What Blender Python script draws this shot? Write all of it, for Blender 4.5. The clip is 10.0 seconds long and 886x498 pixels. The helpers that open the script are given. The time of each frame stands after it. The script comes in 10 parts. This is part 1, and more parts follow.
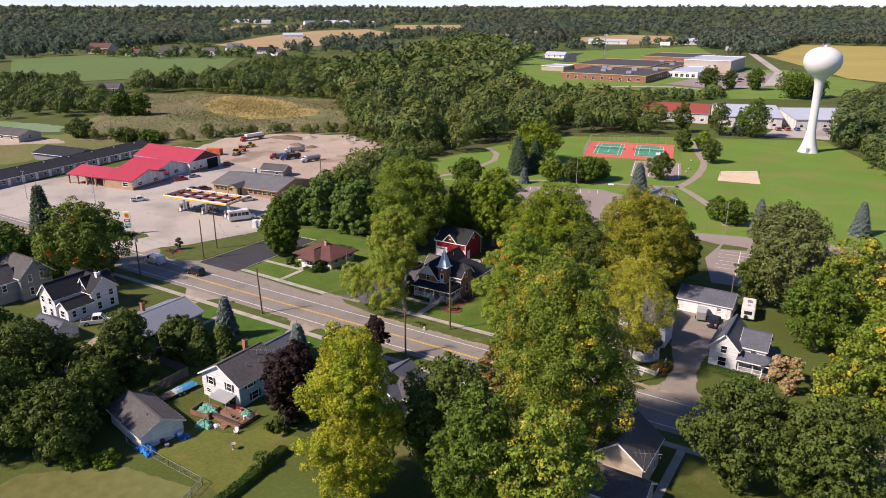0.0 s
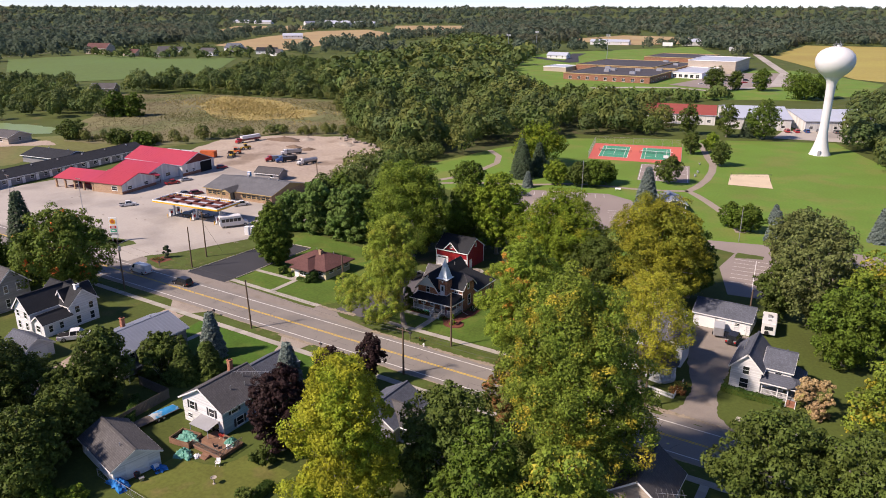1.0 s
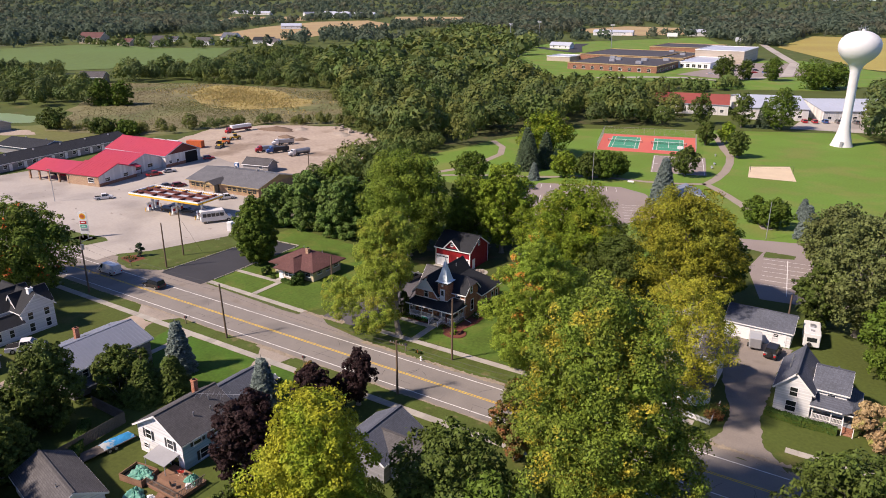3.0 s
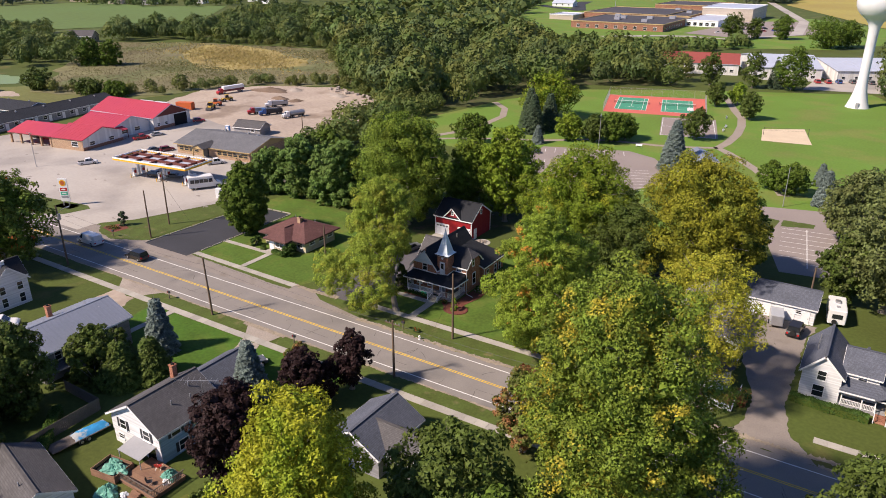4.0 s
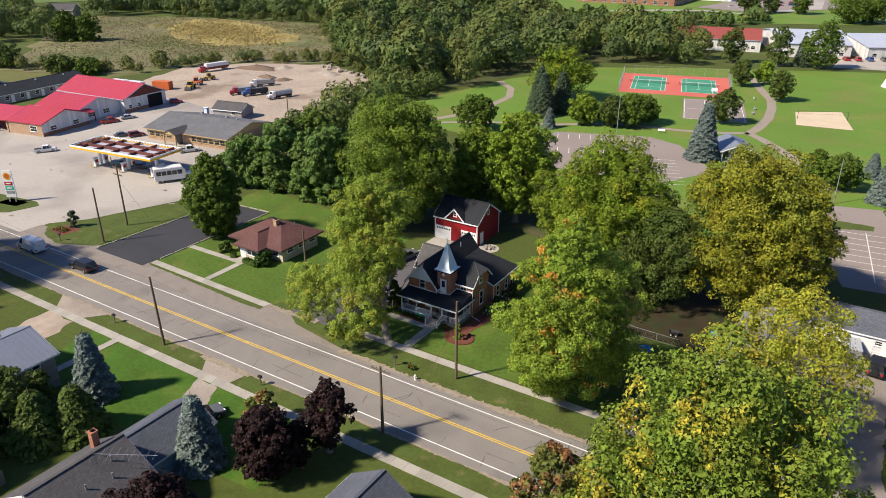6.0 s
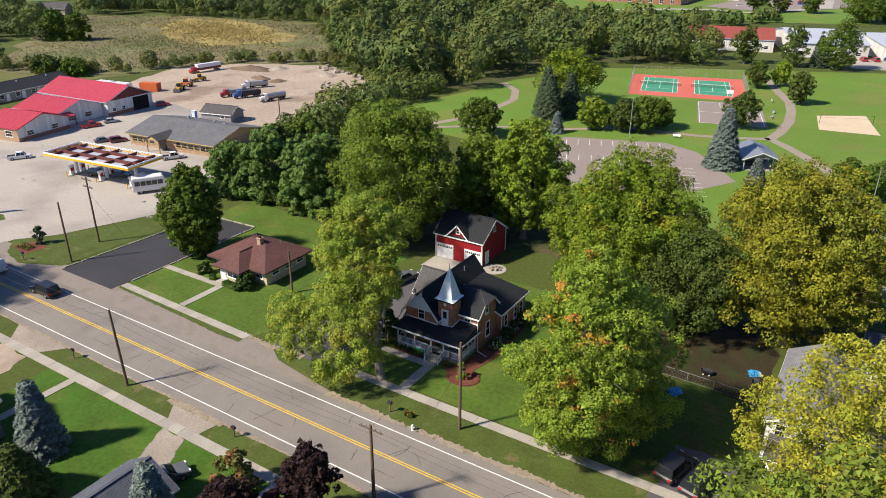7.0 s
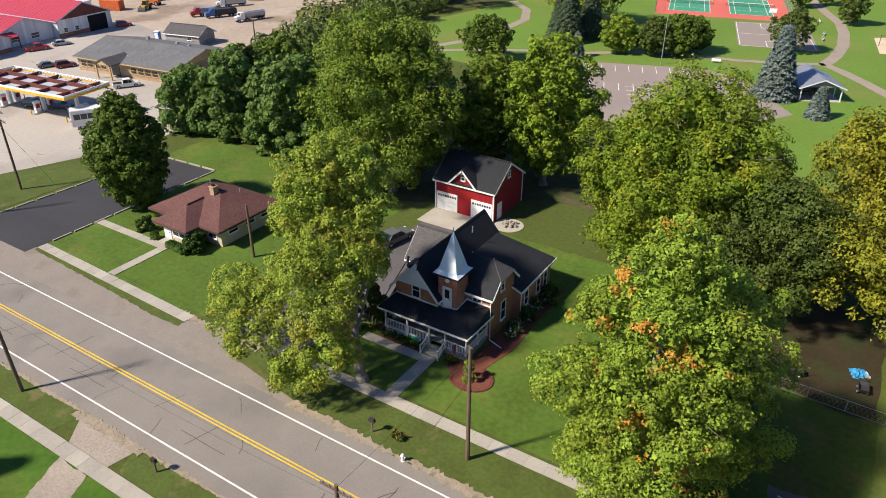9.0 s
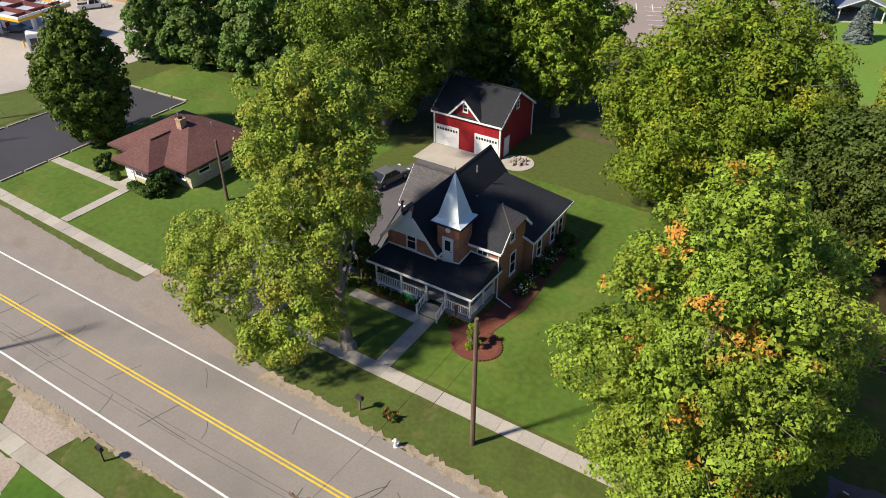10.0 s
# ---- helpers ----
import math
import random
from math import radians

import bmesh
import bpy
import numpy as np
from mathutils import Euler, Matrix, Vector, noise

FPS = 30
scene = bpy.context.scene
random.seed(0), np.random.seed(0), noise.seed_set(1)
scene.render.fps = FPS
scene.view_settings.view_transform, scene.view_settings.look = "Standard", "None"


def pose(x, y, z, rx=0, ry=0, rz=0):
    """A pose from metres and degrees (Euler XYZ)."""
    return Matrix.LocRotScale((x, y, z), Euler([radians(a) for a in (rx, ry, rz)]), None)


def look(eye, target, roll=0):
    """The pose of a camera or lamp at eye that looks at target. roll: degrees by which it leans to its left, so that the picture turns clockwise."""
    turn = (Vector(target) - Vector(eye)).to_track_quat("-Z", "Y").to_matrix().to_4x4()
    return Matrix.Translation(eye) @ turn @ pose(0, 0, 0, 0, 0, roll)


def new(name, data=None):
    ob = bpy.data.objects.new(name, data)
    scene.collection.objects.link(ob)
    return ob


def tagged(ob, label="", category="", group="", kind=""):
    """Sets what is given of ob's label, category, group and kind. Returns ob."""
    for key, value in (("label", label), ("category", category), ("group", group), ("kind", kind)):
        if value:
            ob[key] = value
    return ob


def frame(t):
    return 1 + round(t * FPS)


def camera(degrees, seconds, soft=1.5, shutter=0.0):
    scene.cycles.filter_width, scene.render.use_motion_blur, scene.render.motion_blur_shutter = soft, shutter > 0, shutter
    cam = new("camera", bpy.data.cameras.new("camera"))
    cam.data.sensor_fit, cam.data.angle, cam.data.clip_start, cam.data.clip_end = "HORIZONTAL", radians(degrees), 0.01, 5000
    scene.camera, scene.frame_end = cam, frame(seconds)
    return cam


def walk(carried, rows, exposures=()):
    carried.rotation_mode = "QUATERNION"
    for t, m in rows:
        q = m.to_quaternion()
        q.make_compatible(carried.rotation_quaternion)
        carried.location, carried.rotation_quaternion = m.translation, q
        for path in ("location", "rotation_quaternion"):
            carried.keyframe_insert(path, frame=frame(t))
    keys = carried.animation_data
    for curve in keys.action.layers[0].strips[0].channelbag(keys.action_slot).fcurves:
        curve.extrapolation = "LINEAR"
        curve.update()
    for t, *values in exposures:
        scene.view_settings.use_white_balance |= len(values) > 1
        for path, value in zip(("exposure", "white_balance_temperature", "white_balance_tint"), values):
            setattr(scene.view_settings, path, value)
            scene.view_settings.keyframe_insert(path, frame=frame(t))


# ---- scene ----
cam = camera(63.7, 10.0, soft=0.92)
METRES, EYE, TILT, LEAN, TURN = 94.0, 56.8, -18.8, 0.0, 32.12
START = (73.35, -95.1)
ROWS = [
    (0.0, 0.0, 0.0, 0.0, 0.0, 0.0, 0.0),
    (0.5, -0.0001, 0.0473, 0.0114, 0.02, 0.05, -0.04),
    (1.0, -0.0002, 0.0885, 0.0195, 0.05, 0.06, -0.05),
    (1.5, -0.0003, 0.1301, 0.0238, 0.06, 0.08, -0.07),
    (2.0, -0.0004, 0.1684, 0.0263, 0.06, 0.07, -0.08),
    (2.5, -0.0001, 0.2087, 0.0284, 0.07, 0.06, -0.11),
    (4.0, 0.0002, 0.3323, 0.044, 0.08, -3.51, -0.11),
    (4.5, -0.0001, 0.3829, 0.0528, 0.08, -4.9, -0.11),
    (5.0, -0.0005, 0.4355, 0.0626, 0.07, -5.24, -0.14),
    (5.5, -0.0012, 0.4876, 0.072, 0.07, -5.26, -0.14),
    (7.0, -0.0028, 0.6622, 0.1043, 0.17, -5.29, -0.19),
    (7.5, -0.0036, 0.7207, 0.1143, 0.2, -5.27, -0.21),
    (8.0, -0.0037, 0.783, 0.115, 0.22, -5.82, -0.24),
    (8.5, -0.0035, 0.837, 0.1104, 0.24, -8.14, -0.22),
    (9.0, -0.0043, 0.8898, 0.1049, 0.24, -10.59, -0.23),
    (9.5, -0.0047, 0.9387, 0.0987, 0.22, -13.14, -0.2),
    (10.0, -0.0046, 0.9891, 0.0945, 0.21, -15.9, -0.12),
]
walk(cam, [(t, pose(*START, EYE, TILT, LEAN, TURN) @ pose(METRES * x, METRES * y, METRES * z, 90 + pitch, roll, yaw)) for t, x, y, z, yaw, pitch, roll in ROWS],
     [(0.0, 0.38, 6550, 25), (2.5, 0.39, 6550, 25), (4.0, 0.45, 6500, 22), (5.5, 0.46, 6400, 15), (7.0, 0.48, 6400, 13), (10.0, 0.52, 6450, 14)])

# ---- light ----
SUN_DIR = Vector((-0.595, -0.80, 0.93)).normalized()
world = bpy.data.worlds.new("sky")
scene.world = world
world.use_nodes = True
wn = world.node_tree.nodes
sky = wn.new("ShaderNodeTexSky")
sky.sky_type, sky.sun_disc = "NISHITA", False
sky.sun_elevation = math.asin(SUN_DIR.z)
sky.sun_rotation = math.atan2(SUN_DIR.x, SUN_DIR.y)
sky.air_density, sky.dust_density, sky.ozone_density = 0.8, 0.0, 3.0
sky.altitude = 1500
wn["Background"].inputs["Strength"].default_value = 0.126
# thin high haze: a paler, cooler sky
tone = wn.new("ShaderNodeMix")
tone.data_type, tone.blend_type = "RGBA", "MULTIPLY"
tone.inputs["Factor"].default_value = 1.0
tone.inputs["B"].default_value = (0.74, 0.80, 0.90, 1)
world.node_tree.links.new(sky.outputs["Color"], tone.inputs["A"])
world.node_tree.links.new(tone.outputs["Result"], wn["Background"].inputs["Color"])
sun = new("sun", bpy.data.lights.new("sun", "SUN"))
sun.data.energy, sun.data.angle, sun.data.color = 5.0, radians(4.0), (1.0, 0.91, 0.74)
sun.matrix_world = look(SUN_DIR * 100, (0, 0, 0))

# ---- materials ----
def links(tree, a, b):
    tree.links.new(a, b)


def mat(name, color, rough=0.85, var=0.25, big=0.2, small=3.0, bump=0.0, metal=0.0, rnd=0.0, isl=0.0, hue=0.01, pattern=None, spec=0.3, trans=0.0, accent=None):
    """A painted or natural surface: colour varied at two scales, by piece and by island, with fine relief."""
    m = bpy.data.materials.new(name)
    m.use_nodes = True
    t = m.node_tree
    n, b = t.nodes, t.nodes["Principled BSDF"]
    b.inputs["Roughness"].default_value = rough
    b.inputs["Metallic"].default_value = metal
    b.inputs["Specular IOR Level"].default_value = spec
    geo = n.new("ShaderNodeNewGeometry")

    def noise_at(scale, detail):
        q = n.new("ShaderNodeTexNoise")
        q.inputs["Scale"].default_value, q.inputs["Detail"].default_value = scale, detail
        links(t, geo.outputs["Position"], q.inputs["Vector"])
        return q.outputs["Fac"]

    def calc(op, a, c):
        q = n.new("ShaderNodeMath")
        q.operation = op
        for i, v in enumerate((a, c)):
            if isinstance(v, (int, float)):
                q.inputs[i].default_value = v
            else:
                links(t, v, q.inputs[i])
        return q.outputs[0]

    fine, wide = noise_at(small, 5), noise_at(big, 4)
    value = calc("ADD", calc("MULTIPLY", calc("ADD", fine, wide), var * 2), 1 - var * 2)
    if rnd:
        info = n.new("ShaderNodeObjectInfo")
        value = calc("ADD", value, calc("MULTIPLY", calc("SUBTRACT", info.outputs["Random"], 0.5), 2 * rnd))
    if isl:
        value = calc("ADD", value, calc("MULTIPLY", calc("SUBTRACT", geo.outputs["Random Per Island"], 0.5), 2 * isl))
    hsv = n.new("ShaderNodeHueSaturation")
    hsv.inputs["Color"].default_value = (*color, 1)
    links(t, value, hsv.inputs["Value"])
    links(t, calc("ADD", calc("MULTIPLY", wide, hue * 2), 0.5 - hue), hsv.inputs["Hue"])
    out, height = hsv.outputs["Color"], fine
    if accent:
        # a second colour in patches: (colour, scale, threshold, softness)
        c2, sc, thr, soft = accent
        patch = noise_at(sc, 3)
        ramp = n.new("ShaderNodeMapRange")
        ramp.inputs["From Min"].default_value, ramp.inputs["From Max"].default_value = thr, thr + soft
        links(t, patch, ramp.inputs["Value"])
        mix = n.new("ShaderNodeMix")
        mix.data_type = "RGBA"
        hsv2 = n.new("ShaderNodeHueSaturation")
        hsv2.inputs["Color"].default_value = (*c2, 1)
        links(t, value, hsv2.inputs["Value"])
        links(t, ramp.outputs[0], mix.inputs["Factor"])
        links(t, out, mix.inputs["A"])
        links(t, hsv2.outputs["Color"], mix.inputs["B"])
        out = mix.outputs["Result"]
    if pattern:
        # courses: (kind, width, height, joint, joint colour); runs along x + y and up z
        kind, w, h, joint, jc = pattern
        sep, com = n.new("ShaderNodeSeparateXYZ"), n.new("ShaderNodeCombineXYZ")
        links(t, geo.outputs["Position"], sep.inputs[0])
        if kind == "flat":
            links(t, sep.outputs["X"], com.inputs["X"])
            links(t, sep.outputs["Y"], com.inputs["Y"])
        elif kind == "board":
            links(t, sep.outputs["Z"], com.inputs["X"])
            links(t, calc("ADD", sep.outputs["X"], sep.outputs["Y"]), com.inputs["Y"])
        else:
            links(t, calc("ADD", sep.outputs["X"], sep.outputs["Y"]), com.inputs["X"])
            links(t, sep.outputs["Z"], com.inputs["Y"])
        br = n.new("ShaderNodeTexBrick")
        br.inputs["Scale"].default_value = 1.0
        br.inputs["Brick Width"].default_value, br.inputs["Row Height"].default_value = w, h
        br.inputs["Mortar Size"].default_value = joint
        br.inputs["Mortar Smooth"].default_value = 0.3
        links(t, com.outputs[0], br.inputs["Vector"])
        br.inputs["Color1"].default_value, br.inputs["Color2"].default_value = (1, 1, 1, 1), (0.75, 0.75, 0.75, 1)
        br.inputs["Mortar"].default_value = (*jc, 1)
        mul = n.new("ShaderNodeMix")
        mul.data_type, mul.blend_type = "RGBA", "MULTIPLY"
        mul.inputs["Factor"].default_value = 1
        links(t, out, mul.inputs["A"])
        links(t, br.outputs["Color"], mul.inputs["B"])
        out = mul.outputs["Result"]
        height = calc("SUBTRACT", calc("MULTIPLY", fine, 0.4), br.outputs["Fac"])
    links(t, out, b.inputs["Base Color"])
    if bump:
        bp = n.new("ShaderNodeBump")
        bp.inputs["Strength"].default_value, bp.inputs["Distance"].default_value = min(1, bump), 0.05 * max(1, bump)
        links(t, height, bp.inputs["Height"])
        links(t, bp.outputs[0], b.inputs["Normal"])
    if trans:
        tr, mx = n.new("ShaderNodeBsdfTranslucent"), n.new("ShaderNodeMixShader")
        links(t, out, tr.inputs["Color"])
        mx.inputs[0].default_value = trans
        links(t, b.outputs[0], mx.inputs[1])
        links(t, tr.outputs[0], mx.inputs[2])
        links(t, mx.outputs[0], n["Material Output"].inputs["Surface"])
    return m


GRASS = mat("lawn_grass", (0.070, 0.092, 0.016), 0.95, 0.35, 0.06, 2.0, 0.5, hue=0.02, accent=((0.16, 0.13, 0.045), 0.09, 0.60, 0.16))
ROUGH = mat("rough_grass", (0.135, 0.140, 0.042), 0.95, 0.4, 0.02, 0.6, 0.6, hue=0.03, accent=((0.17, 0.14, 0.055), 0.03, 0.5, 0.15))
PARK_G = mat("park_grass", (0.118, 0.205, 0.026), 0.95, 0.22, 0.05, 1.5, 0.4, hue=0.015, accent=((0.155, 0.195, 0.038), 0.07, 0.48, 0.16))
LAWN = mat("mown_lawn", (0.054, 0.120, 0.010), 0.95, 0.42, 0.22, 2.0, 0.5, hue=0.02, accent=((0.092, 0.128, 0.018), 0.21, 0.50, 0.25))
LAWN_W = mat("worn_lawn", (0.110, 0.124, 0.022), 0.95, 0.35, 0.25, 2.0, 0.5, hue=0.02, accent=((0.15, 0.13, 0.04), 0.3, 0.55, 0.2))
LAWN_N = mat("dull_mown_lawn", (0.074, 0.130, 0.015), 0.95, 0.42, 0.22, 2.0, 0.5, hue=0.02, accent=((0.118, 0.138, 0.025), 0.21, 0.50, 0.20))
VERGE = mat("verge_grass", (0.072, 0.098, 0.018), 0.95, 0.38, 0.4, 3.0, 0.5, hue=0.02, accent=((0.165, 0.135, 0.06), 0.5, 0.60, 0.2))
ASPHALT = mat("worn_asphalt", (0.235, 0.21, 0.185), 0.9, 0.16, 0.25, 6.0, 0.25, hue=0.005, accent=((0.17, 0.155, 0.14), 0.12, 0.52, 0.2))
SHOULDER = mat("shoulder_asphalt", (0.25, 0.215, 0.185), 0.92, 0.2, 0.3, 5.0, 0.3, accent=((0.2, 0.17, 0.14), 0.3, 0.55, 0.15))
EDGE_DIRT = mat("edge_dirt", (0.30, 0.245, 0.18), 0.95, 0.35, 1.2, 9.0, 0.6, accent=((0.17, 0.15, 0.08), 1.3, 0.56, 0.2))
BLACKTOP = mat("fresh_blacktop", (0.045, 0.045, 0.05), 0.85, 0.25, 0.2, 4.0, 0.25)
LOT = mat("concrete_lot", (0.405, 0.365, 0.32), 0.9, 0.14, 0.06, 1.5, 0.2, accent=((0.30, 0.27, 0.24), 0.05, 0.50, 0.15))
PARKLOT = mat("car_park_asphalt", (0.27, 0.225, 0.20), 0.9, 0.15, 0.08, 3.0, 0.2)
DIRT = mat("bare_dirt", (0.38, 0.305, 0.24), 0.95, 0.3, 0.05, 0.8, 0.8, accent=((0.25, 0.19, 0.14), 0.06, 0.55, 0.12))
CONCRETE = mat("sidewalk_concrete", (0.37, 0.34, 0.29), 0.9, 0.18, 0.4, 6.0, 0.2, rnd=0.12)
PATH = mat("park_path", (0.30, 0.25, 0.20), 0.9, 0.15, 0.3, 4.0, 0.2)
GRAVEL = mat("gravel", (0.33, 0.28, 0.23), 0.95, 0.35, 0.3, 5.0, 0.8)
SAND = mat("sand", (0.60, 0.48, 0.33), 0.95, 0.15, 0.2, 4.0, 0.4)
# Lawn colour, darkened by the tree shade put into it.
LAWN_SHADE_TINT = mat("shade_tinted_lawn", (0.050, 0.082, 0.010), 0.95, 0.4, 0.25, 2.0, 0.5, hue=0.02, accent=((0.085, 0.080, 0.022), 0.3, 0.54, 0.18))
# Brown earth with the shade under the trees mixed into its colour.
EARTH_SHADE_TINT = mat("shade_darkened_earth", (0.036, 0.027, 0.011), 0.95, 0.4, 0.3, 2.5, 0.5, accent=((0.030, 0.036, 0.010), 0.35, 0.5, 0.15))
# Grass and leaf-litter tone, deepened to carry the trees' shade.
LITTER_SHADE_TINT = mat("shade_tinted_litter", (0.060, 0.072, 0.020), 0.95, 0.4, 0.15, 2.0, 0.5, accent=((0.085, 0.070, 0.032), 0.3, 0.54, 0.12))
MULCH = mat("red_mulch", (0.16, 0.055, 0.035), 0.95, 0.4, 0.8, 9.0, 0.8)
WHITELINE = mat("white_road_paint", (0.72, 0.70, 0.66), 0.8, 0.2, 0.5, 6.0)
YELLOWLINE = mat("yellow_road_paint", (0.72, 0.46, 0.04), 0.8, 0.25, 0.5, 6.0)
TAR = mat("tar_sealant", (0.075, 0.068, 0.06), 0.7, 0.2)
SOIL_TAN = mat("stubble_field", (0.36, 0.26, 0.13), 0.95, 0.2, 0.01, 0.2, 0.3, hue=0.02)
SOY_GREEN = mat("bean_field", (0.105, 0.160, 0.040), 0.95, 0.2, 0.01, 0.2, 0.3, hue=0.02)
GOLD_FIELD = mat("ripe_field", (0.33, 0.27, 0.07), 0.95, 0.2, 0.01, 0.3, 0.3, hue=0.02)
MARSH_M = mat("marsh_sedge", (0.172, 0.155, 0.074), 0.95, 0.42, 0.05, 0.35, 0.8, hue=0.03, accent=((0.135, 0.145, 0.055), 0.035, 0.5, 0.12))
MARSH_Y = mat("marsh_reed_gold", (0.32, 0.255, 0.09), 0.95, 0.3, 0.05, 0.7, 0.8, hue=0.02, accent=((0.2, 0.17, 0.07), 0.06, 0.52, 0.12))

BARK = mat("bark", (0.24, 0.21, 0.175), 0.95, 0.4, 1.0, 8.0, 0.8)


def leaf(name, color, accent=None, trans=0.12, isl=0.36, var=0.30, hue=0.025):
    return mat(name, color, 0.55, var, 0.25, 1.2, 0.0, isl=isl, rnd=0.08, hue=hue, trans=trans, accent=accent, spec=0.10)


L_GREEN = leaf("leaf_green", (0.090, 0.140, 0.018))
L_DARK = leaf("leaf_dark", (0.080, 0.112, 0.022))
L_OLIVE = leaf("leaf_olive", (0.168, 0.240, 0.022))
L_LIME = leaf("leaf_lime", (0.293, 0.300, 0.021), ((0.234, 0.300, 0.023), 0.22, 0.5, 0.12))
L_TURN = leaf("leaf_turning", (0.218, 0.304, 0.033), ((0.557, 0.253, 0.043), 0.38, 0.625, 0.05))
L_ORANGE = leaf("leaf_orange_spots", (0.105, 0.15, 0.022), ((0.60, 0.13, 0.03), 0.33, 0.66, 0.03))
L_LOCUST = leaf("leaf_locust", (0.142, 0.200, 0.016), ((0.262, 0.276, 0.022), 0.4, 0.56, 0.12))
L_GREY = leaf("leaf_grey_green", (0.135, 0.160, 0.050))
L_OAK = leaf("leaf_oak", (0.138, 0.192, 0.022), ((0.114, 0.172, 0.020), 0.2, 0.5, 0.12))
L_SUMAC = leaf("leaf_sumac", (0.120, 0.194, 0.044))
L_FRONT = leaf("leaf_front", (0.215, 0.278, 0.034), ((0.278, 0.264, 0.035), 0.35, 0.52, 0.15))
L_BIG = leaf("leaf_big", (0.158, 0.216, 0.027), ((0.410, 0.335, 0.036), 0.36, 0.56, 0.09))
L_YEL = leaf("leaf_yellow", (0.303, 0.294, 0.028), ((0.258, 0.295, 0.028), 0.4, 0.5, 0.12))
L_GOLD = leaf("leaf_gold", (0.240, 0.236, 0.021), ((0.190, 0.212, 0.024), 0.2, 0.5, 0.12))
L_PURPLE = leaf("leaf_purple", (0.036, 0.020, 0.019), trans=0.15)
L_RUST = leaf("leaf_rust", (0.13, 0.15, 0.035), ((0.24, 0.11, 0.045), 0.4, 0.52, 0.1))
L_TAN = leaf("leaf_tan", (0.38, 0.27, 0.14), ((0.25, 0.25, 0.07), 0.6, 0.55, 0.1))
L_SPRUCE = leaf("needle_green", (0.072, 0.104, 0.056), trans=0.1)
L_BLUE = leaf("needle_blue", (0.15, 0.19, 0.165), trans=0.1)
L_BOX = leaf("hedge_leaf", (0.055, 0.105, 0.02), trans=0.2)


def woods_leaf(name, color, accent):
    """Crowns seen from afar: tone changes from tree to tree more than from leaf to leaf."""
    return mat(name, color, 0.6, 0.34, 0.11, 0.5, 0.0, isl=0.15, hue=0.04, trans=0.2, accent=accent, spec=0.15)


L_WOODS = woods_leaf("woods_leaf", (0.097, 0.140, 0.034), ((0.149, 0.176, 0.041), 0.07, 0.53, 0.08))
# Distance haze is put into this leaf colour: paler and bluer.
L_FAR_HAZE = mat("hazed_far_woods_leaf", (0.110, 0.145, 0.095), 0.7, 0.22, 0.02, 0.05, 0.0, isl=0.0, hue=0.03, trans=0.42, accent=((0.135, 0.142, 0.090), 0.006, 0.5, 0.1), spec=0.1)
L_WOODS_B = woods_leaf("woods_leaf_olive", (0.139, 0.158, 0.038), ((0.110, 0.150, 0.039), 0.08, 0.5, 0.08))
L_WOODS_C = woods_leaf("woods_leaf_dark", (0.085, 0.121, 0.037), ((0.138, 0.166, 0.041), 0.08, 0.52, 0.08))
DRIVE_G = mat("dark_gravel_drive", (0.105, 0.098, 0.102), 0.95, 0.3, 0.3, 5.0, 0.6)
REED_G = leaf("green_reed", (0.165, 0.160, 0.065), trans=0.3, isl=0.1, var=0.15)
REED_Y = leaf("golden_reed", (0.40, 0.32, 0.12), trans=0.3, isl=0.12, var=0.15)
REED = leaf("reed", (0.21, 0.18, 0.095), ((0.15, 0.145, 0.06), 0.05, 0.5, 0.1), trans=0.3, isl=0.1, var=0.15)

BRICK = mat("red_brick", (0.39, 0.145, 0.08), 0.85, 0.25, 0.5, 5.0, 0.3, pattern=("brick", 0.22, 0.075, 0.010, (1.3, 1.9, 2.2)), accent=((0.44, 0.19, 0.09), 0.6, 0.55, 0.12))
BRICK_TAN = mat("tan_brick", (0.42, 0.27, 0.17), 0.85, 0.2, 0.5, 5.0, 0.3, pattern=("brick", 0.22, 0.075, 0.010, (1.2, 1.3, 1.3)))
BRICK_BRN = mat("brown_brick", (0.30, 0.135, 0.085), 0.85, 0.2, 0.5, 5.0, 0.3, pattern=("brick", 0.22, 0.075, 0.010, (1.2, 1.4, 1.4)))
SH_BLACK = mat("black_shingle", (0.020, 0.022, 0.027), 0.8, 0.35, 0.35, 5.0, 0.4, pattern=("brick", 0.30, 0.10, 0.012, (0.6, 0.6, 0.6)), spec=0.4)
SH_GREY = mat("grey_shingle", (0.115, 0.108, 0.108), 0.85, 0.3, 0.35, 5.0, 0.4, pattern=("brick", 0.30, 0.10, 0.012, (0.6, 0.6, 0.6)))
SH_STORE = mat("mid_grey_shingle", (0.165, 0.165, 0.172), 0.85, 0.25, 0.35, 5.0, 0.4, pattern=("brick", 0.30, 0.10, 0.012, (0.7, 0.7, 0.7)))
SH_PALE = mat("pale_grey_shingle", (0.24, 0.24, 0.25), 0.85, 0.25, 0.35, 5.0, 0.4, pattern=("brick", 0.30, 0.10, 0.012, (0.7, 0.7, 0.7)))
SH_SLATE = mat("slate_shingle", (0.125, 0.135, 0.165), 0.8, 0.3, 0.35, 5.0, 0.4, pattern=("brick", 0.30, 0.10, 0.012, (0.6, 0.6, 0.6)))
TRIM_BRN = mat("brown_trim_paint", (0.10, 0.055, 0.045), 0.7, 0.1)
BRICK_CREAM = mat("cream_brick", (0.62, 0.54, 0.36), 0.85, 0.12, 0.5, 5.0, 0.3, pattern=("brick", 0.40, 0.10, 0.010, (0.9, 0.9, 0.88)))
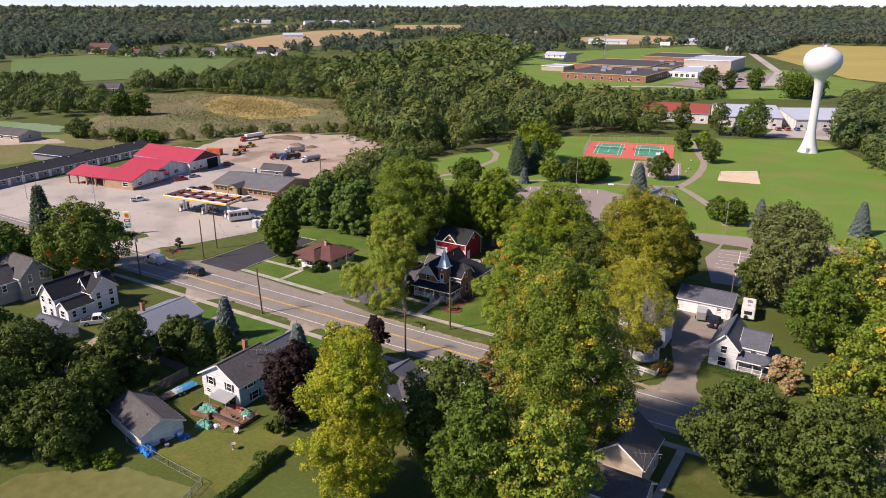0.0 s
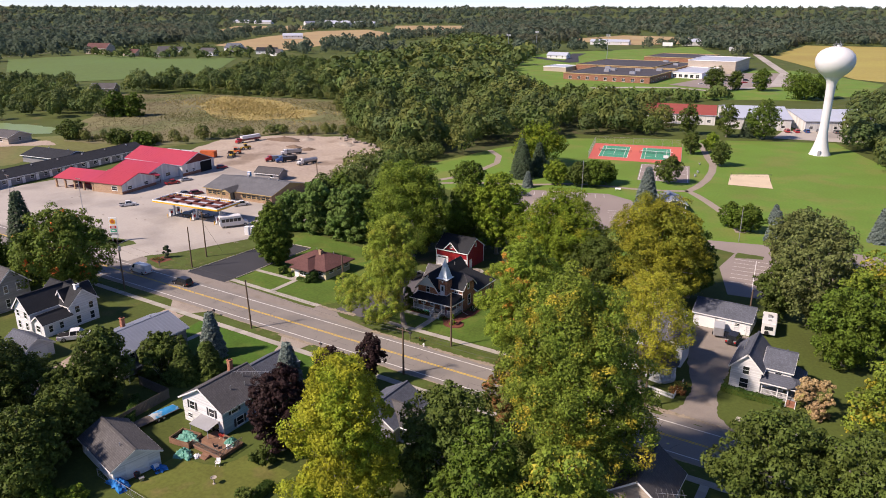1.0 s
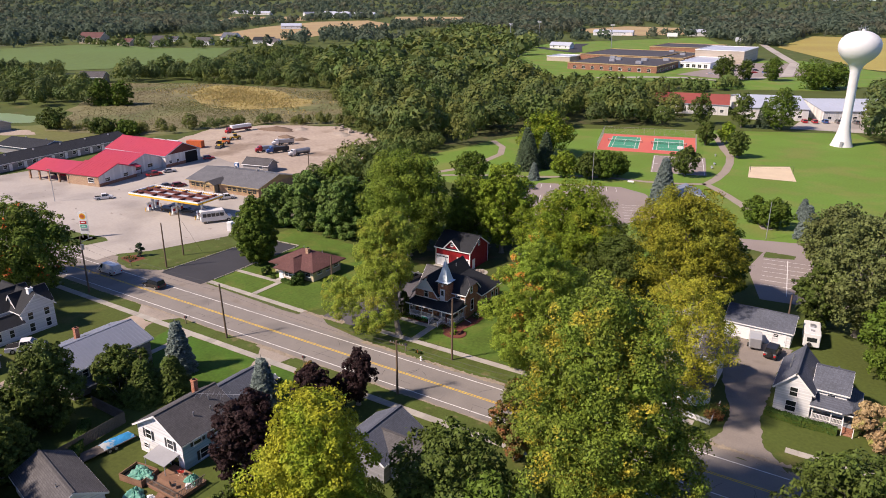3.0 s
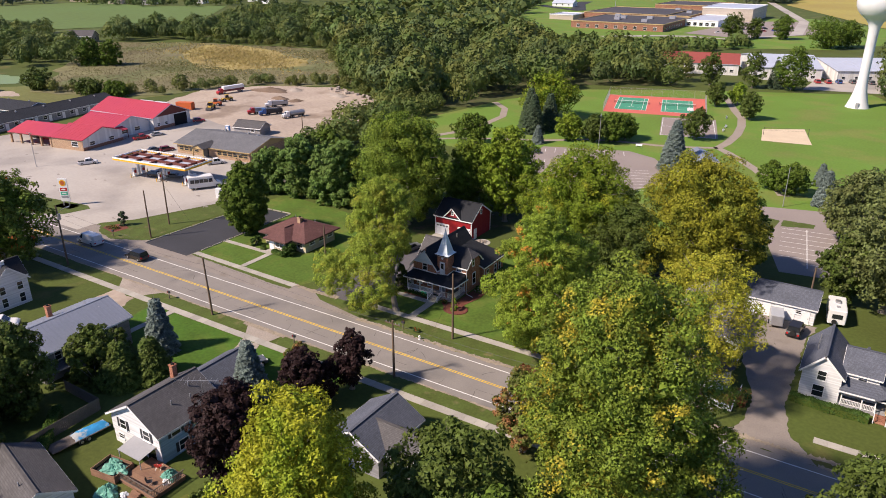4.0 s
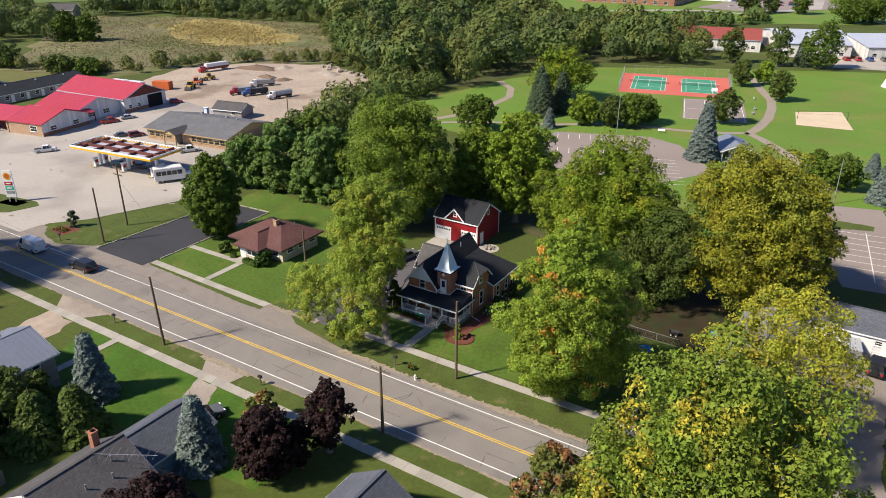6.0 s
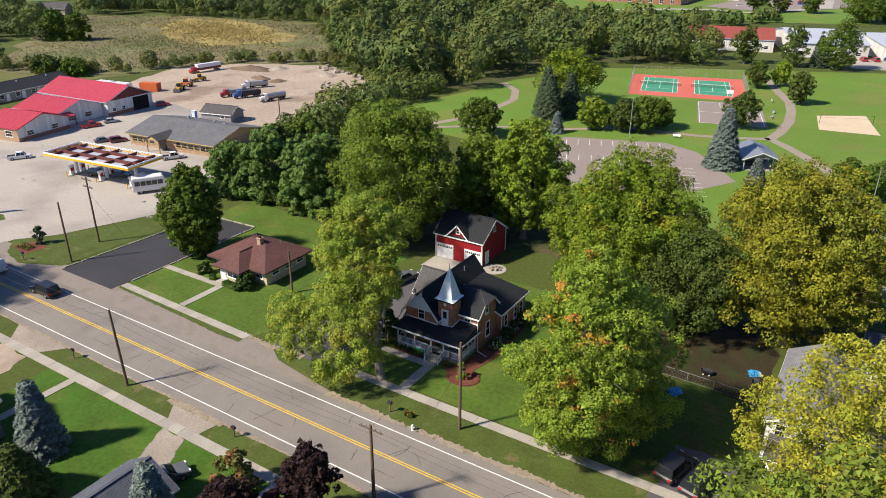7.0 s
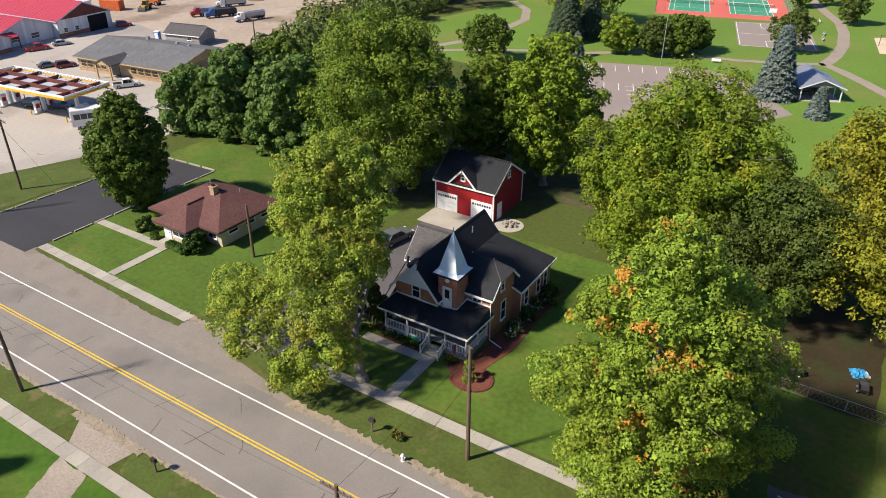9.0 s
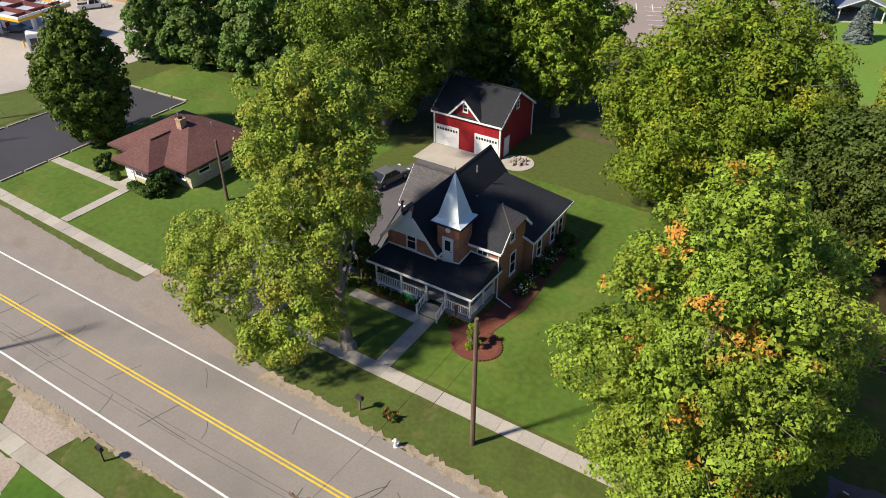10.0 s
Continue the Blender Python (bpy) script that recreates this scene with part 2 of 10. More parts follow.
SH_BROWN = mat("red_brown_shingle", (0.150, 0.070, 0.062), 0.85, 0.25, 0.35, 5.0, 0.4, pattern=("brick", 0.30, 0.10, 0.012, (0.65, 0.6, 0.6)))
METAL_GREY = mat("grey_metal_roof", (0.23, 0.25, 0.30), 0.45, 0.12, 0.3, 3.0, 0.1, metal=0.2, spec=0.5)
METAL_RED = mat("red_metal_roof", (0.42, 0.048, 0.078), 0.6, 0.12, 0.08, 0.8, 0.05)
METAL_WHITE = mat("white_metal_roof", (0.43, 0.46, 0.53), 0.5, 0.10, 0.1, 1.0, 0.1)
SPIRE_M = mat("painted_tin", (0.68, 0.77, 0.81), 0.5, 0.10, 0.6, 3.0, 0.05)
SIDING_W = mat("white_siding", (0.80, 0.80, 0.79), 0.7, 0.06, 0.4, 2.0, 0.2, pattern=("brick", 60.0, 0.15, 0.010, (0.86, 0.86, 0.88)))
SIDING_B = mat("pale_blue_siding", (0.33, 0.50, 0.60), 0.7, 0.06, 0.4, 2.0, 0.25, pattern=("brick", 60.0, 0.15, 0.012, (0.75, 0.75, 0.77)))
SIDING_G = mat("grey_siding", (0.30, 0.29, 0.29), 0.7, 0.08, 0.4, 2.0, 0.25, pattern=("brick", 60.0, 0.15, 0.012, (0.75, 0.75, 0.77)))
SIDING_T = mat("tan_siding", (0.52, 0.44, 0.35), 0.7, 0.08, 0.4, 2.0, 0.25, pattern=("brick", 60.0, 0.18, 0.012, (0.75, 0.75, 0.77)))
BARN_RED = mat("barn_red_board", (0.32, 0.012, 0.018), 0.65, 0.15, 0.5, 3.0, 0.35, pattern=("board", 60.0, 0.25, 0.012, (0.6, 0.6, 0.6)))
STEEL_W = mat("white_steel_wall", (0.74, 0.72, 0.68), 0.6, 0.08, 0.1, 1.0, 0.2, pattern=("board", 60.0, 0.6, 0.012, (0.85, 0.85, 0.87)))
PAINT_W = mat("white_paint", (0.80, 0.79, 0.77), 0.6, 0.08, 0.6, 4.0, 0.05)
PAINT_GREY = mat("grey_paint", (0.30, 0.30, 0.31), 0.7, 0.1, 0.6, 4.0)
PAINT_TAN = mat("tan_paint", (0.46, 0.33, 0.16), 0.7, 0.12, 0.6, 4.0)
TOWER_W = mat("tower_white_paint", (0.68, 0.675, 0.66), 0.45, 0.06, 0.08, 0.6, 0.0, accent=((0.58, 0.555, 0.52), 0.1, 0.55, 0.2))
WOOD_GREY = mat("weathered_wood", (0.14, 0.115, 0.095), 0.9, 0.3, 0.8, 6.0, 0.4)
WOOD_DECK = mat("brown_deck_wood", (0.24, 0.135, 0.085), 0.85, 0.3, 0.8, 6.0, 0.3, rnd=0.12)
POLE_W = mat("utility_pole_wood", (0.15, 0.105, 0.07), 0.95, 0.3, 0.8, 8.0, 0.4)
METAL = mat("galvanised_steel", (0.42, 0.42, 0.43), 0.45, 0.12, 0.5, 4.0, metal=0.6)
DARKMETAL = mat("dark_metal", (0.05, 0.05, 0.055), 0.5, 0.15, 0.5, 4.0, metal=0.3)
RUBBER = mat("rubber", (0.018, 0.018, 0.018), 0.9, 0.15)
GLASS_D = mat("window_glass", (0.02, 0.024, 0.028), 0.06, 0.1, 0.3, 1.0, spec=0.6)
# Near-black; gives doorways and bays their unlit inside by colour.
DARK_IN = mat("dark_interior", (0.012, 0.011, 0.011), 0.95, 0.2)
LAMP_R = mat("red_lens", (0.45, 0.02, 0.02), 0.25, 0.05)
LAMP_W = mat("clear_lens", (0.75, 0.75, 0.72), 0.15, 0.05)
TARP_B = mat("blue_tarp", (0.02, 0.19, 0.52), 0.5, 0.2, 0.8, 3.0, 0.3)
TARP_S = mat("faded_blue_tarp", (0.03, 0.24, 0.48), 0.55, 0.3, 0.8, 2.0, 0.4, accent=((0.40, 0.42, 0.42), 0.9, 0.5, 0.1))
TARP_G = mat("green_tarp", (0.13, 0.34, 0.26), 0.55, 0.25, 0.8, 3.0, 0.3)
COURT_RED = mat("court_red", (0.56, 0.135, 0.10), 0.85, 0.1, 0.06, 1.0, 0.05)
COURT_GREEN = mat("court_green", (0.055, 0.27, 0.165), 0.85, 0.1, 0.06, 1.0, 0.05)
YELLOW_P = mat("yellow_fascia", (0.80, 0.42, 0.02), 0.5, 0.05)
RED_P = mat("red_paint", (0.45, 0.03, 0.025), 0.5, 0.08)
GREEN_P = mat("green_panel", (0.05, 0.40, 0.25), 0.5, 0.08)
ORANGE_P = mat("orange_machine_paint", (0.55, 0.13, 0.04), 0.55, 0.15, 0.5, 3.0)
YELLOW_M = mat("yellow_machine_paint", (0.55, 0.34, 0.04), 0.55, 0.15, 0.5, 3.0)
RUST_M = mat("rust_red_steel", (0.14, 0.045, 0.035), 0.8, 0.3, 0.5, 3.0)
STONE = mat("field_stone", (0.36, 0.31, 0.26), 0.9, 0.25, 0.8, 5.0, 0.4, rnd=0.15)
FLOWER = mat("garden_flower", (0.42, 0.12, 0.03), 0.8, 0.3, 0.8, 5.0, isl=0.3)
ROOF_DARK = mat("flat_roof_membrane", (0.07, 0.065, 0.07), 0.85, 0.2, 0.05, 0.5, 0.1)


def car_paint(name, color):
    return mat(name, color, 0.3, 0.04, 0.6, 4.0, 0.0, spec=0.6)


CP = {k: car_paint("car_paint_" + k, c) for k, c in {
    "white": (0.74, 0.73, 0.71), "black": (0.018, 0.018, 0.021), "silver": (0.42, 0.43, 0.44), "red": (0.40, 0.02, 0.025),
    "blue": (0.03, 0.10, 0.30), "grey": (0.12, 0.125, 0.13), "maroon": (0.16, 0.02, 0.03)}.items()}


# ---- geometry helpers ----
class Geo:
    """Points and faces of one mesh."""

    def __init__(self):
        self.v, self.f = [], []

    def add(self, pts, faces):
        k = len(self.v)
        self.v += [tuple(p) for p in pts]
        self.f += [tuple(k + i for i in q) for q in faces]
        return self

    def box(self, x0, y0, z0, x1, y1, z1):
        p = [(x, y, z) for z in (z0, z1) for y in (y0, y1) for x in (x0, x1)]
        return self.add(p, [(0, 2, 3, 1), (4, 5, 7, 6), (0, 1, 5, 4), (2, 6, 7, 3), (0, 4, 6, 2), (1, 3, 7, 5)])

    def cbox(self, x, y, z, w, d, h):
        return self.box(x - w / 2, y - d / 2, z, x + w / 2, y + d / 2, z + h)

    def prism(self, poly, z0, z1):
        n = len(poly)
        p = [(*q, z0) for q in poly] + [(*q, z1) for q in poly]
        return self.add(p, [tuple(range(n - 1, -1, -1)), tuple(range(n, 2 * n))] + [(i, (i + 1) % n, n + (i + 1) % n, n + i) for i in range(n)])

    def slab(self, pts, th):
        """A plate with these top corners, th thick, measured along its normal."""
        q = [Vector(p) for p in pts]
        nrm = Vector((0, 0, 0))
        for i in range(len(q)):
            nrm += q[i].cross(q[(i + 1) % len(q)])
        nrm.normalize()
        if nrm.z < 0:
            q.reverse()
            nrm = -nrm
        n = len(q)
        return self.add([*q, *[p - nrm * th for p in q]], [tuple(range(n)), tuple(range(2 * n - 1, n - 1, -1))] + [(i, n + i, n + (i + 1) % n, (i + 1) % n) for i in range(n)])

    def beam(self, a, b, w, h):
        """A square bar from a to b, w wide and h high, hanging from the line."""
        a, b = Vector(a), Vector(b)
        d = (b - a).normalized()
        s = d.cross(Vector((0, 0, 1)))
        s = (s.normalized() if s.length > 1e-4 else Vector((1, 0, 0))) * w / 2
        u = s.cross(d).normalized() * h
        p = [a - s, a + s, a + s - u, a - s - u]
        return self.add(p + [q + (b - a) for q in p], [(0, 1, 2, 3), (7, 6, 5, 4), (0, 4, 5, 1), (1, 5, 6, 2), (2, 6, 7, 3), (3, 7, 4, 0)])

    def tube(self, a, b, r0, r1=None, n=8):
        a, b = Vector(a), Vector(b)
        r1 = r0 if r1 is None else r1
        q = (b - a).to_track_quat("Z", "Y")
        ring = [Vector((math.cos(i * math.tau / n), math.sin(i * math.tau / n), 0)) for i in range(n)]
        return self.add([a + q @ (p * r0) for p in ring] + [b + q @ (p * r1) for p in ring],
                        [tuple(range(n - 1, -1, -1)), tuple(range(n, 2 * n))] + [(i, (i + 1) % n, n + (i + 1) % n, n + i) for i in range(n)])

    def lathe(self, profile, n=24, x=0, y=0):
        k = len(profile)
        pts = [(x + r * math.cos(i * math.tau / n), y + r * math.sin(i * math.tau / n), z) for i in range(n) for r, z in profile]
        return self.add(pts, [(i * k + j, (i + 1) % n * k + j, (i + 1) % n * k + j + 1, i * k + j + 1) for i in range(n) for j in range(k - 1)])

    def strip(self, pts, w, z):
        """A flat ribbon along pts."""
        p = [Vector((*q[:2], 0)) for q in pts]
        out = []
        for i, c in enumerate(p):
            d = (p[min(i + 1, len(p) - 1)] - p[max(i - 1, 0)]).normalized()
            s = Vector((-d.y, d.x, 0)) * w / 2
            out += [(c.x + s.x, c.y + s.y, z), (c.x - s.x, c.y - s.y, z)]
        return self.add(out, [(2 * i, 2 * i + 1, 2 * i + 3, 2 * i + 2) for i in range(len(p) - 1)])


def mesh_of(geo, name, material, smooth=False, bevel=0.0):
    me = bpy.data.meshes.new(name)
    if bevel:
        bm = bmesh.new()
        vs = [bm.verts.new(p) for p in geo.v]
        for q in geo.f:
            bm.faces.new([vs[i] for i in q])
        bmesh.ops.recalc_face_normals(bm, faces=bm.faces)
        bmesh.ops.bevel(bm, geom=bm.edges[:], offset=bevel, segments=2, affect="EDGES", clamp_overlap=True)
        bm.to_mesh(me)
        bm.free()
    else:
        me.from_pydata(geo.v, [], geo.f)
    me.materials.append(material)
    if smooth:
        me.polygons.foreach_set("use_smooth", [True] * len(me.polygons))
    me.update()
    return me


def part(name, geo, material, parent=None, label="", smooth=False, bevel=0.0):
    ob = new(name, mesh_of(geo, name, material, smooth, bevel))
    ob.parent = parent
    if label:
        ob["label"] = label
    return ob


def thing(name, label, category, group="", at=None):
    e = new(name)
    e.empty_display_size = 0.3
    if at is not None:
        e.matrix_basis = at
    return tagged(e, label, category, group)


def structure(name, geo, material, label="", category="", smooth=False):
    return tagged(part(name, geo, material, None, label, smooth), label, category, "", "structure")


def stuff(name, geo_or_mesh, material, label, category):
    me = geo_or_mesh if isinstance(geo_or_mesh, bpy.types.Mesh) else mesh_of(geo_or_mesh, name, material)
    return tagged(new(name, me), label, category, "", "stuff")

# ---- ground ----
def ground_mesh():
    g = Geo()
    radii, n = (60, 300, 900, 2300, 3000, 3700, 4300, 4900, 5600), 96
    rise = (0, 0, 0, 0, 9, 22, 36, 49, 47)
    cx, cy = 50, -55
    g.v.append((cx, cy, 0))
    for r, z in zip(radii, rise):
        for i in range(n):
            a = i * math.tau / n
            g.v.append((cx + r * math.cos(a), cy + r * math.sin(a), z * (1 + 0.25 * math.sin(3 * a + r))))
    for i in range(n):
        g.f.append((0, 1 + i, 1 + (i + 1) % n))
        for k in range(len(radii) - 1):
            a, b = 1 + k * n, 1 + (k + 1) * n
            g.f.append((a + i, b + i, b + (i + 1) % n, a + (i + 1) % n))
    return g


def uneven(poly, amount, seed=5):
    """The polygon's edge, broken up by small wanderings."""
    r = np.random.default_rng(seed)
    out = []
    for i, (x0, y0) in enumerate(poly):
        x1, y1 = poly[(i + 1) % len(poly)]
        d = math.hypot(x1 - x0, y1 - y0)
        n = max(1, min(40, int(d / (amount * 2.2))))
        for k in range(n):
            f = k / n
            w = amount * (r.uniform(-1, 1) if k else 0.3 * r.uniform(-1, 1)) + amount * math.sin(f * math.pi) * math.sin(f * d * 0.35 / amount)
            out.append((x0 + (x1 - x0) * f - (y1 - y0) / d * w * 0.6, y0 + (y1 - y0) * f + (x1 - x0) / d * w * 0.6))
    return out


ROUGH_EDGE = {"marsh": 3.0, "marsh_reeds": 9.0, "dirt_yard": 1.6, "rough_grass": 3.0, "shady_ground": 0.8, "woods_floor": 4.0, "dirt_track": 1.2, "dirt_drive": 0.4, "house_drive": 0.12, "side_drive": 0.25, "lawn": 0.15, "pond": 1.5, "verge": 0.10}


def flat(name, poly, z, material, label, category):
    g = Geo()
    if name in ROUGH_EDGE:
        poly = uneven(poly, ROUGH_EDGE[name])
    g.add([(x, y, z) for x, y in poly], [tuple(range(len(poly)))])
    return structure(name, g, material, label, category)


structure("ground", ground_mesh(), GRASS, "flat green grass with tired brown patches reaching the horizon", "ground")
ROAD_X0, ROAD_X1 = -420, 260
g = Geo().box(ROAD_X0, -4.5, -0.2, ROAD_X1, 4.9, 0.035)
road = structure("road", g, ASPHALT, "worn two-lane asphalt road with painted lines", "road")
flat("shoulder", [(-76, 4.9), (-5, 4.9), (-3, 5.2), (-14, 7.0), (-17, 8.9), (-76, 8.9)], 0.03, SHOULDER, "patched pale asphalt road shoulder", "road")
flat("shoulder", [(-17.9, -4.5), (-10.6, -4.5), (-11.2, -7.2), (-15.6, -7.4)], 0.028, GRAVEL, "gravel drive mouth beside the road", "road")
flat("shoulder", [(-48, -4.5), (-37, -4.5), (-39.5, -7.4), (-45, -7.4)], 0.028, GRAVEL, "gravel drive mouth beside the road", "road")

lot = [(-330, 4.9), (-76, 4.9), (-75.5, 10), (-71.5, 14.8), (-64, 34), (-62, 60), (-80, 78), (-92, 82), (-130, 94), (-178, 98), (-168, 60), (-172, 30), (-240, 18), (-330, 18)]
flat("forecourt", lot, 0.022, LOT, "pale concrete forecourt of a filling station", "pavement")
dirt = [(-170, 93), (-130, 88), (-92, 76), (-84, 104), (-92, 128), (-107, 146), (-142, 162), (-170, 148), (-184, 128)]
flat("dirt_yard", dirt, 0.03, DIRT, "bare tan dirt storage yard", "yard")
flat("sign_island", [(-112, 9.5), (-104, 13), (-88, 15), (-85.5, 14), (-87, 9), (-90, 7), (-112, 6.5)], 0.05, VERGE, "grass island under the station sign", "lawn")
flat("lawn", [(-75, 9.7), (-71.5, 6.6), (-66, 5.4), (-59.5, 8.4), (-58.5, 36), (-62, 35), (-71, 14.5)], 0.04, VERGE, "thin grass strip beside a forecourt", "lawn")
flat("blacktop_drive", [(-58.5, 7.6), (-46.6, 7.6), (-46.4, 34.5), (-57.0, 34.0)], 0.036, BLACKTOP, "fresh black asphalt parking pad", "pavement")
flat("lawn", [(-46.2, 10.0), (-20.5, 9.15), (-18.5, 14), (-17.5, 40), (-57, 44), (-57, 34.8), (-46.2, 34.8)], 0.012, LAWN_N, "mown green lawn round the ranch house", "lawn")
flat("lawn", [(-8.5, 10.7), (26, 10.7), (26, 40), (-5.2, 40), (-5.2, 22)], 0.012, LAWN_N, "mown green lawn round the brick house", "lawn")
flat("verge", [(-3.6, 5.0), (40, 4.9), (40, 9.2), (-10, 9.2), (-14, 8.2)], 0.014, VERGE, "roadside grass with bare dirt edge", "lawn")
flat("verge", [(-46.3, 8.5), (-31.2, 7.7), (-24.5, 7.2), (-21, 7.3), (-21, 8.5), (-46.2, 9.3)], 0.04, VERGE, "narrow grass strip beside the sidewalk", "lawn")
for x0, x1 in ((-76, -48), (-37, -17.2), (-11.4, 62), (66, 140)):
    flat("verge", [(x0, -4.5), (x1, -4.5), (x1 - 1, -7.1), (x0 + 1.5, -7.1)], 0.014, VERGE, "roadside grass with bare dirt edge", "lawn")
flat("lawn", [(-35, -8.4), (4, -8.4), (4, -18), (-20, -19), (-34, -17)], 0.012, LAWN, "bright mown front lawn", "lawn")
flat("house_drive", [(-17, 8.9), (-9.4, 8.9), (-7.6, 14), (-5.0, 24), (-5.0, 37.5), (-13.6, 37.5), (-14.5, 28), (-16.5, 16)], 0.03, DRIVE_G, "grey asphalt drive to the red barn", "pavement")
flat("barn_apron", [(-14.5, 37.5), (-6.6, 37.5), (-6.3, 41.7), (-14.5, 41.7)], 0.05, CONCRETE, "pale concrete apron before the barn doors", "pavement")
flat("side_drive", [(47.5, 4.9), (58, 4.9), (54.5, 9.5), (53.2, 15), (53.2, 34), (54.2, 39.2), (43.5, 39.2), (45.8, 27), (49.5, 15), (49.6, 9.5)], 0.026, SHOULDER, "grey gravel drive between two houses", "pavement")
flat("dirt_drive", [(-45, -8.4), (-39.5, -8.4), (-35, -24), (-32, -39), (-37, -41), (-42, -30), (-44, -20)], 0.026, DIRT, "sandy dirt drive between houses", "pavement")
flat("house_drive", [(-15.0, -8.4), (-11.8, -8.4), (-8.5, -14.2), (-12.0, -15.5)], 0.026, GRAVEL, "two-track gravel drive", "pavement")
flat("side_drive", [(29.3, 4.9), (35, 4.9), (35.5, 17), (29.6, 17)], 0.02, DRIVE_G, "worn grey drive with parked cars", "pavement")

flat("lawn", [(7.2, -48.6), (8.6, -52.0), (9.4, -62), (-14, -66), (-13.5, -58.5), (-9.5, -55.0), (-4.0, -50.5)], 0.012, ROUGH, "pale worn mown grass behind a chain-link fence", "lawn")
flat("lawn", [(12.0, -33.5), (12.0, -48.0), (8.0, -47.2), (-3.6, -46.2), (-3.4, -39.5), (3.0, -37.5), (4.5, -33.5)], 0.013, LAWN_W, "worn mown back garden grass", "lawn")

# park
PARK = [(-79, 114), (-76, 133), (-69, 176), (-51, 214), (-16, 234), (49, 263), (78, 199), (110, 146), (90, 104), (36, 90), (30, 66), (13, 66), (10, 96), (-31, 100), (-58, 104)]
flat("park_lawn", PARK, 0.015, PARK_G, "wide mown park lawn", "lawn")
flat("parking_lot", [(-26, 117), (-3.5, 125.0), (5.0, 121.2), (17.0, 104.0), (6, 84), (-22, 84)], 0.03, PARKLOT, "faded park car park with white bays", "parking lot")
flat("parking_lot", [(34, 93), (64, 101), (92, 100), (92, 92), (66, 90), (60, 60), (46, 58), (41, 74), (42, 86), (34, 88)], 0.03, PARKLOT, "faded asphalt car park with white bays", "parking lot")
flat("lawn", [(42.5, 82.5), (48.5, 84.5), (48.5, 87), (42.5, 86.8)], 0.04, VERGE, "small grass island in a car park", "lawn")
flat("sand_court", [(23.4, 174.5), (34.7, 181.5), (39.4, 160), (25.8, 158.3)], 0.05, SAND, "pale sand volleyball court", "court")
flat("basketball_court", [(-8.8, 175.5), (7.7, 180.8), (14.5, 153.3), (-2.0, 149.2)], 0.05, PARKLOT, "grey basketball court", "court")
for pts, w in (((( -1, 231), (5, 215), (9.9, 200), (14.5, 188), (16.8, 176), (18.2, 162), (18, 150), (17, 142), (20.5, 138), (25, 132), (31, 123), (37, 112), (40, 104)), 2.6),
               (((-66, 100), (-61, 108), (-57, 118), (-54.5, 132), (-55.5, 148), (-61, 160), (-70, 169)), 2.4),
               (((-29, 123.5), (-18, 132), (-9, 134.5), (1, 135.5), (10, 138.5), (17, 142)), 2.0),
               (((-60, 106), (-52, 112), (-42, 118), (-29, 123.5)), 1.8)):
    structure("park_path", Geo().strip(pts, w, 0.045), PATH, "curved paved park path", "path")

# farmland
flat("bean_field", [(-776, 347), (-772, 455), (-641, 453), (-582, 501), (-448, 351), (-462, 280), (-480, 242), (-614, 260)], 0.3, SOY_GREEN, "wide green bean field", "field")
flat("stubble_field", [(-835, 688), (-1007, 965), (-1152, 1278), (-1131, 1451), (-879, 1227), (-680, 747), (-636, 609)], 0.3, SOIL_TAN, "tan harvested grain field", "field")
flat("stubble_field", [(-851, 1168), (-1351, 1883), (-1156, 2005), (-795, 1363)], 0.3, SOIL_TAN, "tan harvested grain field", "field")
flat("stubble_field", [(-1280, 1058), (-1732, 1558), (-1677, 1868), (-1244, 1380)], 0.4, SOIL_TAN, "tan harvested grain field", "field")
flat("stubble_field", [(-468, 1154), (-439, 1426), (-280, 1389), (-220, 1160), (-302, 1023)], 0.3, SOIL_TAN, "tan harvested grain field", "field")
flat("ripe_field", [(-69, 859), (-65, 1171), (160, 1190), (140, 540), (76, 565), (36, 593), (-28, 757)], 0.3, GOLD_FIELD, "golden ripe crop field", "field")
flat("marsh", [(-237, 87), (-378, 209), (-327, 241), (-225, 262), (-139, 177), (-152, 158), (-174, 150), (-184, 128), (-190, 108), (-216, 93)], 0.1, MARSH_M, "brown sedge marsh", "field")
flat("marsh_reeds", [(-268, 190), (-308, 238), (-291, 248), (-206, 218), (-195, 202), (-213, 173), (-236, 168)], 0.2, MARSH_Y, "golden dry reed patch", "field")
flat("school_lawn", [(-161, 370), (-239, 517), (-327, 760), (-292, 854), (-198, 1049), (-136, 880), (-77, 522), (-84, 419), (-122, 374)], 0.15, PARK_G, "green school playing field", "field")
flat("country_road", [(-815, 350), (-812, 346), (-870, 470), (-874, 472)], 0.4, LOT, "pale country road", "road")
structure("school_road", Geo().strip([(-120, 415), (-92, 440), (-70, 450), (-45, 444), (-10, 500), (-20, 620), (-93, 907)], 8, 0.35), LOT, "pale concrete school drive", "road")
flat("parking_lot", [(-80, 470), (-40, 455), (10, 520), (-25, 620), (-60, 600)], 0.3, PARKLOT, "school car park", "parking lot")
flat("parking_lot", [(24, 262), (60, 268), (62, 300), (52, 302), (25, 286)], 0.06, LOT, "pale works yard", "parking lot")


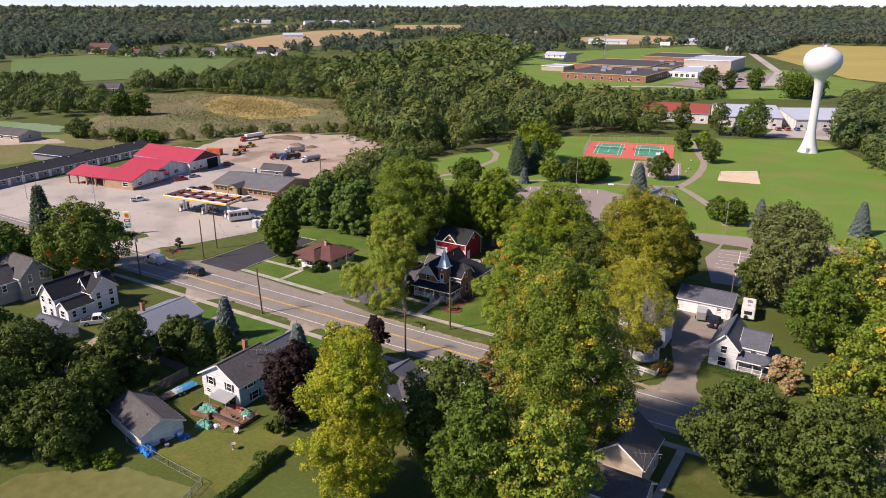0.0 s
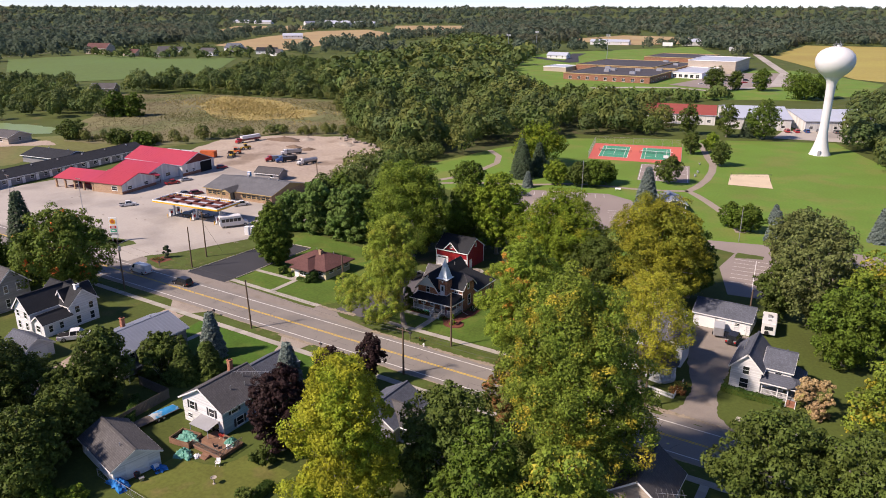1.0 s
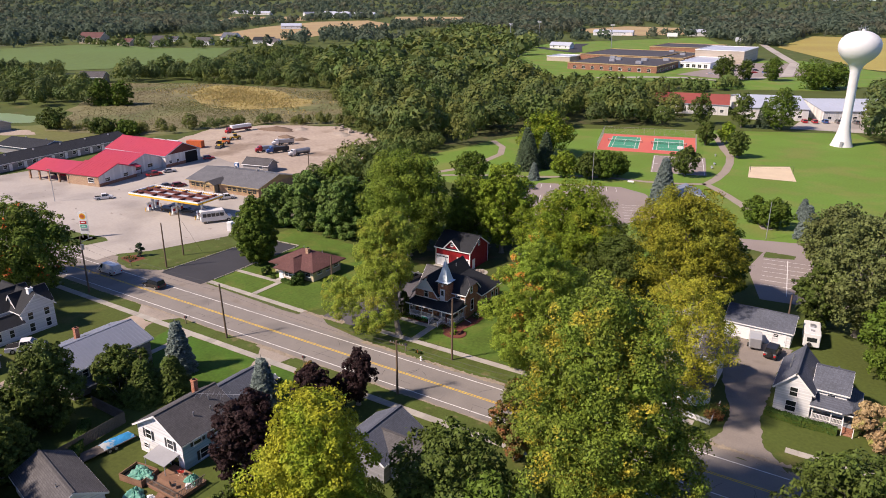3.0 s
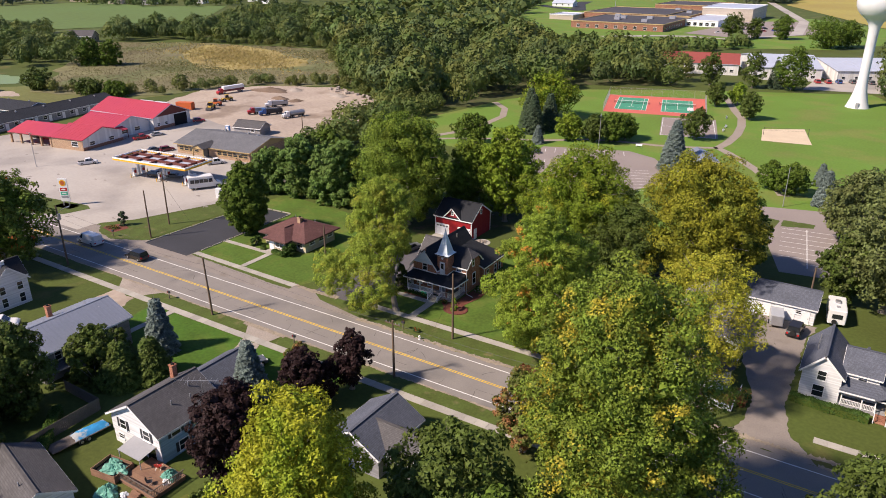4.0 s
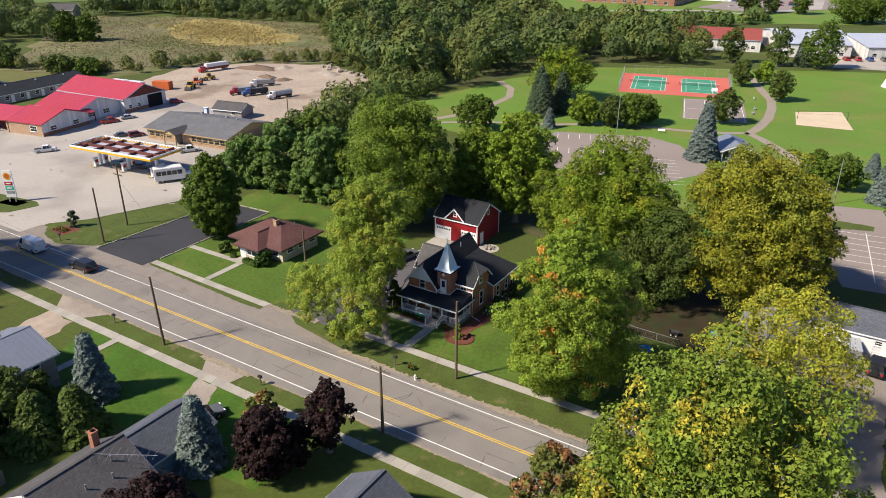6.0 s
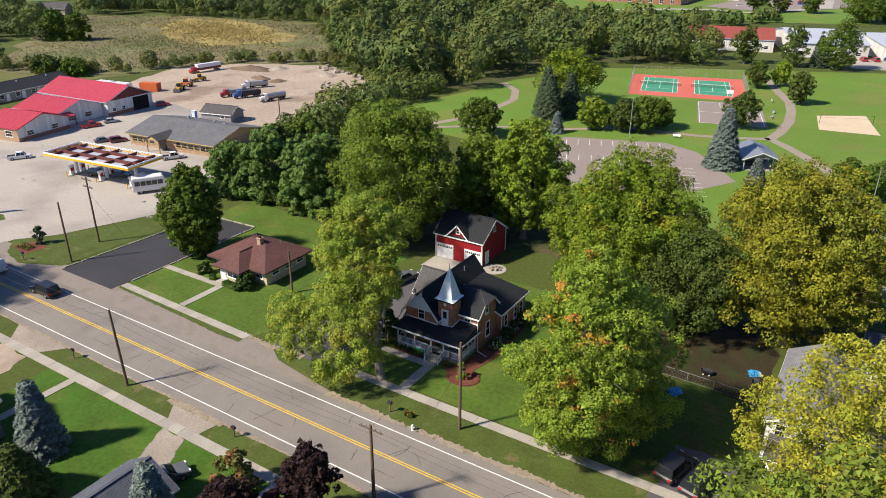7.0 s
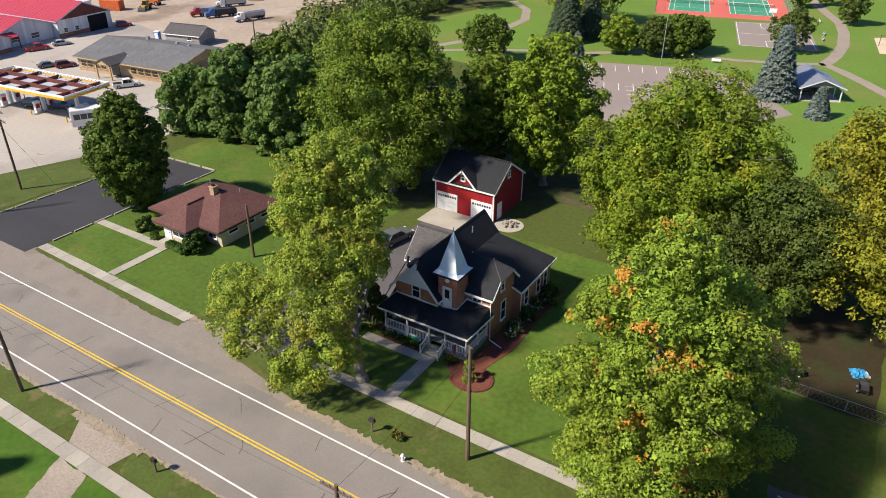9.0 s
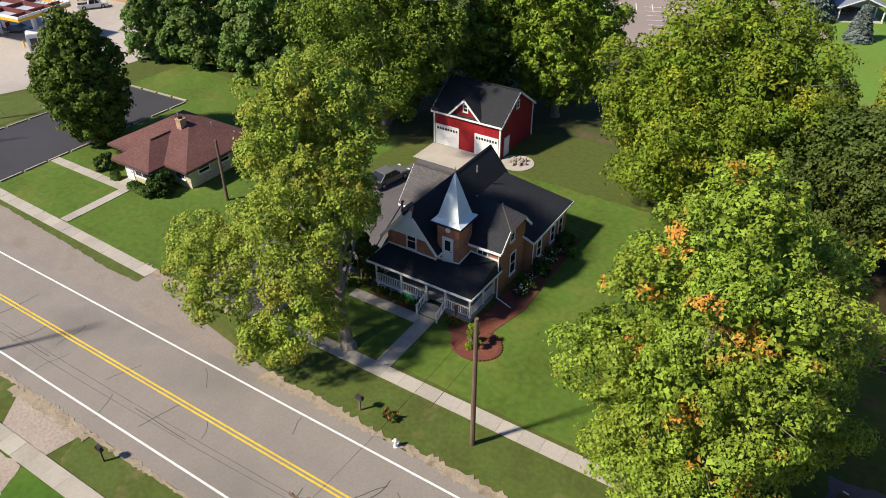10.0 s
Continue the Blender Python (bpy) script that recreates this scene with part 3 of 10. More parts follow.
def ragged(name, label, x0, x1, y, w, seed, m):
    """A strip with uneven edges, such as washed-out dirt beside the road."""
    z = 0.042 + 0.004 * seed
    r = np.random.default_rng(seed)
    n = int((x1 - x0) / 0.22)
    xs = np.linspace(x0, x1, n)
    lo = y - w * (0.25 + 0.25 * np.sin(xs * 0.6 + seed) * np.sin(xs * 0.23) + 0.45 * r.uniform(size=n) ** 2)
    hi = y + w * (0.35 + 0.3 * np.sin(xs * 0.47 + 2 * seed) * np.sin(xs * 0.19 + 1) + 0.6 * r.uniform(size=n) ** 2)
    g = Geo().add([p for x, a, b in zip(xs, lo, hi) for p in ((x, a, z), (x, b, z))], [(2 * i, 2 * i + 2, 2 * i + 3, 2 * i + 1) for i in range(n - 1)])
    structure(name, g, m, label, "dirt")


ragged("dirt_edge", "washed-out tan dirt along the road edge", -5, 46, 5.05, 0.7, 1, EDGE_DIRT)
ragged("dirt_edge", "washed-out tan dirt along the road edge", 58, 120, 5.0, 0.6, 2, EDGE_DIRT)
ragged("dirt_edge", "washed-out tan dirt along the road edge", -75, 62, -4.62, 0.34, 3, EDGE_DIRT)
ragged("dirt_edge", "bare dirt at the drive mouth", -23, -12, 8.8, 0.9, 5, EDGE_DIRT)
ragged("dirt_edge", "bare dirt at the drive mouth", -18.4, -10.2, -5.0, 0.5, 6, EDGE_DIRT)
ragged("dirt_edge", "bare dirt at the drive mouth", 44, 60, 6.2, 0.8, 7, EDGE_DIRT)
# The dark tone of this lawn patch is painted tree shade.
flat("lawn", [(26.2, 10.9), (36, 11), (35.6, 28.2), (26.2, 28.4)], 0.018, LAWN_SHADE_TINT, "grass under the trees with their shade in its colour", "lawn")
# Bare earth patch; its near-black tone holds the canopy's shade.
flat("shady_ground", [(18, 29.0), (24.7, 28.5), (35.6, 28.3), (35.5, 40), (30, 46), (20, 46)], 0.022, EARTH_SHADE_TINT, "bare brown earth behind houses with tree shade in its colour", "ground")
# Two sheets under tree crowns, shade painted into both.
flat("shady_ground", [(-24, 38), (-5, 50), (8, 52), (12, 60), (-10, 68), (-34, 60), (-32, 44)], 0.018, LITTER_SHADE_TINT, "ground under tall trees with their shade in its colour", "ground")
flat("woods_floor", [(-205, 255), (-310, 345), (-380, 445), (-415, 580), (-315, 725), (-245, 536), (-167, 375), (-84, 284), (-35, 295), (-22, 242), (-55, 224), (-71, 186), (-74, 155), (-101, 146), (-131, 170)], 0.05, LITTER_SHADE_TINT, "woodland floor, leaf litter with tree shade in its colour", "ground")
flat("pond", [(-330, 86), (-286, 76), (-262, 95), (-274, 107), (-318, 100)], 0.13, mat("algae_water", (0.20, 0.27, 0.10), 0.4, 0.15, 0.1, 0.6), "small pond covered in pale green algae", "pond")
flat("rough_grass", [(-300, 62), (-228, 112), (-184, 119), (-193, 92), (-212, 64), (-208, 42), (-240, 30), (-330, 30)], 0.02, ROUGH, "rough dry grass behind the long low building", "grass")
flat("dirt_track", [(-300, 48), (-246, 84), (-232, 80), (-262, 52), (-286, 38)], 0.03, DIRT, "tan dirt track behind the long low building", "road")
flat("ripe_field", [(-1694, 889), (-2002, 1307), (-1773, 1168), (-1537, 813)], 0.3, GOLD_FIELD, "golden ripe crop field", "field")
flat("school_lawn", [(-84, 419), (-77, 522), (-52, 640), (-20, 660), (30, 600), (58, 560), (50, 470), (20, 418), (-30, 395)], 0.12, PARK_G, "green lawn beside the school drive", "field")

# ---- trees ----
def leaf_mesh(name, pts, material):
    """A mesh of loose three-cornered leaf sprays from an array of n x 3 x 3."""
    n = len(pts)
    me = bpy.data.meshes.new(name)
    me.vertices.add(3 * n)
    me.vertices.foreach_set("co", pts.reshape(-1).astype(np.float32))
    me.loops.add(3 * n)
    me.loops.foreach_set("vertex_index", np.arange(3 * n, dtype=np.int32))
    me.polygons.add(n)
    me.polygons.foreach_set("loop_start", np.arange(0, 3 * n, 3, dtype=np.int32))
    me.materials.append(material)
    me.update(calc_edges=True)
    return me


def unit(a):
    return a / np.maximum(np.linalg.norm(a, axis=-1, keepdims=True), 1e-6)


def sprays(rng, p, nrm, size, slim=0.62, along=None):
    """Leaf sprays: crooked blades at p, facing nrm."""
    n = len(p)
    t = rng.normal(size=(n, 3)) if along is None else along + rng.normal(size=(n, 3)) * 0.25
    t = unit(t - nrm * np.sum(t * nrm, 1, keepdims=True))
    b = np.cross(nrm, t)
    s = (size * rng.uniform(0.6, 1.35, n))[:, None]
    w = s * slim * rng.uniform(0.7, 1.2, (n, 1))
    k = rng.uniform(-0.25, 0.25, (n, 1))
    return np.stack([p - t * s * 0.6 + b * w * k * 2, p + b * w * 0.75 + t * s * (0.35 + k), p - b * w * 0.75 + t * s * (0.35 - k)], 1)


def lobes_of(rng, r, z0, z1, count, taper, offset):
    """Masses of foliage that make up a crown, of many sizes."""
    out = []
    h = (z1 - z0) / 2
    for i in range(count):
        f = (i + 0.5) / count
        u = 1 - 2 * f + rng.uniform(-0.6, 0.6) / count
        a = i * 2.39996 + rng.uniform(-0.9, 0.9)
        ring = math.sqrt(max(0.0, 1 - u * u))
        wide = 1 - taper * max(0.0, u) - 0.15 * max(0.0, -u)
        rr = r * min(0.44, max(0.13, 0.29 * math.exp(rng.normal(0, 0.28))))
        d = rng.uniform(0.62, 1.0) + 0.10 * (rng.uniform() < 0.2)
        x, y = math.cos(a) * ring * (r - rr * 0.7) * wide * d, math.sin(a) * ring * (r - rr * 0.7) * wide * d
        z = (z0 + z1) / 2 + u * (h - rr * 0.6)
        out.append((x + offset[0] * f, y + offset[1] * f, z, rr))
    return np.array(out)


def crown_quads(rng, lobes, leaves, size, droop=0.0, deep=0.18, tufts=20, core=True, wild=0.42, holes=0.0):
    """Leaf sprays over flattened tufts on the outer faces of the lobes, with gaps between the boughs."""
    k = np.arange(tufts) + 0.5
    u = 1 - 1.75 * k / tufts
    a = k * 2.39996
    ring = np.sqrt(1 - u * u)
    dirs = np.stack([ring * np.cos(a), ring * np.sin(a), u], 1)
    flat_z = np.array([1.0, 1.0, 0.82])
    subs = []
    for x, y, z, r in lobes:
        w = rng.uniform(0, math.tau)
        d = unit(np.stack([dirs[:, 0] * math.cos(w) - dirs[:, 1] * math.sin(w), dirs[:, 0] * math.sin(w) + dirs[:, 1] * math.cos(w), dirs[:, 2]], 1) + rng.normal(size=(tufts, 3)) * 0.2)
        c = np.array([x, y, z]) + d * r * rng.uniform(0.60, 1.12, (tufts, 1))
        q = np.clip(0.29 * np.exp(rng.normal(0, 0.3, (tufts, 1))), 0.16, 0.48)
        subs.append(np.concatenate([c, r * q * (13 / tufts) ** 0.25 * 1.15, d], 1))
    subs = np.concatenate(subs)
    dist = np.linalg.norm(subs[:, None, :3] - lobes[None, :, :3], axis=2) / lobes[None, :, 3]
    subs = subs[np.sort(dist, 1)[:, 1] > 0.62] if len(lobes) > 1 else subs
    area = subs[:, 3] ** 2
    pick = rng.choice(len(subs), int(leaves * 1.6), p=area / area.sum())
    d = unit(rng.normal(size=(len(pick), 3)) + subs[pick, 4:7] * 0.7 + np.array([0, 0, 0.3]))
    rad = subs[pick, 3] * (1 - np.abs(rng.normal(0, deep, len(pick))) + 0.07 * np.abs(rng.normal(size=len(pick))) ** 2)
    p = subs[pick, :3] + d * flat_z * rad[:, None]
    dist = np.linalg.norm(p[:, None, :] - lobes[None, :, :3], axis=2) / lobes[None, :, 3]
    keep = (dist.min(1) > 0.72) | (rng.uniform(size=len(pick)) < 0.15)
    if holes:
        w = lobes[:, 3].mean()
        g = np.sin(p[:, 0] * 2.6 / w + 1.1 * p[:, 2] / w) + np.sin(p[:, 1] * 2.9 / w - 0.7 * p[:, 0] / w) + np.sin(p[:, 2] * 3.4 / w + 0.9 * p[:, 1] / w)
        keep &= g + rng.normal(0, 0.25, len(p)) > -3 + 3 * holes
    p, d = p[keep][:leaves], d[keep][:leaves]
    nrm = unit(d + rng.normal(size=d.shape) * wild + np.array([0, 0, 0.25]))
    along = None
    if droop:
        along = np.tile(np.array([[0, 0, -droop]]), (len(p), 1)) + d * 0.4
    return np.concatenate([sprays(rng, p, nrm, size, along=along)] + ([core_quads(rng, lobes)] if core else []))


def core_quads(rng, lobes, n=150):
    """Inner foliage that closes the view through a crown."""
    k = len(lobes)
    d = unit(rng.normal(size=(k * n, 3)))
    c = np.repeat(lobes, n, 0)
    p = c[:, :3] + d * (c[:, 3] * 0.62 * rng.uniform(0.3, 1, k * n) ** 0.4)[:, None]
    return sprays(rng, p, unit(d + rng.normal(size=d.shape) * 0.5), lobes[:, 3].mean() * 0.15, 0.9)


def trunk_geo(rng, lobes, h, r, lean=(0, 0), limbs=16):
    g = Geo()
    top = np.array([lean[0], lean[1], h * 0.72])
    pts = [np.array([0, 0, -0.2])] + [np.array([lean[0] * f, lean[1] * f, h * 0.72 * f]) + rng.normal(size=3) * 0.18 * np.array([1, 1, 0]) for f in (0.2, 0.45, 0.7)] + [top]
    rad = [r * 1.25, r * 0.95, r * 0.75, r * 0.5, r * 0.15]
    for i in range(4):
        g.tube(pts[i], pts[i + 1], rad[i], rad[i + 1], 9)
    g.tube((0, 0, -0.1), (0, 0, 0.5), r * 1.8, r * 1.1, 9)
    for x, y, z, rr in lobes[:limbs]:
        f = min(0.95, max(0.25, (z - rr) / h * 0.9))
        a = np.array([lean[0] * f, lean[1] * f, h * 0.72 * f])
        mid = (a + np.array([x, y, z])) / 2 + np.array([0, 0, -0.05 * rr]) + rng.normal(size=3) * 0.2
        g.tube(a, mid, r * 0.36, r * 0.22, 6)
        g.tube(mid, (x, y, z), r * 0.22, r * 0.06, 6)
        e = np.array([x, y, z]) + unit(np.array([x, y, 0.5 * rr])) * rr * 1.02
        g.tube((x, y, z), e, r * 0.10, r * 0.03, 5)
        for k in range(2):
            t = np.array([x, y, z]) + unit(rng.normal(size=3) + np.array([x, y, rr]) / max(rr, 1) * 0.5) * rr * 1.05
            g.tube((x, y, z), t, r * 0.07, r * 0.02, 4)
    return g


LEAN_OF = {3: (-3.4, 3.0)}
MORE = {3: [(-9.5, -3.5, 5.5, 2.4), (-11.0, -2.5, 6.0, 2.2), (-8.0, -2.5, 6.6, 2.4), (-7.0, -4.5, 4.6, 2.0), (-9.0, -4.8, 4.2, 1.6), (-6.5, -1.4, 7.5, 2.3),
            (-0.6, -1.6, 8.2, 1.9), (-2.0, -2.2, 7.6, 2.0), (-0.6, 0.6, 10.6, 2.0), (-1.8, -0.2, 12.6, 2.0), (-3.6, -1.4, 10.2, 2.4),
            (-2.1, -4.9, 3.4, 1.8), (-3.2, -5.0, 2.6, 1.4), (-0.8, -3.4, 5.0, 1.9), (-2.1, -1.3, 6.5, 2.2), (-0.1, -2.1, 4.2, 1.6), (-4.6, -2.6, 6.0, 1.9)]}
MORE[5] = [(0.0, -4.2, 12.0, 2.2), (1.6, -4.6, 8.4, 2.2), (-1.6, -4.2, 6.2, 2.1), (0.6, -3.2, 15.0, 2.0), (3.2, -3.0, 11.0, 2.0), (-3.2, -2.8, 10.0, 2.0),
           # Unseen lobes behind the crown, added to shade the ground there.
           (3.0, 5.0, 8.0, 2.4), (4.6, 4.4, 11.0, 2.4), (1.4, 6.0, 11.5, 2.4), (3.4, 5.2, 14.0, 2.2), (5.4, 2.4, 7.0, 2.2), (4.8, 3.2, 4.6, 2.0)]
SHIFT = {3: (-4.9, 4.0)}


HOLES = {3: 0.08, 5: 0.04, 14: 0.08, 15: 0.24, 16: 0.0, 7: 0.1, 13: 0.1, 10: 0.1, 23: 0.0}


def broadleaf(name, label, x, y, h, r, z0, leaf_mat, leaves, size, seed, count=16, taper=0.3, trunk=0.35, offset=(0, 0), droop=0.0, category="tree", group=""):
    rng = np.random.default_rng(seed)
    lobes = lobes_of(rng, r, z0, h, int(count * 1.9), taper, offset)
    if seed == 23:
        lobes[:, 3] = np.clip(lobes[:, 3] * 1.2, 0.9, 1.6)
    lobes[:, :2] += SHIFT.get(seed, (0, 0))
    lobes = np.concatenate([lobes, np.array(MORE.get(seed, [])).reshape(-1, 4)])
    e = thing(name, label, category, group, pose(x, y, 0))
    part("trunk", trunk_geo(rng, lobes[rng.permutation(len(lobes))], h, trunk, LEAN_OF.get(seed, offset)), BARK, e)
    c = new("crown", leaf_mesh("crown", crown_quads(rng, lobes, leaves, size, droop, core=seed != 15, wild=0.6 if seed in (14, 16, 19) else 0.42, holes=HOLES.get(seed, 0.12)), leaf_mat))
    c.parent = e
    return e


def spruce(name, label, x, y, h, r, leaf_mat, leaves, seed, size=0.55):
    rng = np.random.default_rng(seed)
    leaves = int(leaves * 1.8)
    f = rng.uniform(0.03, 1, leaves) ** 0.62
    f = 1 - f
    a = rng.uniform(0, math.tau, leaves)
    whorl = 0.72 + 0.28 * np.abs(np.sin(f * h * 2.2 + np.round(a * 2.2) * 1.3))
    rad = r * (1 - f) ** 0.85 * whorl * (1 - np.abs(rng.normal(0, 0.2, leaves))) + 0.08
    p = np.stack([np.cos(a) * rad, np.sin(a) * rad, 0.25 + f * (h - 0.3) - rad * 0.18], 1)
    out = np.stack([np.cos(a), np.sin(a), np.full(leaves, -0.35)], 1)
    nrm = unit(np.stack([np.cos(a) * 0.5, np.sin(a) * 0.5, np.ones(leaves)], 1) + rng.normal(size=(leaves, 3)) * 0.35)
    e = thing(name, label, "tree", "", pose(x, y, 0))
    part("trunk", Geo().tube((0, 0, -0.1), (0, 0, h * 0.97), 0.03 * h * 0.5 + 0.05, 0.02, 8), BARK, e)
    c = new("crown", leaf_mesh("crown", sprays(rng, p, nrm, size, 0.42, out), leaf_mat))
    c.parent = e
    return e


def bush(name, label, x, y, h, r, leaf_mat, leaves, size, seed, sy=1.0, droop=0.0, category="shrub"):
    rng = np.random.default_rng(seed)
    lobes = lobes_of(rng, r, -0.2 * h, h, 20 if r > 5 else 10, 0.1, (0, 0))
    lobes[:, 1] *= sy
    lobes[:, 3] = np.minimum(lobes[:, 3], 0.6 * h)
    q = crown_quads(rng, lobes, int(leaves * 1.8), size * 0.9, droop)
    q = q[q[:, :, 2].min(1) > 0.0]
    e = thing(name, label, category, "", pose(x, y, 0))
    c = new("foliage", leaf_mesh("foliage", q, leaf_mat))
    c.parent = e
    g = Geo()
    for i in range(7):
        a = i * 0.9
        g.tube((0, 0, -0.05), (math.cos(a) * r * 0.55, math.sin(a) * r * 0.55 * sy, h * 0.7), 0.04, 0.01, 5)
    part("branched_stem", g, BARK, e)
    return e


MAPLE_O = "tall green maple with a few orange branches"
def plant(name, label, x, y, h, r, z0, lm, leaves, size, seed, count, taper):
    """A tree: place, height, crown radius, crown foot, leaves, sprays, their size, seed, lobes, taper."""
    many, fine = (6.4, 0.48) if seed == 3 else (6.8, 0.46) if seed == 5 else (5.4, 0.48) if seed == 16 else (5.2, 0.52) if seed == 14 else (3.8, 0.56) if seed in (6, 7, 10, 13) else (4.0, 0.50) if seed == 15 else (1.7, 0.82)
    broadleaf(name, label, x, y, h, r, z0, lm, int(leaves * many), size * fine, seed, count, taper, trunk=0.10 + 0.016 * h)


plant("maple_tree", "broad light-green street tree before the brick house", -1.7, 10.5, 19.3, 5.6, 5.2, L_FRONT, 13000, 0.38, 3, 26, 0.45)
plant("maple_tree", "green maple turning orange at the twigs beside the sidewalk", 21.7, 11.1, 20.3, 6.6, 0.8, L_TURN, 15000, 0.40, 5, 24, 0.4)
plant("locust_tree", "tall olive-green tree behind the lawn", 14.2, 44.2, 19.5, 10.8, 0.6, L_LOCUST, 16000, 0.48, 7, 30, 0.3)
plant("locust_tree", "dark green tree in the shade behind the lawn", 24.0, 39.5, 13.6, 7.0, 0.6, L_DARK, 8000, 0.48, 6, 22, 0.3)
plant("maple_tree", "tall green tree behind the red barn", -6.2, 55.2, 19.4, 6.4, 1.5, L_OLIVE, 11000, 0.48, 8, 18, 0.3)
plant("maple_tree", "dark green tree behind the red barn", -9.5, 63.5, 14.5, 5.6, 1.5, L_GREEN, 7000, 0.48, 9, 16, 0.3)
plant("oak_tree", "huge dark green tree beside the drive", -22.0, 43.0, 22.0, 10.6, 1.8, L_OAK, 19000, 0.46, 10, 32, 0.25)
plant("oak_tree", "dark green tree behind the barn", -15.0, 55.5, 15.5, 6.4, 1.5, L_OAK, 9000, 0.48, 11, 20, 0.25)
plant("oak_tree", "dark green tree behind the ranch lawn", -30.5, 50.0, 18.5, 7.5, 2.0, L_GREEN, 9000, 0.48, 12, 18, 0.25)
plant("walnut_tree", "broad golden-olive tree behind the houses", 35.0, 42.8, 21.3, 10.2, 2.0, L_GOLD, 16000, 0.46, 13, 28, 0.25)
plant("maple_tree", "very tall green maple with yellowing crown near the road", 43.0, -18.5, 27.5, 9.2, 1.5, L_BIG, 21000, 0.42, 14, 32, 0.42)
plant("maple_tree", "yellow-leaved maple before a porch", 42.8, 10.3, 18.6, 7.6, 5.0, L_YEL, 9500, 0.40, 15, 20, 0.3)
plant("maple_tree", "bright lime-yellow maple with orange tips", 26.5, -40.0, 22.3, 6.7, 1.0, L_LIME, 15000, 0.42, 16, 26, 0.45)
plant("maple_tree", "dark green maple beside a lime-yellow one", 33.6, -30.6, 16.8, 6.8, 0.6, L_DARK, 12000, 0.42, 17, 18, 0.3)
plant("maple_tree", "dark green maple in a back yard", 41.0, -36.0, 17.0, 6.5, 1.0, L_GREEN, 9000, 0.42, 18, 18, 0.3)
plant("maple_tree", "yellow-green maple in a back yard", 48.5, -35.0, 17.0, 6.4, 2.0, L_BIG, 9000, 0.42, 19, 18, 0.3)
plant("purple_maple_tree", "round dark-purple maple beside the blue-sided house", 7.4, -30.2, 11.6, 4.5, 0.5, L_PURPLE, 12000, 0.38, 20, 18, 0.35)
plant("purple_maple_tree", "small dark-purple maple near the sidewalk", 6.3, -10.0, 8.4, 2.5, 0.6, L_PURPLE, 5000, 0.34, 21, 16, 0.65)
plant("purple_maple_tree", "low dark-purple maple on a front lawn", 3.8, -16.0, 7.4, 3.3, 0.4, L_PURPLE, 6000, 0.36, 22, 14, 0.35)
plant("purple_maple_tree", "slim dark-purple maple on a front lawn", 5.4, -13.2, 5.6, 1.5, 0.4, L_PURPLE, 3000, 0.32, 109, 12, 0.5)
plant("maple_tree", "dense egg-shaped dark green tree on a lawn", -45.5, 22.0, 13.6, 4.7, 0.7, L_GREEN, 22000, 0.38, 23, 46, 0.55)
plant("maple_tree", MAPLE_O, -70.0, -12.5, 16.5, 9.6, 2.0, L_ORANGE, 14000, 0.50, 24, 24, 0.3)
plant("maple_tree", "green maple with rusty branches beside the road", 30.0, -9.5, 10.5, 3.8, 0.8, L_RUST, 5500, 0.38, 25, 14, 0.4)
plant("maple_tree", "dark green tree beside a gravel drive", 39.5, 52.0, 14.0, 6.0, 1.0, L_GREEN, 6500, 0.46, 26, 16, 0.3)
plant("maple_tree", "dark green tree behind a camper", 56.5, 50.5, 11.5, 5.2, 0.8, L_DARK, 6000, 0.46, 27, 14, 0.3)
plant("maple_tree", "tall green tree behind a white house", 62.0, 50.0, 20.0, 8.0, 2.0, L_GREY, 9000, 0.50, 28, 20, 0.3)
plant("maple_tree", "green tree behind a white house", 68.5, 36.0, 13.0, 6.5, 0.8, L_GREEN, 7500, 0.46, 29, 16, 0.3)
plant("maple_tree", "yellowing tree in a side yard", 73.0, 45.0, 17.5, 6.5, 1.5, L_BIG, 7000, 0.48, 30, 16, 0.3)
plant("maple_tree", "green tree in a side yard", 77.0, 12.0, 15.0, 8.0, 0.8, L_BIG, 9000, 0.46, 31, 18, 0.3)
plant("maple_tree", "yellow-green tree in a side yard", 82.0, 28.0, 17.0, 8.0, 0.8, L_OLIVE, 8000, 0.48, 32, 18, 0.3)
plant("maple_tree", "dark green tree near the road", 64.5, -11.5, 13.5, 6.8, 0.6, L_DARK, 10000, 0.44, 33, 18, 0.25)
plant("maple_tree", "dark green tree near the road", 74.0, -11.5, 13.8, 6.6, 0.6, L_DARK, 10000, 0.44, 34, 18, 0.25)
plant("maple_tree", "wide dark green tree beside a yard", -33.0, -46.5, 11.0, 7.8, 0.5, L_DARK, 10000, 0.46, 35, 18, 0.2)
plant("maple_tree", "dark green tree in a back yard", -14.5, -52.5, 9.5, 6.5, 0.4, L_DARK, 8000, 0.44, 36, 16, 0.2)
plant("maple_tree", "wide dark green tree in a back yard", -47.5, -44.5, 11.0, 5.6, 0.5, L_GREEN, 8000, 0.46, 37, 16, 0.2)
plant("maple_tree", "wide dark tree in a back yard", -24.0, -57.0, 12.0, 8.0, 0.5, L_DARK, 8000, 0.46, 38, 16, 0.2)
plant("maple_tree", "round dark green tree between two houses", -24.2, -35.6, 11.0, 4.8, 0.2, L_DARK, 11000, 0.40, 39, 20, 0.25)
plant("maple_tree", "dark green tree beside the shed", -18.5, -44.5, 8.0, 4.6, 0.3, L_DARK, 7000, 0.42, 59, 14, 0.2)
plant("maple_tree", "dark green tree along a yard edge", -24.8, -41.2, 7.0, 3.4, 0.3, L_DARK, 8000, 0.42, 78, 14, 0.2)
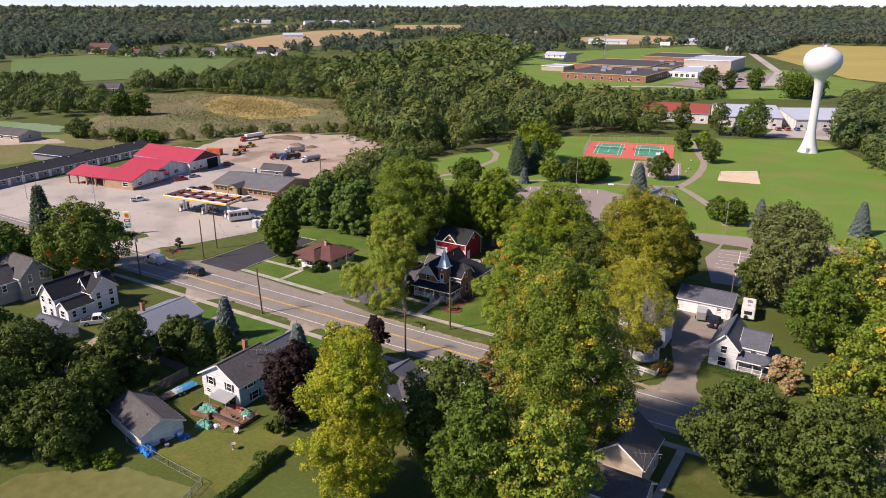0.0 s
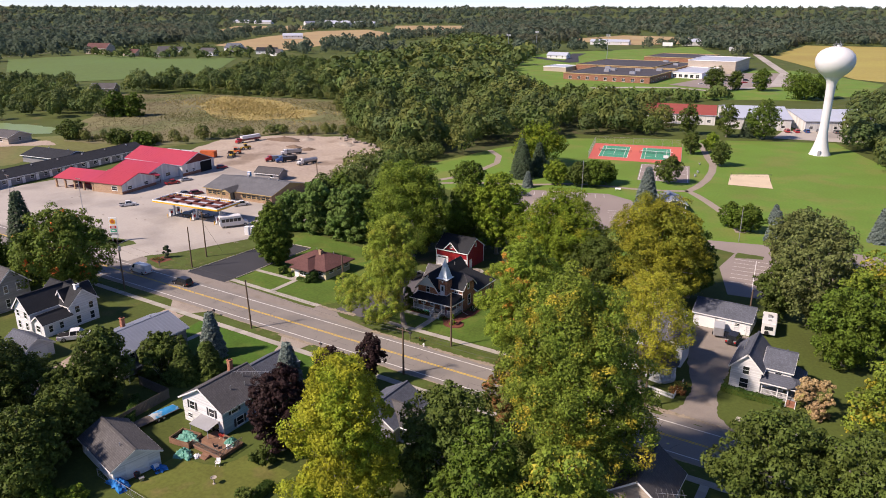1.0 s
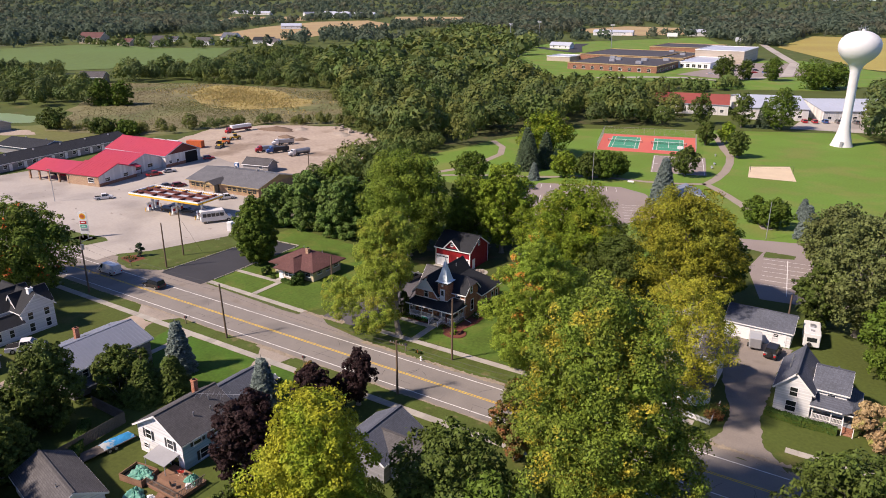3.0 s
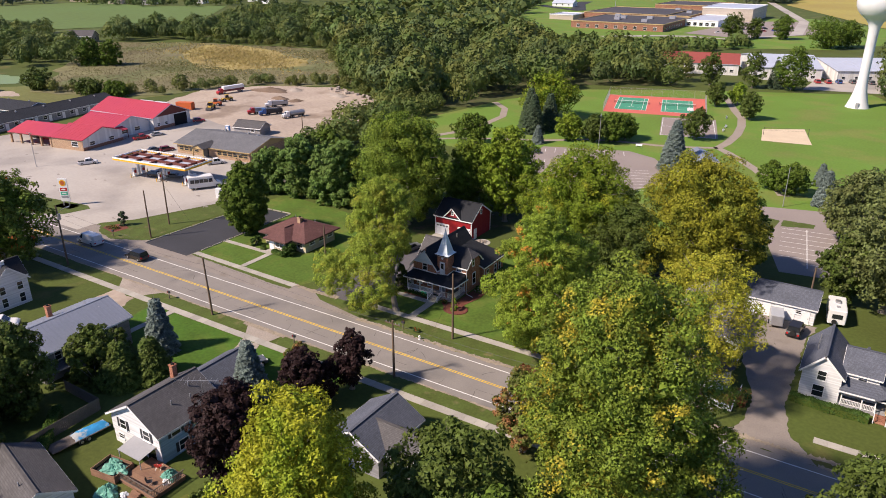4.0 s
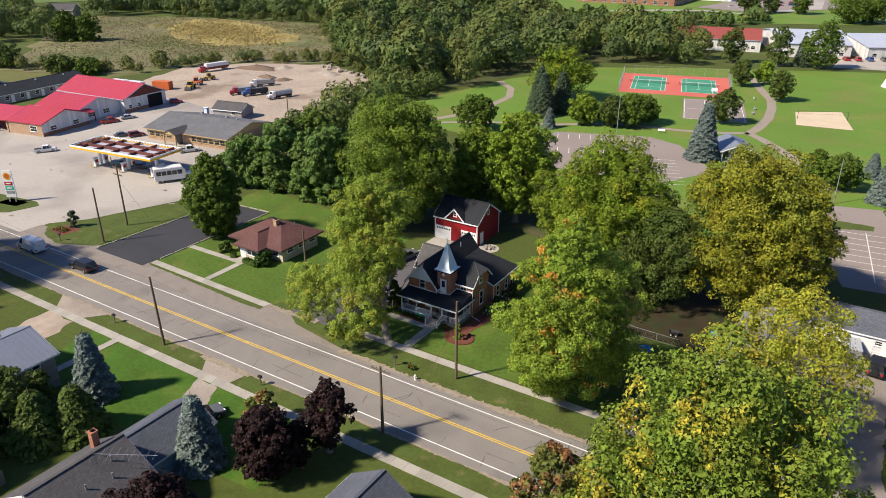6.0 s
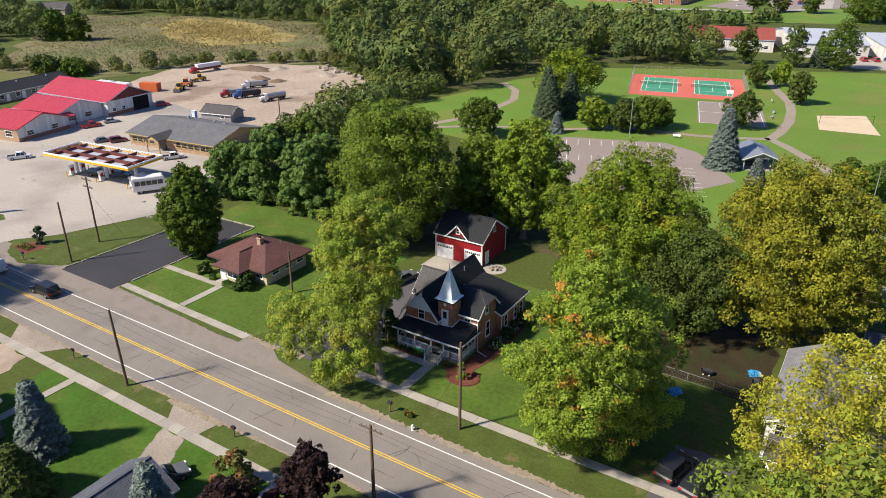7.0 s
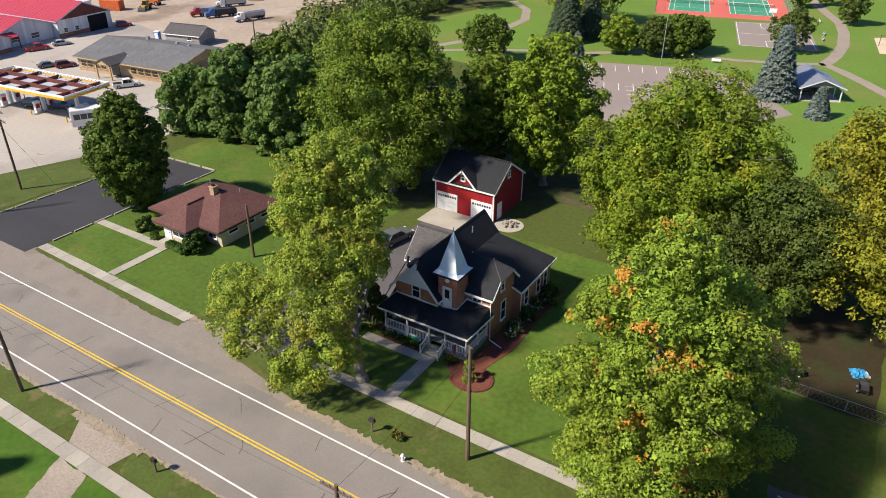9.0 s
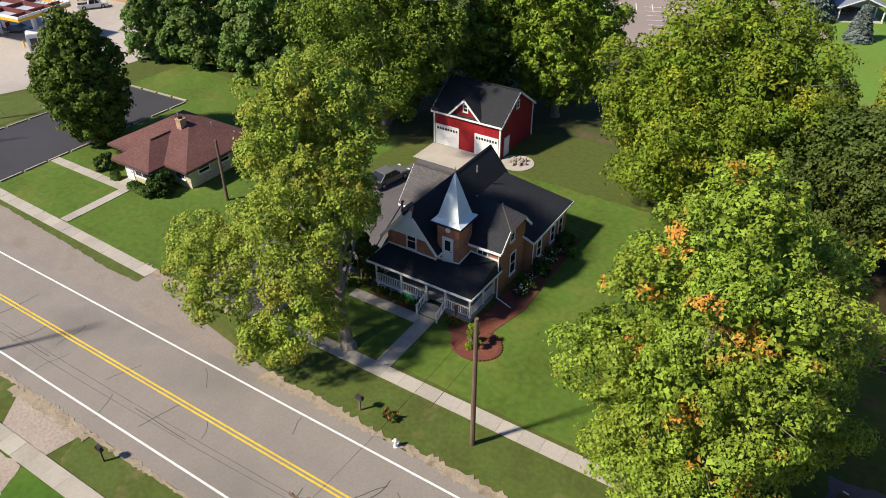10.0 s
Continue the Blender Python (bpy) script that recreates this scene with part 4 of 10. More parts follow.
plant("maple_tree", "green tree behind a white farmhouse", -84.0, -24.0, 13.0, 8.0, 0.5, L_GREEN, 8000, 0.5, 40, 16, 0.2)
plant("maple_tree", "green tree at the edge of the park car park", 56.0, 79.5, 14.0, 7.6, 1.5, L_GREY, 7000, 0.55, 41, 18, 0.3)
plant("maple_tree", "green tree beside the park car park", -22.5, 128.0, 7.6, 4.8, 0.6, L_OLIVE, 3500, 0.5, 42, 12, 0.3)
plant("maple_tree", "dark tree beside the park car park", -11.5, 133.0, 8.4, 5.2, 0.6, L_GREEN, 3500, 0.5, 43, 12, 0.3)
plant("maple_tree", "dark green tree beside the basketball court", 8.5, 149.5, 9.0, 4.6, 0.8, L_DARK, 3500, 0.5, 44, 12, 0.3)
plant("maple_tree", "small round tree near the tennis court", 2.0, 205.0, 8.5, 4.2, 0.8, L_DARK, 2500, 0.55, 45, 12, 0.3)
plant("maple_tree", "small round tree on the park lawn", 17.0, 187.5, 9.0, 4.2, 0.8, L_DARK, 2500, 0.55, 46, 12, 0.3)
plant("maple_tree", "small yellow-green tree near the court", 8.0, 213.0, 8.0, 3.6, 0.8, L_OLIVE, 2200, 0.55, 47, 12, 0.3)
plant("maple_tree", "wide golden-olive tree in the park", -41.5, 153.0, 15.0, 10.0, 1.0, L_LOCUST, 6000, 0.6, 48, 18, 0.2)
plant("maple_tree", "dark shade tree in the park", -44.0, 107.0, 9.0, 5.4, 0.5, L_GREEN, 4000, 0.55, 49, 14, 0.2)
plant("maple_tree", "dark tree before the white works", -11.0, 252.0, 13.0, 5.5, 0.8, L_DARK, 2500, 0.65, 50, 12, 0.3)
plant("maple_tree", "dark tree before the white works", 5.6, 254.0, 14.0, 5.5, 0.8, L_DARK, 2500, 0.65, 51, 12, 0.3)
plant("maple_tree", "green tree before the white works", 20.5, 256.0, 16.5, 7.5, 0.8, L_GREEN, 3000, 0.7, 52, 14, 0.3)
plant("maple_tree", "dark tree beside the school car park", -42.0, 445.0, 16.0, 8.0, 0.8, L_DARK, 1800, 1.0, 53, 12, 0.3)
plant("maple_tree", "dark tree beside the school car park", -31.0, 460.0, 13.0, 5.5, 0.8, L_DARK, 1500, 1.0, 54, 12, 0.3)
plant("maple_tree", "dark tree beside the school car park", -14.0, 463.0, 15.0, 7.5, 0.8, L_GREEN, 1800, 1.0, 55, 12, 0.3)
plant("maple_tree", "dark tree near the water tower", 16.0, 425.0, 16.0, 12.0, 0.5, L_GREEN, 2600, 1.0, 56, 14, 0.2)
plant("maple_tree", "low green tree beside the park road", 41.0, 106.0, 7.0, 4.5, 0.4, L_GREEN, 3000, 0.5, 57, 12, 0.2)
plant("maple_tree", "low green tree beside the park road", 36.5, 108.5, 6.5, 3.6, 0.4, L_GREEN, 2600, 0.5, 58, 12, 0.2)

spruce("spruce_tree", "blue spruce before a grey-roofed house", -21.8, -16.8, 9.0, 2.5, L_BLUE, 5000, 60)
spruce("spruce_tree", "pale blue spruce beside a dark roof", -3.2, -18.0, 8.8, 2.6, L_BLUE, 5000, 61)
spruce("spruce_tree", "tall dark spruce behind the farmhouses", -84.0, -13.0, 22.0, 5.2, L_SPRUCE, 8000, 62)
spruce("spruce_tree", "large blue-grey spruce in the park", 12.2, 112.5, 14.5, 4.3, L_BLUE, 6000, 63)
spruce("spruce_tree", "small blue spruce in the park", 20.5, 104.5, 6.0, 2.2, L_BLUE, 2500, 64)
spruce("spruce_tree", "small blue spruce beside the path", -29.0, 119.5, 6.0, 2.0, L_BLUE, 2000, 65)
spruce("spruce_tree", "dark spruce in a park group", -36.0, 131.0, 13.5, 4.2, L_SPRUCE, 3500, 66)
spruce("spruce_tree", "dark spruce in a park group", -39.5, 136.0, 14.5, 4.4, L_SPRUCE, 3500, 67)
spruce("spruce_tree", "dark spruce in a park group", -33.5, 137.5, 13.0, 4.2, L_SPRUCE, 3500, 68)
spruce("spruce_tree", "blue spruce beside the park road", 48.5, 101.5, 9.0, 2.8, L_BLUE, 4000, 69)
spruce("spruce_tree", "blue spruce beside the park road", 71.0, 114.0, 10.0, 3.0, L_BLUE, 3500, 70)
spruce("spruce_tree", "pale blue spruce on the park lawn", 46.0, 118.0, 6.0, 2.0, L_BLUE, 2200, 71)
spruce("spruce_tree", "dark spruce before the white works", 13.5, 258.0, 13.0, 3.8, L_SPRUCE, 2500, 72)
spruce("spruce_tree", "dark green cedar beside a house", -17.5, -21.5, 6.4, 3.4, L_DARK, 4000, 73)
spruce("spruce_tree", "dark green cedar beside a house", -19.5, -24.5, 6.8, 3.6, L_DARK, 4000, 74)

plant("maple_tree", "dark green tree beside the park car park", -15.5, 130.0, 7.8, 4.6, 0.6, L_DARK, 3500, 0.5, 104, 12, 0.3)
plant("maple_tree", "dark green tree beside the park path", -9.0, 138.0, 7.0, 4.0, 0.6, L_GREEN, 3500, 0.5, 105, 12, 0.3)
plant("maple_tree", "wide dark green tree beside the school drive", 26.0, 437.0, 15.0, 9.0, 0.6, L_GREEN, 2000, 1.0, 106, 12, 0.2)
bush("shrub", "dense sumac thicket beside the forecourt", -54.5, 48.0, 12.5, 7.6, L_SUMAC, 17000, 0.5, 80, 0.9)
bush("shrub", "dense sumac thicket behind a lawn", -43.0, 47.0, 13.5, 7.6, L_SUMAC, 17000, 0.5, 81, 0.9)
bush("shrub", "dense sumac thicket beside the forecourt", -62.5, 45.0, 9.5, 5.6, L_SUMAC, 10000, 0.5, 82, 0.9)
bush("shrub", "dark shrub beside the store", -62.0, 57.0, 10.5, 6.0, L_DARK, 6000, 0.6, 83, 1.0)
bush("shrub", "dark shrub thicket behind the store", -66.0, 68.0, 9.0, 7.0, L_GREEN, 6000, 0.6, 84, 1.0)
bush("shrub", "thorny shrub on a front lawn", -2.2, -10.8, 4.2, 2.4, L_RUST, 2200, 0.3, 85, 1.0)
bush("shrub", "dark shrub between houses", -24.5, -24.0, 6.6, 4.2, L_DARK, 5000, 0.36, 86, 1.2)
bush("shrub", "dark shrub between houses", -22.0, -26.5, 5.8, 3.6, L_DARK, 4000, 0.36, 87, 1.2)
bush("shrub", "round clipped shrub in a back yard", 7.5, -33.5, 2.6, 1.9, L_DARK, 2500, 0.28, 88, 1.0)
bush("shrub", "low brush behind a fence", -9.4, -53.4, 2.2, 2.0, L_GREEN, 1800, 0.3, 107, 1.2)
bush("shrub", "low brush behind a fence", -6.2, -51.2, 1.6, 1.8, L_OLIVE, 1500, 0.3, 108, 1.2)
bush("shrub", "low shrub in a back yard", 11.6, -41.0, 2.0, 1.8, L_DARK, 1500, 0.28, 89, 1.4)
bush("shrub", "tan dry hydrangea shrub beside a porch", 66.5, 17.5, 5.2, 3.0, L_TAN, 4000, 0.34, 90, 1.2)
bush("shrub", "clipped ball shrub beside the ranch porch", -31.0, 17.8, 2.2, 1.6, L_BOX, 2500, 0.24, 91, 1.0)
bush("shrub", "small shrub beside a walk", -39.6, 18.2, 1.9, 1.1, L_BOX, 1400, 0.24, 92, 1.0)
bush("shrub", "upright juniper in a flower bed", -70.2, 11.4, 3.0, 0.9, L_SPRUCE, 1600, 0.25, 93, 1.0)
bush("shrub", "small pointed shrub in a mulch bed", 5.9, 15.3, 2.2, 0.65, L_OLIVE, 1600, 0.2, 94, 1.0)
bush("shrub", "shrubs along the brick wall", 6.0, 25.0, 1.2, 1.2, L_BOX, 1500, 0.24, 95, 2.2)
bush("shrub", "shrubs along the brick wall", 6.2, 29.5, 1.4, 1.3, L_BOX, 1500, 0.24, 96, 2.0)
bush("shrub", "dark climbing shrub beside stairs", -6.2, 17.5, 4.2, 2.2, L_DARK, 3500, 0.3, 97, 1.0)
bush("shrub", "ragged shrub under a maple", 14.5, 20.0, 3.8, 2.6, L_GREEN, 2500, 0.3, 98, 1.0)
bush("shrub", "orange flower bed shrub beside a drive", 47.9, 12.8, 1.5, 1.3, L_RUST, 1500, 0.24, 99, 1.4)
bush("shrub", "dark bush at the edge of the marsh", -214.0, 98.0, 5.0, 6.0, L_DARK, 1500, 0.8, 100, 1.0)
bush("shrub", "dark bush at the edge of the marsh", -240.0, 92.0, 8.0, 6.0, L_DARK, 1500, 0.8, 101, 1.0)
bush("shrub", "dark bush behind the long low building", -200.0, 100.0, 5.0, 6.0, L_GREEN, 1500, 0.8, 102, 1.0)
bush("shrub", "willow clump in the marsh", -286.0, 146.0, 13.0, 7.0, L_GREEN, 2200, 1.0, 103, 1.0)
bush("shrub", "willow clump in the marsh", -278.0, 152.0, 12.0, 6.0, L_GREEN, 2000, 1.0, 104, 1.0)


# ---- woods ----
def inside(poly, p):
    x, y = p[:, 0], p[:, 1]
    c = np.zeros(len(p), bool)
    n = len(poly)
    for i in range(n):
        (x0, y0), (x1, y1) = poly[i], poly[(i + 1) % n]
        if y0 == y1:
            continue
        c ^= ((y0 > y) != (y1 > y)) & (x < (x1 - x0) * (y - y0) / (y1 - y0) + x0)
    return c


def scatter(rng, poly, gap):
    """Places about gap metres apart inside a polygon."""
    q = np.array(poly, float)
    (x0, y0), (x1, y1) = q.min(0), q.max(0)
    gx, gy = np.meshgrid(np.arange(x0, x1, gap), np.arange(y0, y1, gap))
    p = np.stack([gx.ravel(), gy.ravel()], 1) + rng.uniform(-0.45, 0.45, (gx.size, 2)) * gap
    return p[inside(poly, p)]


def crowd(rng, places, templates, hmin, hmax, ground=None):
    """Joined crowns: each template turned and scaled at its place."""
    out = []
    pick = rng.integers(0, len(templates), len(places))
    for k, tq in enumerate(templates):
        pl = places[pick == k]
        if not len(pl):
            continue
        h = rng.uniform(hmin, hmax, len(pl)) * (0.75 + 0.5 * rng.uniform(size=len(pl)) ** 2)
        w = h * rng.uniform(0.8, 1.2, len(pl))
        a = rng.uniform(0, math.tau, len(pl))
        c, s = np.cos(a) * w, np.sin(a) * w
        v = tq.reshape(-1, 3)
        x = v[None, :, 0] * c[:, None] - v[None, :, 1] * s[:, None] + pl[:, 0, None]
        y = v[None, :, 0] * s[:, None] + v[None, :, 1] * c[:, None] + pl[:, 1, None]
        z = v[None, :, 2] * h[:, None] + (0 if ground is None else ground(pl)[:, None])
        out.append(np.stack([x, y, z], 2).reshape(-1, 3, 3))
    return np.concatenate(out)


rng = np.random.default_rng(77)


def unit_trees(n, leaves, size, seed, wild=0.3):
    """Crowns of height 1 for the crowds: leaf sprays laid over a lumpy dome."""
    out = []
    for i in range(n):
        r = np.random.default_rng(seed + i)
        k = np.arange(leaves) + 0.5
        u = 1 - 1.7 * k / leaves
        a = k * 2.39996
        ring = np.sqrt(np.maximum(0, 1 - u * u))
        d = unit(np.stack([ring * np.cos(a), ring * np.sin(a), u], 1) + r.normal(size=(leaves, 3)) * 0.10)
        m = 24 + 4 * (i % 3)
        q = np.arange(m) + 0.5
        uu, aa = 1 - 1.6 * q / m, q * 2.39996 + r.uniform(0, 6)
        c = unit(np.stack([np.sqrt(1 - uu * uu) * np.cos(aa), np.sqrt(1 - uu * uu) * np.sin(aa), uu], 1) + r.normal(size=(m, 3)) * 0.22)
        reach = r.uniform(0.72, 1.08, m)
        near_to = d @ c.T
        best = near_to.argmax(1)
        lump = np.exp(-((1 - near_to.max(1)) / 0.055))
        rad = (0.66 + 0.34 * lump) * reach[best] * (1 - 0.06 * np.abs(r.normal(size=leaves)))
        w, tip = (0.56, 0.60, 0.48)[i % 3], (0.0, 0.1, 0.35)[i % 3]
        p = d * rad[:, None]
        nr = unit(p - c[best] * (reach[best] * 0.62)[:, None])
        p = np.stack([p[:, 0] * w * (1 - tip * np.maximum(0, p[:, 2])), p[:, 1] * w * (1 - tip * np.maximum(0, p[:, 2])), 0.46 + p[:, 2] * 0.54], 1)
        nr = unit(nr * 0.75 + d * 0.5 + r.normal(size=(leaves, 3)) * wild)
        out.append(sprays(r, p, nr, size, 0.85))
    return out


MID_T, LOW_T = unit_trees(9, 800, 0.064, 300), unit_trees(6, 66, 0.20, 320)
FAR_T = unit_trees(6, 26, 0.33, 340, 0.05)
WOODS_MID = [(-214, 255), (-319, 349), (-386, 450), (-424, 583), (-463, 725), (-540, 909), (-602, 1069), (-315, 729), (-245, 536), (-167, 375), (-84, 284), (-35, 299), (-18, 242), (-55, 222), (-73, 186), (-76, 150), (-101, 141), (-131, 167), (-165, 196)]
WOODS_LINE = [(-375, 211), (-339, 246), (-230, 265), (-302, 354), (-452, 491), (-493, 465), (-431, 362), (-386, 300), (-434, 260)]
WOODS_LEFT = [(-321, 98), (-306, 129), (-286, 142), (-338, 177), (-398, 189), (-469, 233), (-511, 197)]
WOODS_UPPER = [(-815, 355), (-932, 484), (-877, 551), (-999, 820), (-1471, 1237), (-1763, 1308), (-1574, 874), (-1275, 593)]
WOODS_RIGHT = [(56, 256), (78, 184), (110, 180), (130, 421), (67, 445), (50, 388)]
WOODS_TOWN = [(-70, 74), (-66, 100), (-78, 112), (-78, 150), (-101, 141), (-92, 120), (-84, 104), (-88, 82)]
WOODS_SCHOOL = [(-602, 1069), (-382, 1014), (-520, 1376), (-706, 1718), (-906, 1592)]
WOODS_SCHOOL_R = [(-194, 1052), (-75, 879), (-74, 1251), (168, 1255), (157, 2197), (-337, 1650)]
p = scatter(rng, WOODS_MID, 11.4)
near = np.hypot(p[:, 0] - 50, p[:, 1] + 60) < 440
sort = rng.choice(3, len(p), p=(0.45, 0.25, 0.30))
for k, (lm, tone) in enumerate(((L_WOODS, "green"), (L_WOODS_B, "olive"), (L_WOODS_C, "dark green"))):
    a, b = p[near & (sort == k)], p[~near & (sort == k)]
    stuff("woods", leaf_mesh("woods", np.concatenate([crowd(rng, a, MID_T, 12, 18), crowd(rng, b, LOW_T, 12, 18)]), lm), lm, "dense mixed woods with " + tone + " crowns", "woods")
p = np.concatenate([scatter(rng, WOODS_LINE, 10.5), scatter(rng, WOODS_LEFT, 11)])
for k, (lm, tone) in enumerate(((L_WOODS, "green"), (L_WOODS_C, "dark green"))):
    stuff("woods", leaf_mesh("woods", crowd(rng, p[k::2], MID_T, 9, 14), lm), lm, "belt of " + tone + " trees behind the marsh", "woods")
p = np.concatenate([scatter(rng, WOODS_RIGHT, 8.5)])
stuff("woods", leaf_mesh("woods", crowd(rng, p, MID_T, 10, 15), L_WOODS_C), L_WOODS_C, "woods beside the water tower lawn", "woods")
p = scatter(rng, WOODS_TOWN, 5.5)
stuff("thicket", leaf_mesh("thicket", crowd(rng, p, MID_T, 5, 10), L_WOODS), L_WOODS, "scrub thicket behind the dirt yard", "woods")
p = np.concatenate([scatter(rng, w, 15) for w in (WOODS_UPPER, WOODS_SCHOOL, WOODS_SCHOOL_R)])
stuff("far_woods", leaf_mesh("far_woods", crowd(rng, p, LOW_T, 14, 20), L_FAR_HAZE), L_FAR_HAZE, "dark woods beyond the fields", "woods")

HEDGE = [(-163, 369), (-123, 378), (-65, 383), (-27, 430), (-20, 405), (-50, 345), (-101, 326), (-134, 312)]
p = scatter(rng, HEDGE, 7.5)
stuff("scrub", leaf_mesh("scrub", crowd(rng, p, LOW_T, 4, 9), L_WOODS), L_WOODS, "green scrub between works and school field", "woods")
VILLAGE = [(-730, 420), (-626, 441), (-564, 501), (-673, 615), (-770, 554), (-831, 486)]
p = scatter(rng, VILLAGE, 11)
p = p[rng.uniform(size=len(p)) < 0.30]
stuff("garden_trees", leaf_mesh("garden_trees", crowd(rng, p, LOW_T, 7, 13), L_WOODS_C), L_WOODS_C, "garden trees among distant houses", "woods")

# the wide belt of woods up to the horizon
FIELDS_FAR = []
FIELDS_FAR += [[(-835, 688), (-1007, 965), (-1152, 1278), (-1131, 1451), (-879, 1227), (-680, 747), (-636, 609)],
              [(-851, 1168), (-1351, 1883), (-1156, 2005), (-795, 1363)], [(-1280, 1058), (-1732, 1558), (-1677, 1868), (-1244, 1380)]]
FIELDS_FAR += [[(-468, 1154), (-439, 1426), (-280, 1389), (-220, 1160), (-302, 1023)], [(-69, 859), (-65, 1171), (160, 1190), (140, 540), (76, 565)],
              [(-327, 760), (-292, 854), (-198, 1049), (-136, 880), (-77, 522), (-239, 517)], [(-776, 347), (-772, 455), (-641, 453), (-582, 501), (-448, 351), (-480, 242), (-614, 260)],
              [(-640, 453), (-900, 480), (-850, 690), (-620, 640), (-560, 520)]]


def rise_at(p):
    d = np.hypot(p[:, 0] - 50, p[:, 1] + 55)
    return np.interp(d, (0, 2300, 3000, 3700, 4300, 4900), (0, 0, 8, 20, 33, 45))


far = []
for d0, d1, gap, h0, h1, tmpl in ((900, 1700, 27, 12, 18, LOW_T), (1700, 3000, 38, 15, 22, FAR_T), (3000, 4900, 58, 17, 26, FAR_T)):
    n = int((d1 * d1 - d0 * d0) * 0.78 / (gap * gap))
    rad = np.sqrt(rng.uniform(d0 * d0, d1 * d1, n))
    ang = radians(122.1) + rng.uniform(-0.78, 0.78, n)
    p = np.stack([73 + rad * np.cos(ang), -95 + rad * np.sin(ang)], 1)
    keep = np.ones(n, bool)
    for poly in FIELDS_FAR:
        keep &= ~inside(poly, p)
    # clearings
    clear = np.sin(p[:, 0] * 0.0061 + 1.3) * np.sin(p[:, 1] * 0.0047 + 0.4) + 0.35 * np.sin(p[:, 0] * 0.017 + p[:, 1] * 0.013)
    keep &= clear < 0.62
    p = p[keep]
    far.append(crowd(rng, p, tmpl, h0, h1, rise_at))
stuff("far_woods", leaf_mesh("far_woods", np.concatenate(far), L_FAR_HAZE), L_FAR_HAZE, "dark woods running to the horizon, haze in their leaf colour", "woods")

# marsh grass tufts: brown sedge, green reeds in drifts and the golden patch
MARSH_P = [(-237, 90), (-370, 209), (-327, 238), (-225, 258), (-143, 177), (-155, 160), (-176, 152), (-188, 128), (-194, 110), (-216, 97)]


def reeds(label, p, size, material):
    a = rng.uniform(0, math.tau, len(p))
    c3 = np.stack([p[:, 0], p[:, 1], np.full(len(p), size * 0.5)], 1)
    stuff("marsh_grass", leaf_mesh("marsh_grass", sprays(rng, c3, np.stack([np.cos(a), np.sin(a), np.full(len(p), 0.5)], 1), size, 0.6, np.tile([[0, 0, 1.0]], (len(p), 1))), material), material, label, "grass")


def drift(p):
    """Long drifts across the marsh, between about -2 and 2."""
    return np.sin(p[:, 0] * 0.05 + 1.1 * np.sin(p[:, 1] * 0.043)) + np.sin(p[:, 1] * 0.085 - p[:, 0] * 0.03 + 1.3 * np.sin(p[:, 0] * 0.031))


q = np.array(MARSH_P)
p = rng.uniform(q.min(0), q.max(0), (90000, 2))
p = p[inside(MARSH_P, p)]
wet = drift(p) + rng.normal(0, 0.5, len(p))
gold = ((p[:, 0] + 0.9 * (p[:, 1] - 207) + 250) / 58) ** 2 + ((p[:, 1] - 207) / 32) ** 2 < 1
reeds("tall brown marsh grass in tufts", p[(wet < 0.3) & ~gold][:6000], 0.5, REED)
reeds("drifts of green reeds in the marsh", p[(wet > 0.6) & ~gold][:7000], 0.55, REED_G)
c = np.stack([rng.normal(-250, 26, 6000), rng.normal(207, 15, 6000)], 1)
c[:, 0] -= (c[:, 1] - 207) * 0.9
c = c[inside(MARSH_P, c) & (drift(c) > -1.2)]
reeds("golden dry reeds thinning out at the edges of their patch", c, 0.8, REED_Y)
p = np.concatenate([np.stack([np.linspace(x0, x1, n) + rng.normal(0, 2.5, n), np.linspace(y0, y1, n) + rng.normal(0, 2.5, n)], 1)
                    for x0, y0, x1, y1, n in ((-187, 122, -172, 152, 16), (-172, 152, -142, 168, 16), (-142, 168, -108, 150, 20), (-188, 112, -236, 92, 16), (-150, 182, -224, 256, 26), (-230, 262, -330, 242, 24))])
stuff("scrub", leaf_mesh("scrub", crowd(rng, p, MID_T[:4], 2.5, 6.5), L_WOODS_B), L_WOODS_B, "olive willow scrub along the marsh edge", "woods")

# ---- building helpers ----
FACES = {"S": ((1, 0), (0, -1)), "N": ((-1, 0), (0, 1)), "E": ((0, 1), (1, 0)), "W": ((0, -1), (-1, 0))}


def fbox(g, face, c, u0, u1, z0, z1, o0, o1):
    """A box on a wall: u along the wall, z up, o out of it; c is a point on the wall."""
    (ux, uy), (ox, oy) = FACES[face]
    p = [(c[0] + ux * u + ox * o, c[1] + uy * u + oy * o) for u in (u0, u1) for o in (o0, o1)]
    xs, ys = [q[0] for q in p], [q[1] for q in p]
    return g.box(min(xs), min(ys), z0, max(xs), max(ys), z1)


